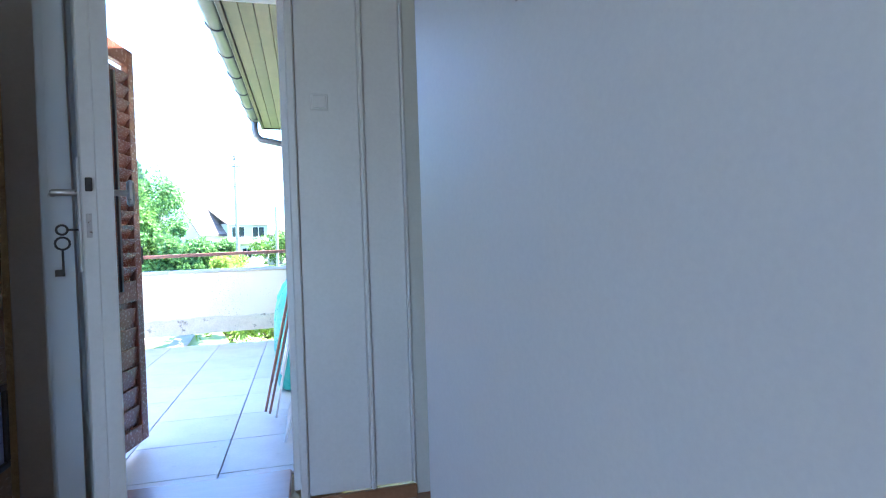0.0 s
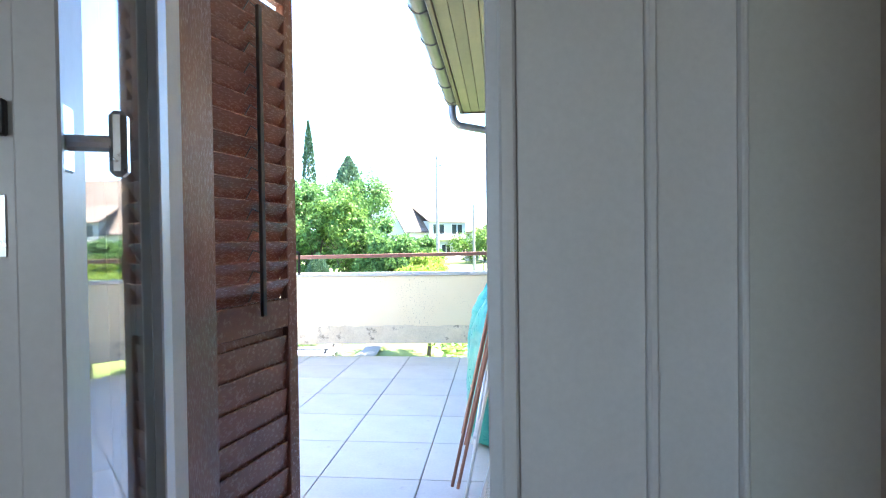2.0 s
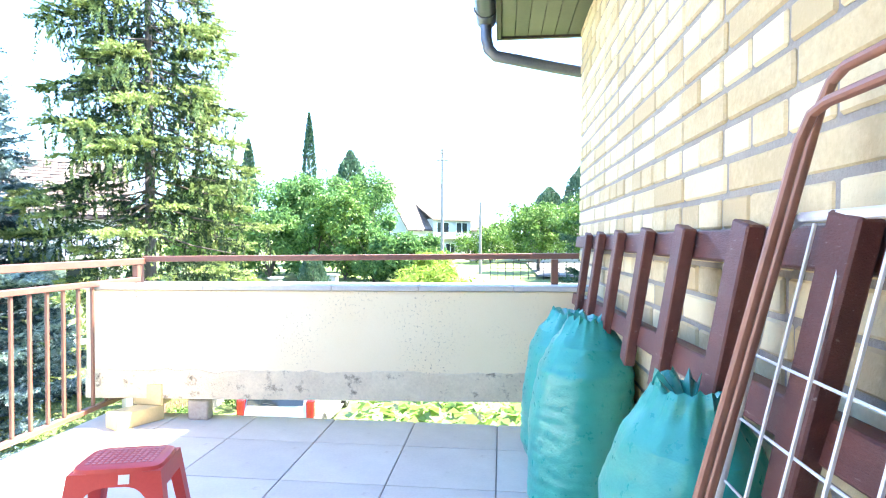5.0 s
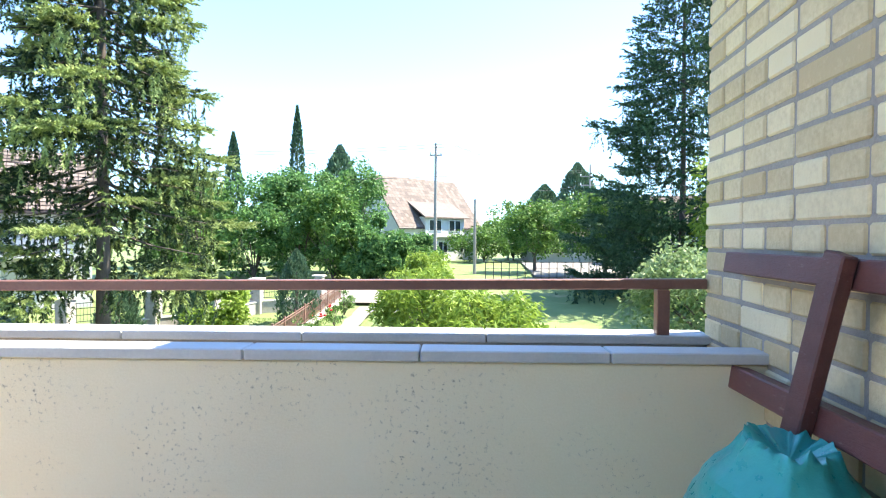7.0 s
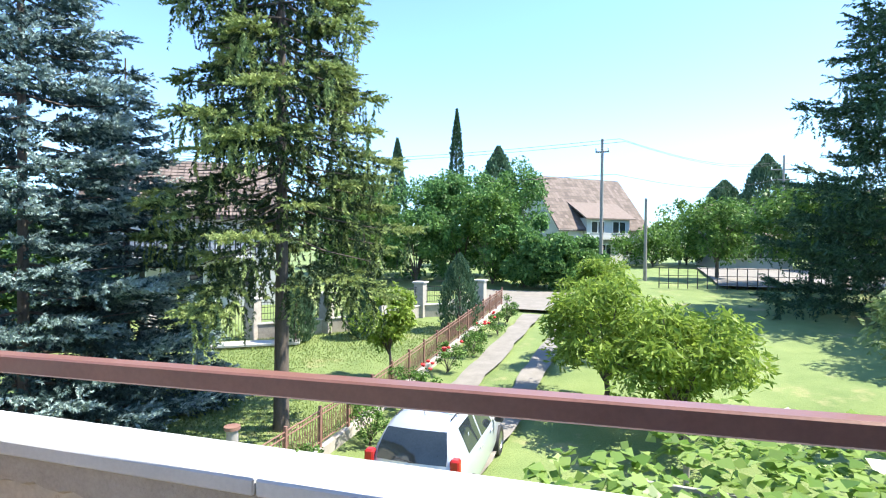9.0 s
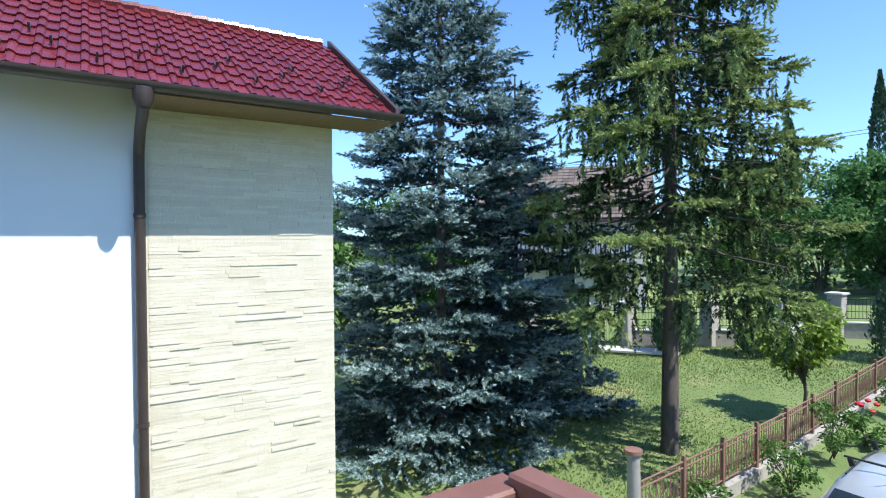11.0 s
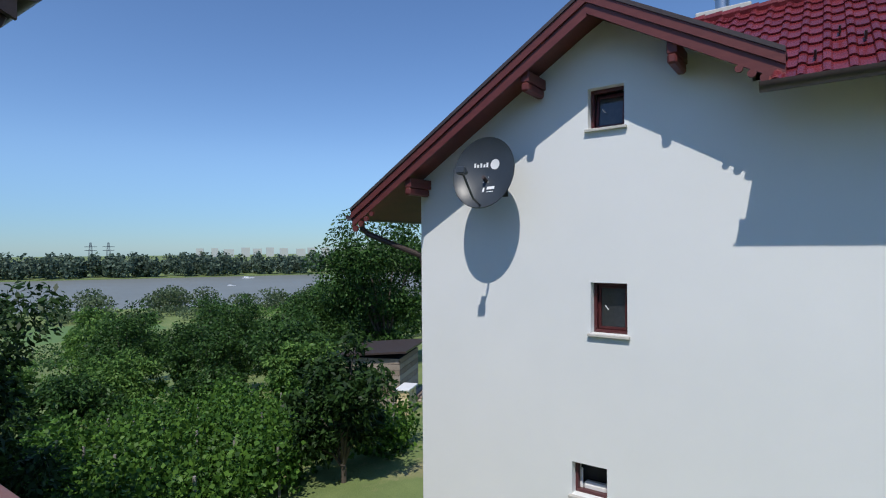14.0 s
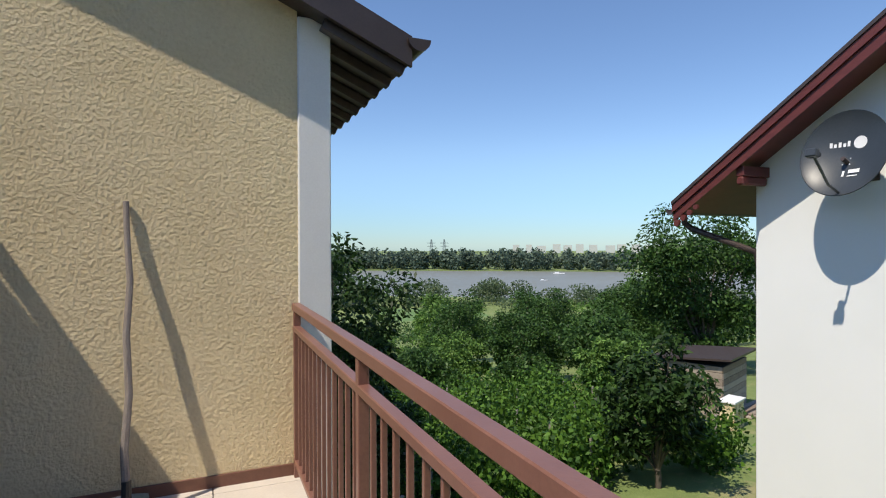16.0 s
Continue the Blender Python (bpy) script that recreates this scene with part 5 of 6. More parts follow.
for z in (1.6, -0.45, -2.4):
    part("pipe_clamp", Geo().lathe([(0.052, -0.02), (0.058, -0.02), (0.058, 0.02), (0.052, 0.02)], 14, pose(NX + 0.07, 7.06, z)), M_DARKMETAL, nb)
# roof tiles, each a wavy piece
TW, TL = 0.172, run / 9
prof_t = [(0.0, 0.012), (0.012, 0.034), (0.035, 0.042), (0.060, 0.034), (0.078, 0.014), (0.12, 0.010), (0.155, 0.012), (0.176, 0.016)]
tg = Geo()
np_ = len(prof_t)
tg.add([(0, a, h) for a, h in prof_t] + [(-TL - 0.03, a, h - 0.022) for a, h in prof_t] + [(0, a, h - 0.014) for a, h in prof_t],
       [(i, i + 1, np_ + i + 1, np_ + i) for i in range(np_ - 1)] + [(i, 2 * np_ + i, 2 * np_ + i + 1, i + 1) for i in range(np_ - 1)])
tile_mesh = tg.mesh("roof_tile", M_ROOF, 40)
base = Matrix((-su, Vector((0, 1, 0)), nrm)).transposed().to_4x4()
rows_n, cols_n = 9, int((E1 - E0 - 0.02) / TW)
rest = Geo()
count = 0
for r in range(rows_n):
    for c in range(-9, cols_n):
        org = Vector((EEX, E0 + 0.02 + c * TW, EZ)) + su * (r * TL) + nrm * 0.012
        if c < 0 and org.z + 0.1 < RZ + 0.10 - (org.y - RY) * 0.565:
            continue
        mm = Matrix.Translation(org) @ base
        if c * TW > 0.4 and count < 290:
            ob = part("roof_tile", tile_mesh, None, nb)
            ob.matrix_basis = mm
            count += 1
        else:
            rest.add([mm @ Vector(p) for p in tg.v], tg.f)
part("roof_tiles_rest", rest, M_ROOF2, nb, kind="stuff")
g = Geo()
for c in range(int((E1 - E0 + 1.2) / 0.19)):
    y = E0 - 1.2 + c * 0.19
    g.tube([(RGX, y, RGZ + 0.02), (RGX, y + 0.20, RGZ + 0.03)], 0.062, 8, 0.07)
part("ridge_tiles", g, M_ROOF2, nb, kind="stuff")
for r, cs in ((1, (1, 5, 9, 13, 17, 21, 24)), (2, (3, 7, 11, 15, 19, 23)), (3, (2, 8, 12, 16, 20))):
    for c in cs:
        p = Vector((EEX, E0 + 0.15 + c * TW, EZ)) + su * ((r + 0.25) * TL) + nrm * 0.05
        part("snow_guard", Geo().beam(p, p + su * 0.16 - nrm * 0.01, 0.018, 0.03, nrm, 0.002).box(-0.008, -0.009, 0, 0.008, 0.009, 0.06, 0, Matrix.Translation(p) @ base), M_DARKMETAL, nb)
# chimney
part("chimney", Geo().box(-11.6, 4.75, 3.4, -11.1, 5.25, 4.45, 0.01).box(-11.68, 4.67, 4.451, -11.02, 5.33, 4.53, 0.01), M_PILLARCAP, nb)
part("chimney_cowl", Geo().tube([(-11.35, 4.95, 4.53), (-11.35, 4.95, 4.76)], 0.09, 14).lathe([(0.09, 0.0), (0.17, 0.10), (0.17, 0.13), (0.02, 0.20)], 16, pose(-11.35, 4.95, 4.76)), M_STEEL, nb, "steel chimney cowl")

# satellite dish on the wall
dish = thing("satellite_dish", "dark grey satellite dish with white print", "satellite dish", (NX + 0.42, 2.86, 2.27), 0)
mD = pose(0, 0, 0, 0, 76, 6)
prof_d = [(0.001, -0.075), (0.15, -0.062), (0.28, -0.028), (0.38, 0.015), (0.40, 0.03), (0.405, 0.024), (0.385, 0.008), (0.28, -0.036), (0.15, -0.07), (0.001, -0.083)]
part("reflector", Geo().lathe(prof_d, 48, mD @ Matrix.Diagonal((1.08, 0.96, 1, 1))), M_DISH, dish)
part("feed_arm", Geo().tube([mD @ Vector((0.40, 0, -0.01)), mD @ Vector((0.38, 0, 0.20)), mD @ Vector((0.20, 0.0, 0.50))], 0.013, 8), M_DISH, dish)
part("receiver", Geo().tube([mD @ Vector((0.20, 0, 0.55)), mD @ Vector((0.16, 0, 0.45))], 0.032, 12).box(-0.03, -0.05, 0.50, 0.05, 0.05, 0.56, 0.01, mD @ Matrix.Translation((0.17, 0, 0.02))), M_DISH, dish, "grey receiver head")
part("mount", Geo().tube([(0.02, 0, -0.05), (-0.12, 0, -0.12), (-0.22, 0, -0.12), (-0.415, 0, -0.12)], 0.024, 8).box(-0.42, -0.09, -0.25, -0.405, 0.09, 0.02, 0.003).tube([(-0.26, 0, -0.22), (-0.26, 0, 0.05)], 0.028, 10), M_DARKMETAL, dish, "dark wall bracket")
def on_dish(u, w):
    r2 = math.hypot(u, w)
    return mD @ Vector((-w * 1.0, u, float(np.interp(r2, (0, 0.15, 0.28, 0.38), (-0.072, -0.059, -0.025, 0.018)))))
def dish_patch(name, u0, u1, w0, w1, disc=False):
    if disc:
        n = 20
        uc, wc, r = (u0 + u1) / 2, (w0 + w1) / 2, (u1 - u0) / 2
        g = Geo().add([on_dish(uc, wc)] + [on_dish(uc + r * math.cos(6.2832 * k / n), wc + r * math.sin(6.2832 * k / n)) for k in range(n)], [(0, 1 + k, 1 + (k + 1) % n) for k in range(n)])
    else:
        g = Geo().add([on_dish(u, w) for u, w in ((u0, w0), (u1, w0), (u1, w1), (u0, w1))], [(0, 1, 2, 3)])
    part(name, g, M_WHITE, dish)
dish_patch("print_disc", 0.045, 0.165, 0.06, 0.18, True)
for k, (u, hh) in enumerate(((-0.16, 0.05), (-0.125, 0.036), (-0.085, 0.05), (-0.045, 0.036), (-0.008, 0.055))):
    dish_patch("print_bar", u, u + 0.024, 0.095, 0.095 + hh)
dish_patch("print_bar", -0.02, 0.0, -0.22, -0.16)
dish_patch("print_bar", 0.03, 0.13, -0.19, -0.15)
dish_patch("print_bar", 0.03, 0.12, -0.225, -0.215)
for u in (-0.03, 0.03):
    for w in (-0.03, -0.09):
        dish_patch("bolt", u - 0.005, u + 0.005, w - 0.005, w + 0.005)

# ---- front garden ----
def gz(x, y, dz=0.0):
    return (x, y, ground_z(y) + dz)


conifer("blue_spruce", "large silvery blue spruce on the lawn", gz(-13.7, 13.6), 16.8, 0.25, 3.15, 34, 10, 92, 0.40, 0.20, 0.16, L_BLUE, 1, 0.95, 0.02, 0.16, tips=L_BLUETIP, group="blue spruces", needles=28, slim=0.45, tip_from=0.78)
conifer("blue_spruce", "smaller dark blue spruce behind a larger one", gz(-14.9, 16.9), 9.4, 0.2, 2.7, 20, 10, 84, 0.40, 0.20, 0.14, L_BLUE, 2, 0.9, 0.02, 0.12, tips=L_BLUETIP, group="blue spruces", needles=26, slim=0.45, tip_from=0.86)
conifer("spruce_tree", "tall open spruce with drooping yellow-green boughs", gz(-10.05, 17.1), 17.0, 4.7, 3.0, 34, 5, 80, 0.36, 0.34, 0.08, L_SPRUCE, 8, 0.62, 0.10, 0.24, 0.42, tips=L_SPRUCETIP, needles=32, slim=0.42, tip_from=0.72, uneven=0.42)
broadleaf("young_tree", "small young fruit tree on the lawn", gz(-9.25, 21.2), 2.9, 1.0, 3600, 0.16, L_FRUIT, 4, 22, 1.0, 0.05, 0.35)
for k, (x, y, h, r) in enumerate(((-14.9, 24.3, 2.6, 0.75), (-12.7, 25.8, 2.5, 0.7), (-9.4, 28.0, 3.2, 0.85), (-17.9, 22.6, 2.3, 0.6))):
    spindle("cypress_shrub", "dense pointed blue-green cypress shrub", gz(x, y), h, r, 6000, 0.16, L_CYP, 20 + k, "cypress shrubs")

# short grass standing on the lawn
rng = np.random.default_rng(77)
n = 45000
gx, gy = rng.uniform(-18, -8.3, n), rng.uniform(12.5, 29, n)
gp = np.stack((gx, gy, np.interp(gy, (10, 18, 30), (-3.5, -3.25, -2.4)) + 0.03), 1)
up = rng.normal(0, 0.5, (n, 3))
up[:, 2] = 1.0
al, ac = leaf_axes(rng, up, rng.uniform(0.04, 0.09, n), rng.uniform(0.02, 0.04, n))
tagged(part("grass", cloud_mesh("grass", gp, al, ac, leaf_mat("grass_blades", (0.16, 0.23, 0.06), (0.34, 0.40, 0.15), 0.4, 0.8)), None), "short uneven lawn grass", "grass", kind="stuff")

# stone pillar fence along the back of the lawn
pts_w = [(-19.8, 21.8), (-18.2, 23.0), (-16.9, 24.2), (-14.6, 26.0), (-12.9, 27.5), (-12.0, 29.9), (-9.5, 31.3)]
fence2 = thing("stone_fence", "low stone wall with stone pillars and iron panels", "fence")
for i, (a, b) in enumerate(zip(pts_w, pts_w[1:])):
    za, zb = ground_z(a[1]), ground_z(b[1])
    if i != 1:
        part("low_wall", Geo().beam((a[0], a[1], za + 0.2), (b[0], b[1], zb + 0.2), 0.30, 0.75, (0, 0, 1), 0.01), M_PILLAR, fence2)
        part("wall_cap", Geo().beam((a[0], a[1], za + 0.60), (b[0], b[1], zb + 0.60), 0.36, 0.05, (0, 0, 1), 0.008), M_PILLARCAP, fence2)
    g = Geo()
    for f in (0.75, 1.0, 1.25, 1.45) if i != 1 else (0.15, 1.35):
        g.beam((a[0], a[1], za + f), (b[0], b[1], zb + f), 0.02, 0.025)
    ln = math.hypot(b[0] - a[0], b[1] - a[1])
    nb_ = int(ln / 0.11)
    for k in range(1, nb_):
        q = k / nb_
        x, y, z = a[0] + (b[0] - a[0]) * q, a[1] + (b[1] - a[1]) * q, za + (zb - za) * q
        g.tube([(x, y, z + (0.72 if i != 1 else 0.1)), (x, y, z + 1.48)], 0.008, 4, None, False)
    part("iron_panel" if i != 1 else "gate", g, M_IRON, fence2)
for i, (x, y) in enumerate(pts_w):
    z = ground_z(y)
    p = part("pillar", Geo().box(x - 0.24, y - 0.24, z - 0.3, x + 0.24, y + 0.24, z + 1.62, 0.02), M_PILLAR, fence2)
    part("pillar_cap", Geo().box(x - 0.30, y - 0.30, z + 1.621, x + 0.30, y + 0.30, z + 1.70, 0.01), M_PILLARCAP, p)
part("path_edge", Geo().beam(gz(-17.6, 22.6, 0.08), gz(-14.6, 24.2, 0.08), 0.9, 0.08), M_PILLARCAP, fence2)

# iron fence between lawn and drive
fence = thing("iron_fence", "low rusty-brown iron fence on a concrete plinth", "fence")
a0, b0 = Vector((-8.15, 13.6, 0)), Vector((-8.9, 33.0, 0))
L_ = (b0 - a0).length
nseg = 16
for i in range(nseg + 1):
    p = a0.lerp(b0, i / nseg)
    z = ground_z(p.y)
    part("post", Geo().box(p.x - 0.03, p.y - 0.03, z, p.x + 0.03, p.y + 0.03, z + 1.12, 0.004), M_FENCE, fence)
    if i < nseg:
        q = a0.lerp(b0, (i + 1) / nseg)
        zq = ground_z(q.y)
        part("plinth", Geo().beam((p.x, p.y, z + 0.08), (q.x, q.y, zq + 0.08), 0.16, 0.35), M_CONC, fence)
        g = Geo()
        for h in (0.36, 0.92, 1.02):
            g.beam((p.x, p.y, z + h), (q.x, q.y, zq + h), 0.025, 0.025)
        for k in range(1, 13):
            m = p.lerp(q, k / 13)
            zz = z + (zq - z) * k / 13
            g.tube([(m.x, m.y, zz + 0.33), (m.x, m.y, zz + 1.0)], 0.009, 4, None, False)
            if k % 2:
                g.tube([(m.x, m.y, zz + 0.44), (m.x + 0.002, m.y + 0.045, zz + 0.64), (m.x, m.y, zz + 0.84)], 0.006, 4, None, False)
                g.tube([(m.x, m.y, zz + 0.44), (m.x + 0.002, m.y - 0.045, zz + 0.64), (m.x, m.y, zz + 0.84)], 0.006, 4, None, False)
        part("panel", g, M_FENCE, fence)
post = thing("wooden_post", "weathered wooden post with a reddish cap", "post", gz(-7.45, 12.6))
part("shaft", Geo().tube([(0, 0, 0), (0.01, 0, 1.1), (0, 0, 1.95)], 0.085, 12), M_WOODPOLE, post)
part("cap", Geo().tube([(0, 0, 1.951), (0, 0, 2.0)], 0.115, 16), M_FENCE, post)
for k in range(9):
    y = 15.0 + k * 1.75 + (k % 3) * 0.3
    broadleaf("rose_bush", "low leafy rose bush by the iron fence", gz(-7.75 + 0.15 * (k % 2), y), 0.8 + 0.25 * (k % 3), 0.45, 900, 0.09, L_TREE, 40 + k, 14, 0.1, 0.02, 0.42, category="shrub", group="rose bushes")
    if k in (3, 4, 6, 7):
        rb = thing("rose_blossom", "bright red rose blossoms on the bush", "flower", gz(-7.55, y, 0.85))
        r_ = random.Random(k)
        for i in range(5):
            c = Vector((r_.uniform(-0.3, 0.2), r_.uniform(-0.4, 0.4), r_.uniform(-0.1, 0.25)))
            g = Geo().lathe([(0.0, -0.04), (0.05, -0.02), (0.065, 0.02), (0.03, 0.045), (0.0, 0.03)], 8, Matrix.Translation(c))
            part("bloom", g, M_ROSE, rb)


# parked car
def car(at, rz):
    t = thing("car", "silver hatchback with black roof bars and dark windows", "car", at, rz)
    W = 0.84
    st = [  # length, half width at belt, belt height, roof height, half width at roof
        (-1.96, 0.60, 0.62, 0.62, 0.58), (-1.93, 0.78, 0.86, 0.88, 0.66), (-1.80, 0.82, 0.94, 1.18, 0.60), (-1.55, 0.84, 0.95, 1.44, 0.56), (-1.30, 0.84, 0.95, 1.52, 0.56),
        (-0.6, 0.84, 0.94, 1.555, 0.57), (0.0, 0.84, 0.93, 1.54, 0.56), (0.45, 0.83, 0.93, 1.42, 0.55), (0.95, 0.82, 0.93, 1.08, 0.60), (1.15, 0.81, 0.93, 0.97, 0.62), (1.65, 0.76, 0.84, 0.86, 0.60), (1.90, 0.62, 0.66, 0.68, 0.50), (1.96, 0.52, 0.50, 0.52, 0.45)]
    g = Geo()
    rings = []
    for y, w, bz, rz_, rw in st:
        half = [(w * 0.93, 0.24), (w, 0.42), (w, bz - 0.12), (w * 0.985, bz), (rw + (w - rw) * 0.12, bz + (rz_ - bz) * 0.86), (rw * 0.86, rz_ - 0.02), (rw * 0.45, rz_ + 0.012)]
        rings.append([(x, y, z) for x, z in half] + [(-x, y, z) for x, z in reversed(half)])
    n = len(rings[0])
    g.add([p for r in rings for p in r], [(i * n + k, i * n + (k + 1) % n, (i + 1) * n + (k + 1) % n, (i + 1) * n + k) for i in range(len(rings) - 1) for k in range(n)] + [tuple(range(n)), tuple(reversed(range((len(rings) - 1) * n, len(rings) * n)))])
    part("body", g.mesh("body", M_CARPAINT, 50), None, t)

    def at_side(y, f, sx, off=0.006):
        ys_ = [s[0] for s in st]
        w, bz, rz_, rw = (float(np.interp(y, ys_, [s[k] for s in st])) for k in (1, 2, 3, 4))
        a = Vector((w * 0.985, 0, bz))
        b = Vector((rw + (w - rw) * 0.12, 0, bz + (rz_ - bz) * 0.86))
        p = a.lerp(b, f)
        return ((p.x + off) * sx, y, p.z)
    for sx in (-1, 1):
        for nm, y0, y1 in (("rear_window", -1.28, -0.42), ("front_window", -0.34, 0.56)):
            n2 = 8
            yy = [y0 + (y1 - y0) * k / n2 for k in range(n2 + 1)]
            g = Geo().add([at_side(y, 0.08, sx) for y in yy] + [at_side(y, 0.92, sx) for y in yy], [(i, i + 1, n2 + 2 + i, n2 + 1 + i) for i in range(n2)])
            part(nm, g, M_CARGLASS, t)
        part("door_handle", Geo().beam((sx * 0.852, -0.62, 0.85), (sx * 0.852, -0.45, 0.85), 0.02, 0.03), M_CARPAINT, t)
        part("door_handle", Geo().beam((sx * 0.852, 0.28, 0.85), (sx * 0.852, 0.45, 0.85), 0.02, 0.03), M_CARPAINT, t)
        m = part("mirror", Geo().box(sx * 0.93 - 0.09, 0.62, 0.92, sx * 0.93 + 0.09, 0.74, 1.06, 0.03), M_RUBBER, t, "dark door mirror")
        part("tail_light", Geo().box(sx * 0.74 - 0.075, -1.97, 0.72, sx * 0.74 + 0.085, -1.80, 1.12, 0.03), M_TAIL, t, "red tail light")
        part("roof_gutter", Geo().tube([(sx * 0.50, -1.30, 1.535), (sx * 0.51, -0.6, 1.57), (sx * 0.50, 0.1, 1.54)], 0.012, 6), M_RUBBER, t)
    rw_ = []
    for y, z, w in ((-1.915, 0.98, 0.60), (-1.86, 1.12, 0.60), (-1.74, 1.30, 0.56), (-1.61, 1.42, 0.52)):
        rw_.append([(w * k, y - 0.012 - 0.03 * (1 - k * k), z + 0.012) for k in (-1, -0.5, 0, 0.5, 1)])
    g = Geo().add([p for r in rw_ for p in r], [(i * 5 + k, i * 5 + k + 1, i * 5 + k + 6, i * 5 + k + 5) for i in range(3) for k in range(4)])
    part("rear_screen", g, M_CARGLASS, t, "dark heated rear screen")
    part("wiper", Geo().tube([(0.05, -1.955, 1.0), (-0.28, -1.93, 1.04)], 0.008, 5), M_RUBBER, t)
    ws = [[(w * k, y, z) for k in (-1, 0, 1)] for y, z, w in ((0.50, 1.415, 0.46), (0.95, 1.10, 0.53), (1.12, 0.995, 0.55))]
    part("windscreen", Geo().add([p for r in ws for p in r], [(i * 3 + k, i * 3 + k + 1, i * 3 + k + 4, i * 3 + k + 3) for i in range(2) for k in range(2)]), M_CARGLASS, t)
    for y in (-0.98, -0.02):
        b = part("roof_bar", Geo().beam((-0.62, y, 1.66), (0.62, y, 1.66), 0.03, 0.025), M_RUBBER, t, "black roof bar")
        for sx in (-1, 1):
            part("bar_foot", Geo().beam((sx * 0.52, y, 1.545), (sx * 0.55, y, 1.65), 0.06, 0.05, (0, 1, 0)), M_RUBBER, b)
    part("bumper", Geo().box(-0.80, -2.0, 0.36, 0.80, -1.86, 0.60, 0.05), M_CARPAINT, t)
    part("number_plate", Geo().box(-0.26, -2.008, 0.66, 0.26, -1.97, 0.77, 0.004), M_WHITE, t)
    part("aerial", Geo().tube([(0, -1.22, 1.54), (0, -1.34, 1.78)], 0.006, 5), M_RUBBER, t)
    for sx in (-1, 1):
        for y in (-1.22, 1.28):
            w = part("wheel", Geo().lathe([(0.20, -0.10), (0.30, -0.10), (0.315, -0.06), (0.315, 0.06), (0.30, 0.10), (0.20, 0.10)], 24, Matrix.Translation((sx * 0.76, y, 0.31)) @ pose(0, 0, 0, 0, 90, 0)), M_RUBBER, t, "black tyre")
            part("rim", Geo().lathe([(0.0, sx * 0.085), (0.06, sx * 0.09), (0.19, sx * 0.075), (0.20, sx * 0.095)], 20, Matrix.Translation((sx * 0.76, y, 0.31)) @ pose(0, 0, 0, 0, 90, 0)), M_STEEL, w)
    return t


car(gz(-5.55, 16.3, 0.0), 4)

# vine pergola below the balcony
rng = np.random.default_rng(77)
n = 4200
px, py = rng.uniform(-3.4, 9.5, n), rng.uniform(10.6, 17.5, n)
pz = np.array([-1.75 + 0.30 * noise.noise((a * 0.6, b * 0.6, 1)) for a, b in zip(px, py)]) + rng.uniform(-0.25, 0.12, n)
keep = px > -3.2 + 0.5 * np.sin(py * 1.3) + 0.25 * (py - 12)
p = np.stack((px, py, pz), 1)[keep]
nn = rng.normal(0, 0.35, p.shape)
nn[:, 2] += 1
d = unit(np.cross(nn, rng.normal(size=p.shape)))
ln = rng.uniform(0.16, 0.34, len(p))
s = unit(np.cross(nn, d))
vine = thing("vine_pergola", "grapevine with broad light green leaves on a pergola", "vine")
part("leaves", cloud_mesh("leaves", p, d * ln[:, None] / 2, s * ln[:, None] * 0.45, L_VINE), None, vine, kind="stuff")
for x in (-1.2, 2.0, 5.2, 8.4):
    for y in (11.2, 14.0, 16.8):
        part("post", Geo().tube([gz(x, y), (x, y, -1.9)], 0.05, 8), M_WOODPOLE, vine)
for y in (11.2, 14.0, 16.8):
    part("beam", Geo().beam((-2.0, y, -1.9), (9.0, y, -1.9), 0.06, 0.08), M_WOODPOLE, vine)
hr = thing("yellow_rail", "yellow painted tube handrail in the garden", "railing", gz(6.4, 19.6))
part("rail", Geo().tube([(-1.0, 0, 1.0), (0.4, 0, 1.0), (1.6, -1.0, 0.75)], 0.03, 8), M_BLOCK, hr)
part("post", Geo().tube([(0.3, 0, 0), (0.3, 0, 1.0)], 0.05, 8), M_BENCHWOOD, hr)
part("post", Geo().tube([(1.5, -0.93, 0), (1.5, -0.93, 0.77)], 0.03, 8), M_BLOCK, hr)

broadleaf("peach_tree", "peach tree with long yellow-green leaves", gz(-2.9, 20.8), 3.7, 1.7, 9000, 0.21, L_FRUIT, 51, 40, 0.9, 0.08, 0.30, narrow=0.28, group="fruit trees")
broadleaf("peach_tree", "peach tree with long yellow-green leaves", gz(-1.2, 19.4), 3.0, 1.7, 8000, 0.21, L_FRUIT, 52, 36, 0.8, 0.08, 0.30, narrow=0.28, group="fruit trees")
broadleaf("peach_tree", "peach tree with long yellow-green leaves", gz(-3.6, 25.0), 3.6, 1.3, 5000, 0.21, L_FRUIT, 53, 30, 0.9, 0.08, 0.30, narrow=0.28, group="fruit trees")
broadleaf("apple_tree", "spreading grey-green apple tree", gz(5.2, 20.5), 4.2, 2.5, 14000, 0.17, L_APPLE, 54, 60, 0.9, 0.12, 0.26)
broadleaf("apple_tree", "spreading grey-green apple tree", gz(9.0, 19.0), 4.6, 2.6, 12000, 0.17, L_APPLE, 55, 55, 0.9, 0.12, 0.26)
broadleaf("garden_tree", "leafy round garden tree", gz(7.0, 45.0), 6.2, 4.2, 14000, 0.30, L_TREE, 56, 50, 2.0, 0.15, 0.28)
broadleaf("garden_tree", "leafy round garden tree", gz(2.4, 50.0), 5.6, 2.6, 8000, 0.28, L_TREE, 57, 36, 1.6, 0.15, 0.30)
broadleaf("walnut_tree", "bright green broad tree beside the dark conifer", gz(11.4, 29.5), 10.2, 4.4, 24000, 0.26, L_FRUIT, 58, 80, 1.6, 0.25, 0.28)
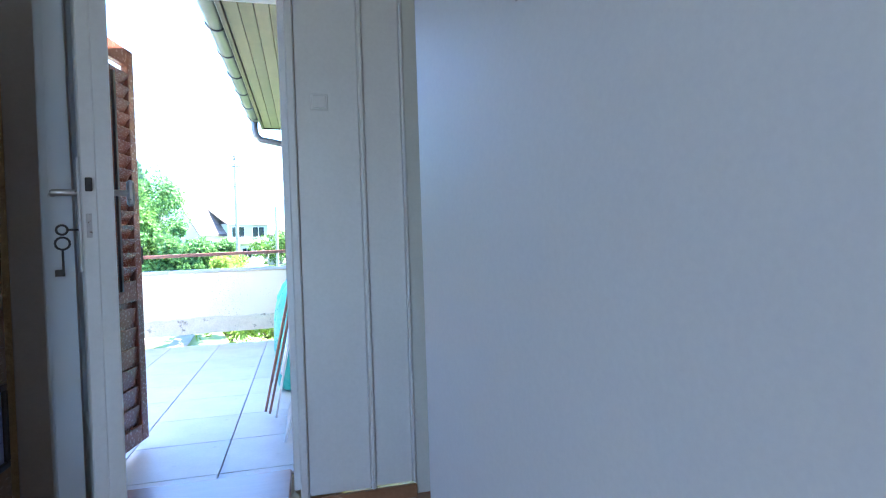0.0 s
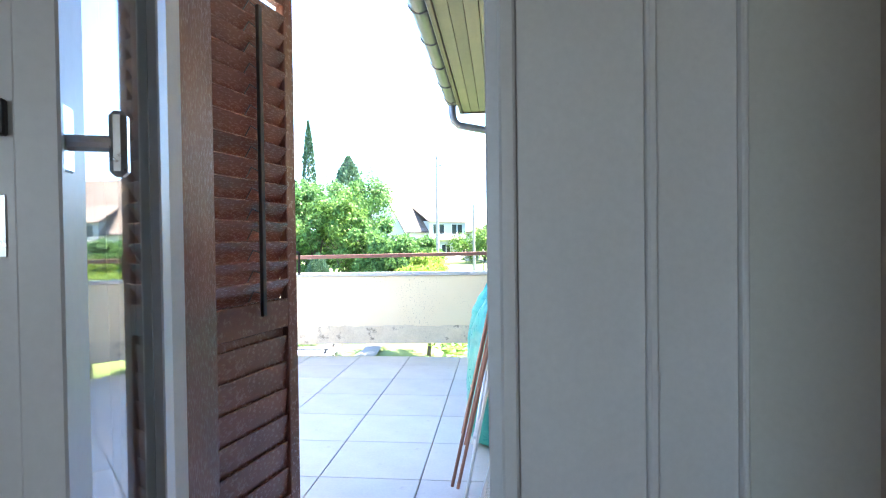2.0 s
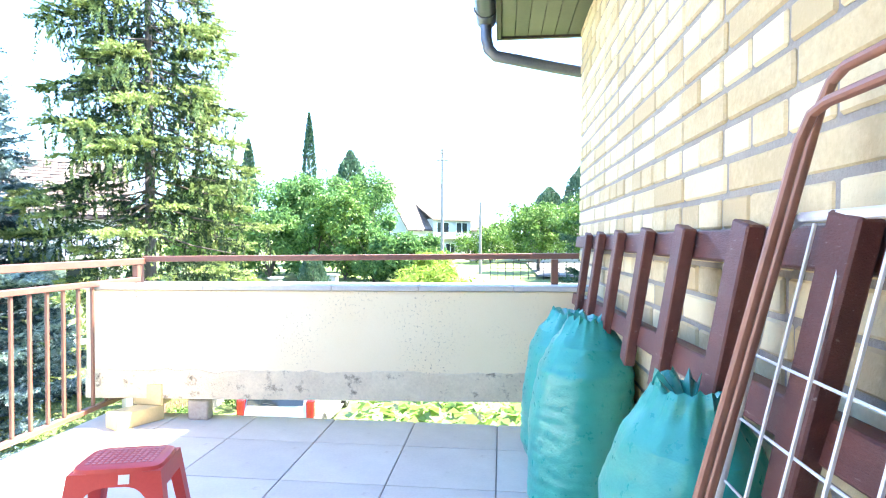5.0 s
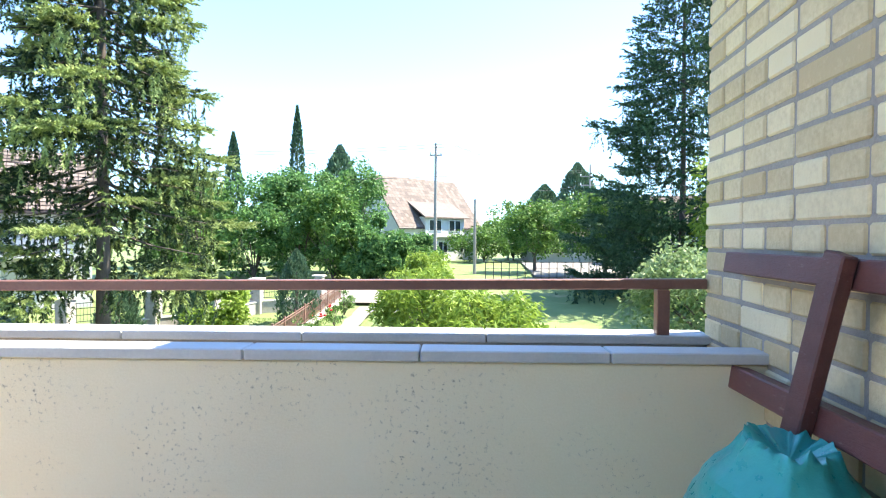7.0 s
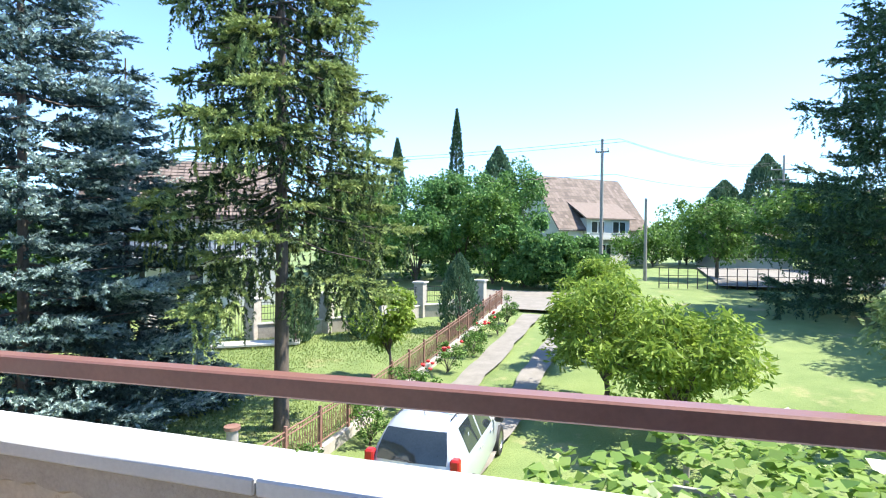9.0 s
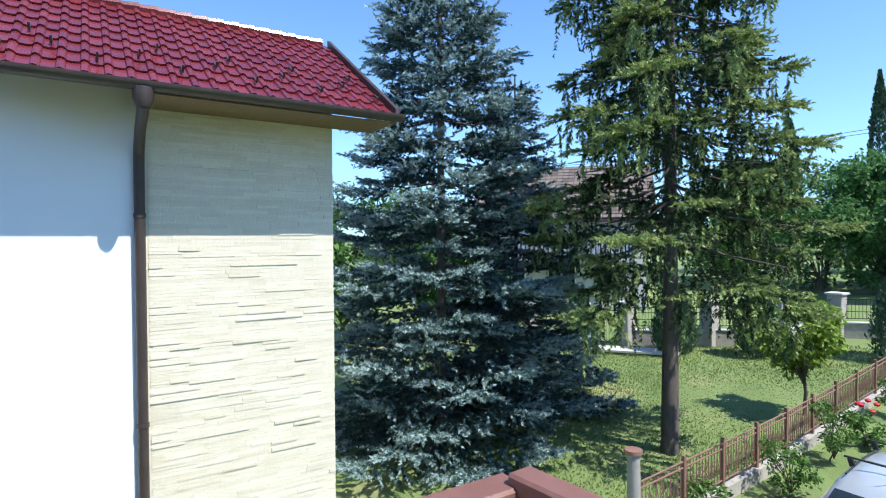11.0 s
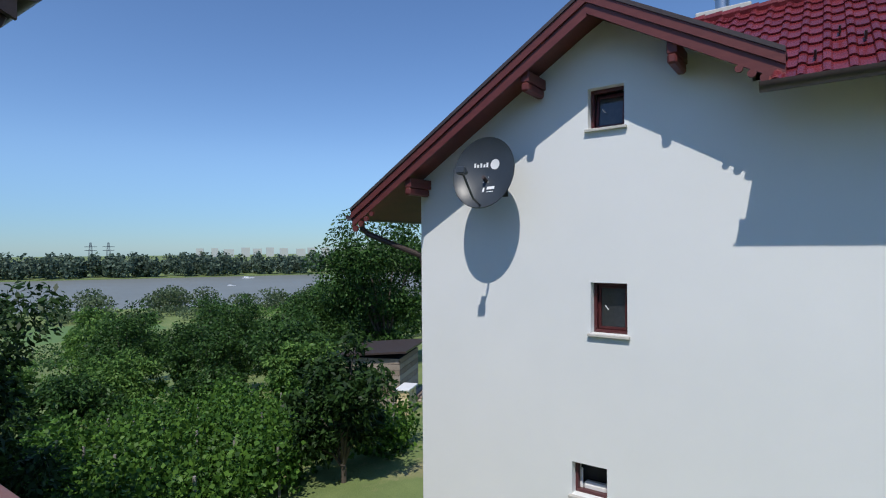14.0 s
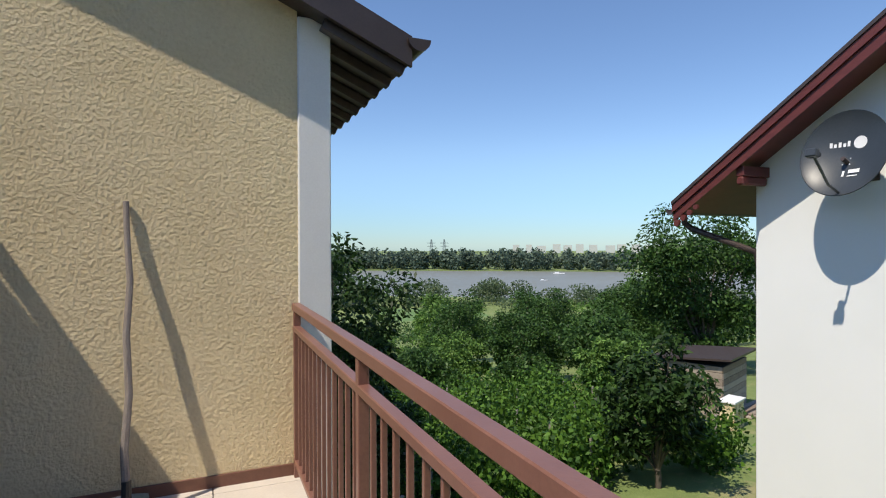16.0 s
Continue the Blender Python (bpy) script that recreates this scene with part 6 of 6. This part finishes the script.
broadleaf("garden_tree", "tall dark rounded tree behind the conifer", gz(23.5, 49.0), 20.0, 5.2, 16000, 0.38, L_DARKCON, 59, 60, 6.0, 0.3, 0.26)
conifer("dark_conifer", "tall dark green fir tree", gz(9.4, 36.5), 23.0, 1.2, 6.4, 30, 9, 60, 0.8, 0.30, 0.24, L_DARKCON, 60, 0.95, 0.06, 0.28, 0.3, needles=26, needle=0.19)
for k, (x, y, h, r) in enumerate(((-20.4, 57, 15.4, 0.95), (-24.4, 52, 12.0, 1.0), (-23.0, 60, 9.5, 0.6))):
    spindle("tall_cypress", "tall slim dark cypress", gz(x + 0.4, y), h, r, 5000, 0.34, L_DARKCON, 70 + k, "tall cypresses", "tree")
spindle("far_pine", "bluish rounded pine behind the hedge", gz(-16.6, 60), 12.0, 2.6, 9000, 0.45, L_CYP, 75, "", "tree")
spindle("far_pine", "rounded dark pine on the hill", gz(9.0, 72), 11.6, 3.2, 8000, 0.5, L_CYP, 76, "far pines", "tree")
spindle("far_pine", "rounded dark pine on the hill", gz(5.5, 76), 9.4, 3.4, 8000, 0.5, L_CYP, 77, "far pines", "tree")
# thick hedge trees across the road
for k, (x, y, h, r) in enumerate(((-21, 41, 6.5, 3.2), (-17.6, 42, 7.4, 3.0), (-14.6, 43, 8.0, 3.0), (-12.0, 42, 7.0, 2.8), (-9.6, 41, 4.7, 2.3), (-7.6, 40.5, 3.2, 1.8), (-6.2, 41, 2.4, 1.5), (-16, 47, 9.0, 3.2), (-11.8, 48, 8.6, 3.0), (-25, 44, 7, 3.4), (-6.4, 47, 3.0, 1.6), (-28, 52, 9, 4))):
    broadleaf("hedge_tree", "dense dark green climbing-covered tree", gz(x, y), h, r, 9000, 0.30, L_HEDGE if k % 3 else L_TREE, 80 + k, 46, 0.2, 0.12, 0.30, group="hedge trees")
for k in range(7):
    broadleaf("far_bush", "leafy bush beyond the far lawn", gz(-2 + k * 3.4, 66 + (k * 5) % 9), 4.4 + (k * 7 % 4), 3.2, 4500, 0.36, L_TREE, 110 + k, 30, 0.3, 0.1, 0.34, group="far bushes")

# far houses
def far_house(at, rz, w, d, h, rise, label, dormer=True):
    t = thing("far_house", label, "house", at, rz)
    part("wall", Geo().box(-w / 2, -d / 2, -1, w / 2, d / 2, h).prism([(-d / 2, h), (d / 2, h), (0, h + rise * 0.96)], "x", -w / 2, w / 2), M_FARWALL, t)
    for s in (-1, 1):
        g = Geo()
        nrow, ncol = 16, 30
        for r in range(nrow):
            for c in range(ncol):
                f0, f1 = r / nrow, (r + 1.08) / nrow
                y0, z0 = s * (d / 2 + 0.5) * (1 - f0), h - 0.30 + (rise + 0.30) * f0
                y1, z1 = s * (d / 2 + 0.5) * (1 - f1), h - 0.30 + (rise + 0.30) * f1
                xa = -w / 2 - 0.5 + (w + 1.0) * c / ncol
                xb = xa + (w + 1.0) / ncol - 0.03
                g.add([(xa, y0, z0 + 0.10), (xb, y0, z0 + 0.10), (xb, y1, z1 + 0.05), (xa, y1, z1 + 0.05)], [(0, 1, 2, 3)])
        part("roof_tiles", g.mesh("roof_tiles", M_ROOFCLAY, 0), None, t, kind="stuff")
        part("roof", Geo().prism([(s * (d / 2 + 0.5), h - 0.32), (0, h + rise - 0.02), (0, h + rise - 0.14), (s * (d / 2 + 0.5), h - 0.44)], "x", -w / 2 - 0.5, w / 2 + 0.5), M_DARKMETAL, t)
    def window(x, y, z, ww, hh, ax):
        if ax == "y":
            f = part("window", Geo().box(x - ww / 2, y - 0.06, z, x + ww / 2, y - 0.005, z + hh, 0.02), M_WHITE, t)
            for q in (-0.25, 0.25):
                part("pane", Geo().box(x + q * ww - ww * 0.21, y - 0.07, z + 0.08, x + q * ww + ww * 0.21, y - 0.061, z + hh - 0.08), M_WINGLASS, f)
        else:
            f = part("window", Geo().box(x - 0.06, y - ww / 2, z, x - 0.005, y + ww / 2, z + hh, 0.02), M_WHITE, t)
            part("pane", Geo().box(x - 0.07, y - ww * 0.42, z + 0.08, x - 0.061, y + ww * 0.42, z + hh - 0.08), M_WINGLASS, f)
    for x in (-w * 0.28, w * 0.02, w * 0.3):
        window(x, -d / 2, 0.9, 1.5, 1.3, "y")
    window(-w / 2, -0.9, 3.2, 0.9, 1.2, "x")
    window(-w / 2, 0.6, h + rise * 0.3, 0.7, 1.1, "x")
    if dormer:
        b = part("dormer", Geo().box(-w * 0.24, -d / 2 - 0.56, h - 1.3, w * 0.26, 0, h + 0.95), M_FARWALL, t)
        part("dormer_roof", Geo().prism([(-d / 2 - 1.0, h + 0.80), (0.2, h + rise * 0.75), (0.2, h + rise * 0.75 + 0.15), (-d / 2 - 1.0, h + 0.95)], "x", -w * 0.28, w * 0.30), M_ROOFCLAY, b)
        window(-w * 0.12, -d / 2 - 0.565, h - 0.65, 1.9, 1.3, "y")
        window(w * 0.13, -d / 2 - 0.565, h - 0.65, 1.9, 1.3, "y")
    return t


fh = far_house(gz(-10.3, 70.5), 49, 12.2, 9.0, 4.0, 5.6, "white far house with steep clay-tiled roof and dormer")
part("balcony_slab", Geo().box(5.0, -7.2, 2.5, 9.2, -3.2, 2.75, 0.02), M_FARWALL, fh)
for i in range(14):
    part("baluster", Geo().lathe([(0.06, 2.75), (0.09, 2.95), (0.05, 3.25), (0.08, 3.5)], 8, Matrix.Translation((5.15 + i * 0.3, -7.1, 0))), M_WHITE, fh)
part("balcony_rail", Geo().box(5.0, -7.22, 3.501, 9.2, -6.98, 3.62, 0.02), M_WHITE, fh)
for x in (5.3, 8.9):
    part("column", Geo().tube([(x, -7.0, -0.8), (x, -7.0, 2.5)], 0.16, 10), M_FARWALL, fh)
far_house(gz(6.5, 70.0), 12, 7.0, 6.5, 3.0, 3.4, "smaller far house with clay roof and balcony", False)
far_house(gz(17.0, 62.0), -8, 8.0, 7.0, 4.4, 2.6, "pale blue far house behind trees", False)
wh = far_house(gz(-27.0, 31.0), 40, 9.0, 8.0, 5.0, 3.0, "white house with dark balcony behind the spruce", False)
part("balcony_slab", Geo().box(-3.6, -5.2, 2.5, 3.6, -4.0, 2.65, 0.02), M_FARWALL, wh)
for i in range(30):
    part("balcony_bar", Geo().box(-3.55 + i * 0.24, -5.18, 2.65, -3.49 + i * 0.24, -5.14, 3.55), M_IRON, wh)
part("balcony_rail", Geo().box(-3.6, -5.2, 3.551, 3.6, -5.12, 3.61), M_IRON, wh)

# poles and wires
def pole(at, h, label, arms):
    t = thing("utility_pole", label, "utility pole", at)
    part("shaft", Geo().tube([(0, 0, -0.3), (0, 0, h)], 0.14, 10, 0.09), M_WOODPOLE, t)
    for z, w in arms:
        part("cross_arm", Geo().box(-w, -0.05, z, w, 0.05, z + 0.1, 0.01), M_WOODPOLE, t)
        for x in (-w + 0.06, 0.0, w - 0.06):
            part("insulator", Geo().lathe([(0.05, 0), (0.07, 0.05), (0.05, 0.12), (0.06, 0.2), (0.0, 0.26)], 8, Matrix.Translation((x, 0, z + 0.1))), M_WHITE, t)
    return t


pole(gz(-5.1, 44.0), 9.6, "grey concrete utility pole with cross arm", ((8.7, 0.45),))
pole(gz(-2.4, 47.5), 5.8, "short grey utility pole", ())
pole(gz(9.8, 68.0), 11.0, "far double utility pole", ((9.6, 1.1), (8.6, 1.1)))
wires = thing("overhead_wires", "thin black overhead wires between the poles", "wire")
for za, zb, x in ((7.9, 9.0, 0.0), (7.7, 8.8, 0.35), (5.6, 7.4, -0.3)):
    part("wire", Geo().tube([Vector((-4.0 + x, 44, za)).lerp(Vector((9.8 + x, 68, zb)), k / 10) - Vector((0, 0, 0.9 * math.sin(math.pi * k / 10))) for k in range(11)], 0.014, 4), M_RUBBER, wires)
    part("wire", Geo().tube([Vector((-4.0 + x, 44, za)).lerp(Vector((-40 + x, 40, zb - 1)), k / 10) - Vector((0, 0, 0.8 * math.sin(math.pi * k / 10))) for k in range(11)], 0.014, 4), M_RUBBER, wires)
# thin fence by the far lawn
ff = thing("garden_fence", "dark thin iron garden fence by the far road", "fence")
for i in range(22):
    x = -1.5 + i * 0.55
    part("post", Geo().tube([gz(x, 43.2 + i * 0.05), gz(x, 43.2 + i * 0.05, 1.3)], 0.03, 5), M_IRON, ff)
for h in (0.3, 0.8, 1.25):
    part("rail", Geo().beam(gz(-1.5, 43.2, h), gz(10.05, 44.25, h), 0.03, 0.03), M_IRON, ff)

# ---- back garden and river view ----
for k, (x, y, h, r) in enumerate(((-24, 12.5, 6.5, 3.2), (-28, 17, 7.5, 3.6), (-33, 11, 8, 4), (-24, 21, 5.5, 2.8), (-36, 24, 8, 4))):
    broadleaf("garden_tree", "leafy tree behind the neighbouring house", gz(x, y), h, r, 9000, 0.28, L_BACK if k % 2 else L_TREE, 190 + k, 40, 0.5, 0.15, 0.3, group="trees behind the house")

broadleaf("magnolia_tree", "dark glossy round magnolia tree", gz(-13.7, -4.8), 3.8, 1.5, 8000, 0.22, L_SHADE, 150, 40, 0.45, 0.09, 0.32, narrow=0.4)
broadleaf("walnut_tree", "big leafy walnut tree behind the house", gz(-30.0, -17.5), 9.8, 4.6, 26000, 0.27, L_BACK, 151, 70, 1.2, 0.25, 0.25)
# House shade is put into the leaf colour of these two trees.
broadleaf("shaded_tree", "dense tree by the house, shade darkened into its leaf colour", gz(-5.3, -5.4), 6.3, 2.0, 18000, 0.15, L_SHADE, 152, 44, 0.6, 0.12, 0.3)
broadleaf("shaded_tree", "dense tree by the house, shade darkened into its leaf colour", gz(-4.6, -9.5), 6.6, 2.6, 18000, 0.16, L_SHADE, 153, 50, 0.8, 0.12, 0.3)
for k, (x, y, h, r) in enumerate(((-12.5, -20, 4.6, 2.6), (-16.5, -24, 5.2, 2.8), (-9.0, -22, 4.8, 2.6), (-20.5, -22, 4.8, 2.6), (-13.0, -30, 6.0, 3.2), (-20, -31, 5.6, 3), (-26, -30, 5.6, 3), (-8, -31, 6, 3), (-17.5, -17.5, 3.6, 2.0), (-32, -26, 6, 3.4), (-24, -42, 7, 4), (-36, -44, 7, 4), (-12, -44, 7.5, 4), (-48, -40, 8, 5), (-20.5, -14.6, 3.9, 2.1), (-23.0, -18.2, 4.6, 2.4), (-18.8, -12.6, 3.2, 1.7), (-26.5, -21.5, 5.2, 2.8))):
    broadleaf("orchard_tree", "dense green orchard tree", gz(x, y), h * (0.56 if x > -18 else 1.0), r * (0.78 if x > -18 else 0.92), 10000, 0.22 if y > -35 else 0.32, (L_BACK, L_TREE, L_BACK)[k % 3], 160 + k, 44, 0.4, 0.1, 0.3, group="orchard trees")
# vine rows
rng = np.random.default_rng(5)
vy = thing("vineyard_rows", "rows of leafy grapevines on wooden posts", "vine")
ps = []
for r in range(6):
    n = 9500
    u = rng.uniform(0, 1, n)
    x = -17.5 + u * 12.5
    y = -5.6 - r * 1.9 + 0.25 * np.sin(x * 1.1 + r) + rng.normal(0, 0.38, n)
    z = np.array([ground_z(a) for a in y]) + np.abs(rng.normal(0.75, 0.42, n)) + 0.25 * np.sin(x * 2 + r * 2)
    ps.append(np.stack((x, y, z), 1))
p = np.concatenate(ps)
p = p[(np.hypot(p[:, 0] + 13.7, p[:, 1] + 4.8) > 1.2)]
al, ac = leaf_axes(rng, rng.normal(size=p.shape) + np.array((0, 0, 0.2)), rng.uniform(0.10, 0.20, len(p)), rng.uniform(0.08, 0.17, len(p)))
part("leaves", cloud_mesh("leaves", p, al, ac, L_VINEYARD), None, vy, kind="stuff")
for r in range(6):
    for k in range(6):
        x, y = -16.8 + k * 2.3, -5.6 - r * 1.9
        part("post", Geo().tube([gz(x, y), gz(x + 0.03, y, 1.35)], 0.04, 6), M_WOODPOLE, vy)
gf = thing("wire_fence", "old wire garden fence with wooden posts", "fence")
for k in range(7):
    y = 1.0 - k * 1.7
    part("post", Geo().tube([gz(-5.3 - k * 0.35, y), gz(-5.3 - k * 0.35, y, 1.35)], 0.045, 6), M_WOODPOLE, gf)
g = Geo()
for h in (0.2, 0.45, 0.7, 0.95, 1.2):
    g.tube([gz(-5.3 - k * 0.35, 1.0 - k * 1.7, h) for k in range(7)], 0.006, 4)
part("wires", g, M_IRON, gf)
# shed with stacked boards
shed = thing("garden_shed", "small wooden garden shed with weathered boards", "shed", gz(-21.6, -10.3), 22)
part("body", Geo().box(-1.4, -1.2, 0, 1.4, 1.2, 2.2), M_RUBBER, shed)
for i in range(9):
    part("board", Geo().box(-1.42, 1.205, 0.05 + i * 0.24, 1.42, 1.235, 0.05 + i * 0.24 + 0.225, 0.005), M_PLANKS, shed)
    part("board", Geo().box(1.405, -1.2, 0.05 + i * 0.24, 1.435, 1.2, 0.05 + i * 0.24 + 0.225, 0.005), M_PLANKS, shed)
part("roof", Geo().prism([(-1.5, 2.25), (1.6, 2.5), (1.6, 2.58), (-1.5, 2.33)], "x", -1.7, 1.7), M_DARKMETAL, shed)
grill = thing("brick_grill", "small brick garden grill with white top", "grill", gz(-20.3, -7.9), 20)
for i in range(9):
    for k in range(4):
        part("brick", Geo().box(-0.5 + k * 0.25 + (i % 2) * 0.03, -0.25, i * 0.11, -0.5 + k * 0.25 + 0.235, 0.25, i * 0.11 + 0.10, 0.005), M_BRICK, grill)
part("top", Geo().box(-0.55, -0.3, 0.991, 0.55, 0.3, 1.06, 0.01), M_WHITE, grill)
pile = thing("plank_pile", "stack of old grey planks beside the shed", "planks", gz(-23.2, -8.9), 15)
for i in range(10):
    part("plank", Geo().box(-1.3 + 0.03 * (i % 3), -0.5 + 0.25 * (i % 4), 0.06 + (i // 4) * 0.08, 1.2 + 0.1 * (i % 3), -0.28 + 0.25 * (i % 4), 0.06 + (i // 4) * 0.08 + 0.06, 0.004), M_PLANKS, pile)
part("bearer", Geo().box(-1.0, -0.5, 0, -0.9, 0.5, 0.058).box(0.8, -0.5, 0, 0.9, 0.5, 0.058), M_PLANKS, pile)


def wood_belt(name, label, x0, x1, y0, y1, h, n, leaf, material, seed, clump, river=True):
    """Far trees that nobody could count."""
    rng = np.random.default_rng(seed)
    m = max(int((x1 - x0) * abs(y1 - y0) / (clump * clump * 1.2)), 20)
    cx, cy = rng.uniform(x0, x1, m), rng.uniform(y0, y1, m)
    ch = h * rng.uniform(0.6, 1.15, m)
    k = rng.integers(0, m, n)
    off = unit(rng.normal(size=(n, 3))) * (rng.uniform(0, 1, n) ** 0.4)[:, None]
    z0 = np.full(m, BANK_Z) if river else np.array([ground_z(y) for y in cy])
    p = np.stack((cx[k] + off[:, 0] * clump * 0.6, cy[k] + off[:, 1] * clump * 0.6, z0[k] + ch[k] * (0.52 + 0.5 * off[:, 2])), 1)
    if river:
        p = p @ np.array(RIVER.to_3x3()).T + np.array(RIVER.translation)
    ln = leaf * rng.uniform(0.6, 1.3, n)
    al, ac = leaf_axes(rng, rng.normal(size=p.shape), ln, ln * 0.8)
    ob = part(name, cloud_mesh(name, p, al, ac, material), None)
    return tagged(ob, label, "trees", kind="stuff")


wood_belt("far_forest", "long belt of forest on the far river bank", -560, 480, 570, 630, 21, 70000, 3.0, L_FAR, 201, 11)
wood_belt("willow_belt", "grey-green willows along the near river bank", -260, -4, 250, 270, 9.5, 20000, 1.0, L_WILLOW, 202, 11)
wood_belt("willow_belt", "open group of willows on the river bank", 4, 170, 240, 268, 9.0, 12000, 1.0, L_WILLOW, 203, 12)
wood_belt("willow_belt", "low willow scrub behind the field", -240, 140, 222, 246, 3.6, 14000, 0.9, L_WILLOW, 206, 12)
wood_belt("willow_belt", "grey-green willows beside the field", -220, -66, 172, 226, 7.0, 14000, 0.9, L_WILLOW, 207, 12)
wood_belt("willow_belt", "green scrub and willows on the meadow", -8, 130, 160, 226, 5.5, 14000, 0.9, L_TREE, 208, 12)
wood_belt("meadow_bushes", "dark bushes at the foot of the slope", -190, 60, -150, -62, 2.2, 30000, 0.55, L_BACK, 204, 6, False)
wood_belt("slope_woods", "woods on the slope behind the gardens", -110, -34, -75, -22, 4.2, 26000, 0.5, L_BACK, 205, 5, False)
for k, (u, v, k_) in enumerate(((20, 520, 0.55), (95, 500, 0.9), (5, 420, 0.3))):
    b = thing("river_boat", "small white boat on the river", "boat", tuple(RIVER @ Vector((u, v, -25.0))), 147 + (8 if k == 2 else 0), group="river boats")
    part("hull", Geo().prism([(-9 * k_, 0.1), (9 * k_, 0.1), (11 * k_, 1.3 * k_), (-9 * k_, 1.2 * k_)], "y", -2 * k_, 2 * k_), M_WHITE, b)
    part("cabin", Geo().box(-6 * k_, -1.5 * k_, 1.2 * k_, 1 * k_, 1.5 * k_, 3.0 * k_, 0.1), M_WHITE, b)
rng = random.Random(31)
for k in range(16):
    at = RIVER @ Vector((-60 + k * 42 + rng.uniform(-12, 12), 1900, BANK_Z))
    hb = thing("city_block", "pale distant apartment block on the horizon", "building", tuple(at), 147, group="city blocks")
    part("block", Geo().box(-8 - rng.random() * 10, -8, 0, 8 + rng.random() * 12, 8, 24 + rng.random() * 6), M_FARWALL, hb)
for u in (-135, -118):
    py_ = thing("power_pylon", "distant lattice power pylon", "pylon", tuple(RIVER @ Vector((u, 700, BANK_Z))))
    g = Geo()
    for sx in (-1, 1):
        for sy in (-1, 1):
            g.tube([(sx * 3, sy * 3, 0), (sx * 0.5, sy * 0.5, 34)], 0.25, 4)
    for z in (25, 29):
        g.box(-6, -0.3, z, 6, 0.3, z + 0.6)
    part("lattice", g, M_GUTTER, py_)

# ---- bricks and tiles, last ----
CH, SLN, HLN, J = 0.0895, 0.312, 0.147, 0.0145
rng = random.Random(12)
shapes = {}
def brick_mesh(ln):
    k = round(ln, 3)
    if k not in shapes:
        shapes[k] = Geo().box(0, -ln, 0.0, 0.035, 0, CH - J, 0.006).mesh("brick", M_BRICK, 0)
    return shapes[k]
rest = Geo()
made = 0
for c in range(-3, 40):
    z = 0.85 - 0.0 + (c - 8) * CH + 0.002
    if z + CH > 2.97:
        break
    ln = SLN if c % 2 else HLN
    y = 7.41
    while y > 2.83:
        l = ln
        b = min(l, y - 2.82)
        proud = rng.uniform(-0.003, 0.004)
        if b > 0.05:
            if y > 5.6 and -0.1 < z < 2.6 and made < 300:
                ob = part("brick", brick_mesh(b), None, brick_wall)
                ob.matrix_basis = pose(WALLX - proud - 0.012, y, z, rng.uniform(-0.3, 0.3), 0, rng.uniform(-0.25, 0.25))
                made += 1
            else:
                rest.box(WALLX - proud - 0.012, y - b, z, WALLX + 0.02, y, z + CH - J, 0.006)
        y -= l + J
part("bricks_rest", rest.mesh("bricks_rest", M_BRICK2, 0), None, brick_wall, kind="stuff")
PX, PY = 0.53, 0.505
for i in range(-1, 7):
    for j in range(0, 9):
        x1 = -0.715 - PX * i + PX
        x0, x1 = x1 - PX, x1
        y1 = 6.85 - 0.0 - (0.42 if j else 0) - PY * (j - 1 if j else 0)
        y0 = y1 - (PY if j else 0.42)
        x0c, x1c, y0c, y1c = max(x0, FX0), min(x1, FX1), max(y0, FY0), min(y1, FY1)
        if x1c - x0c < 0.03 or y1c - y0c < 0.03:
            continue
        me = Geo().box(0.003, 0.003, -0.011, x1c - x0c - 0.003, y1c - y0c - 0.003, 0.0, 0.002).mesh("tile", M_TILE, 0)
        part("tile", me, None, balcony).location = (x0c, y0c, 0)
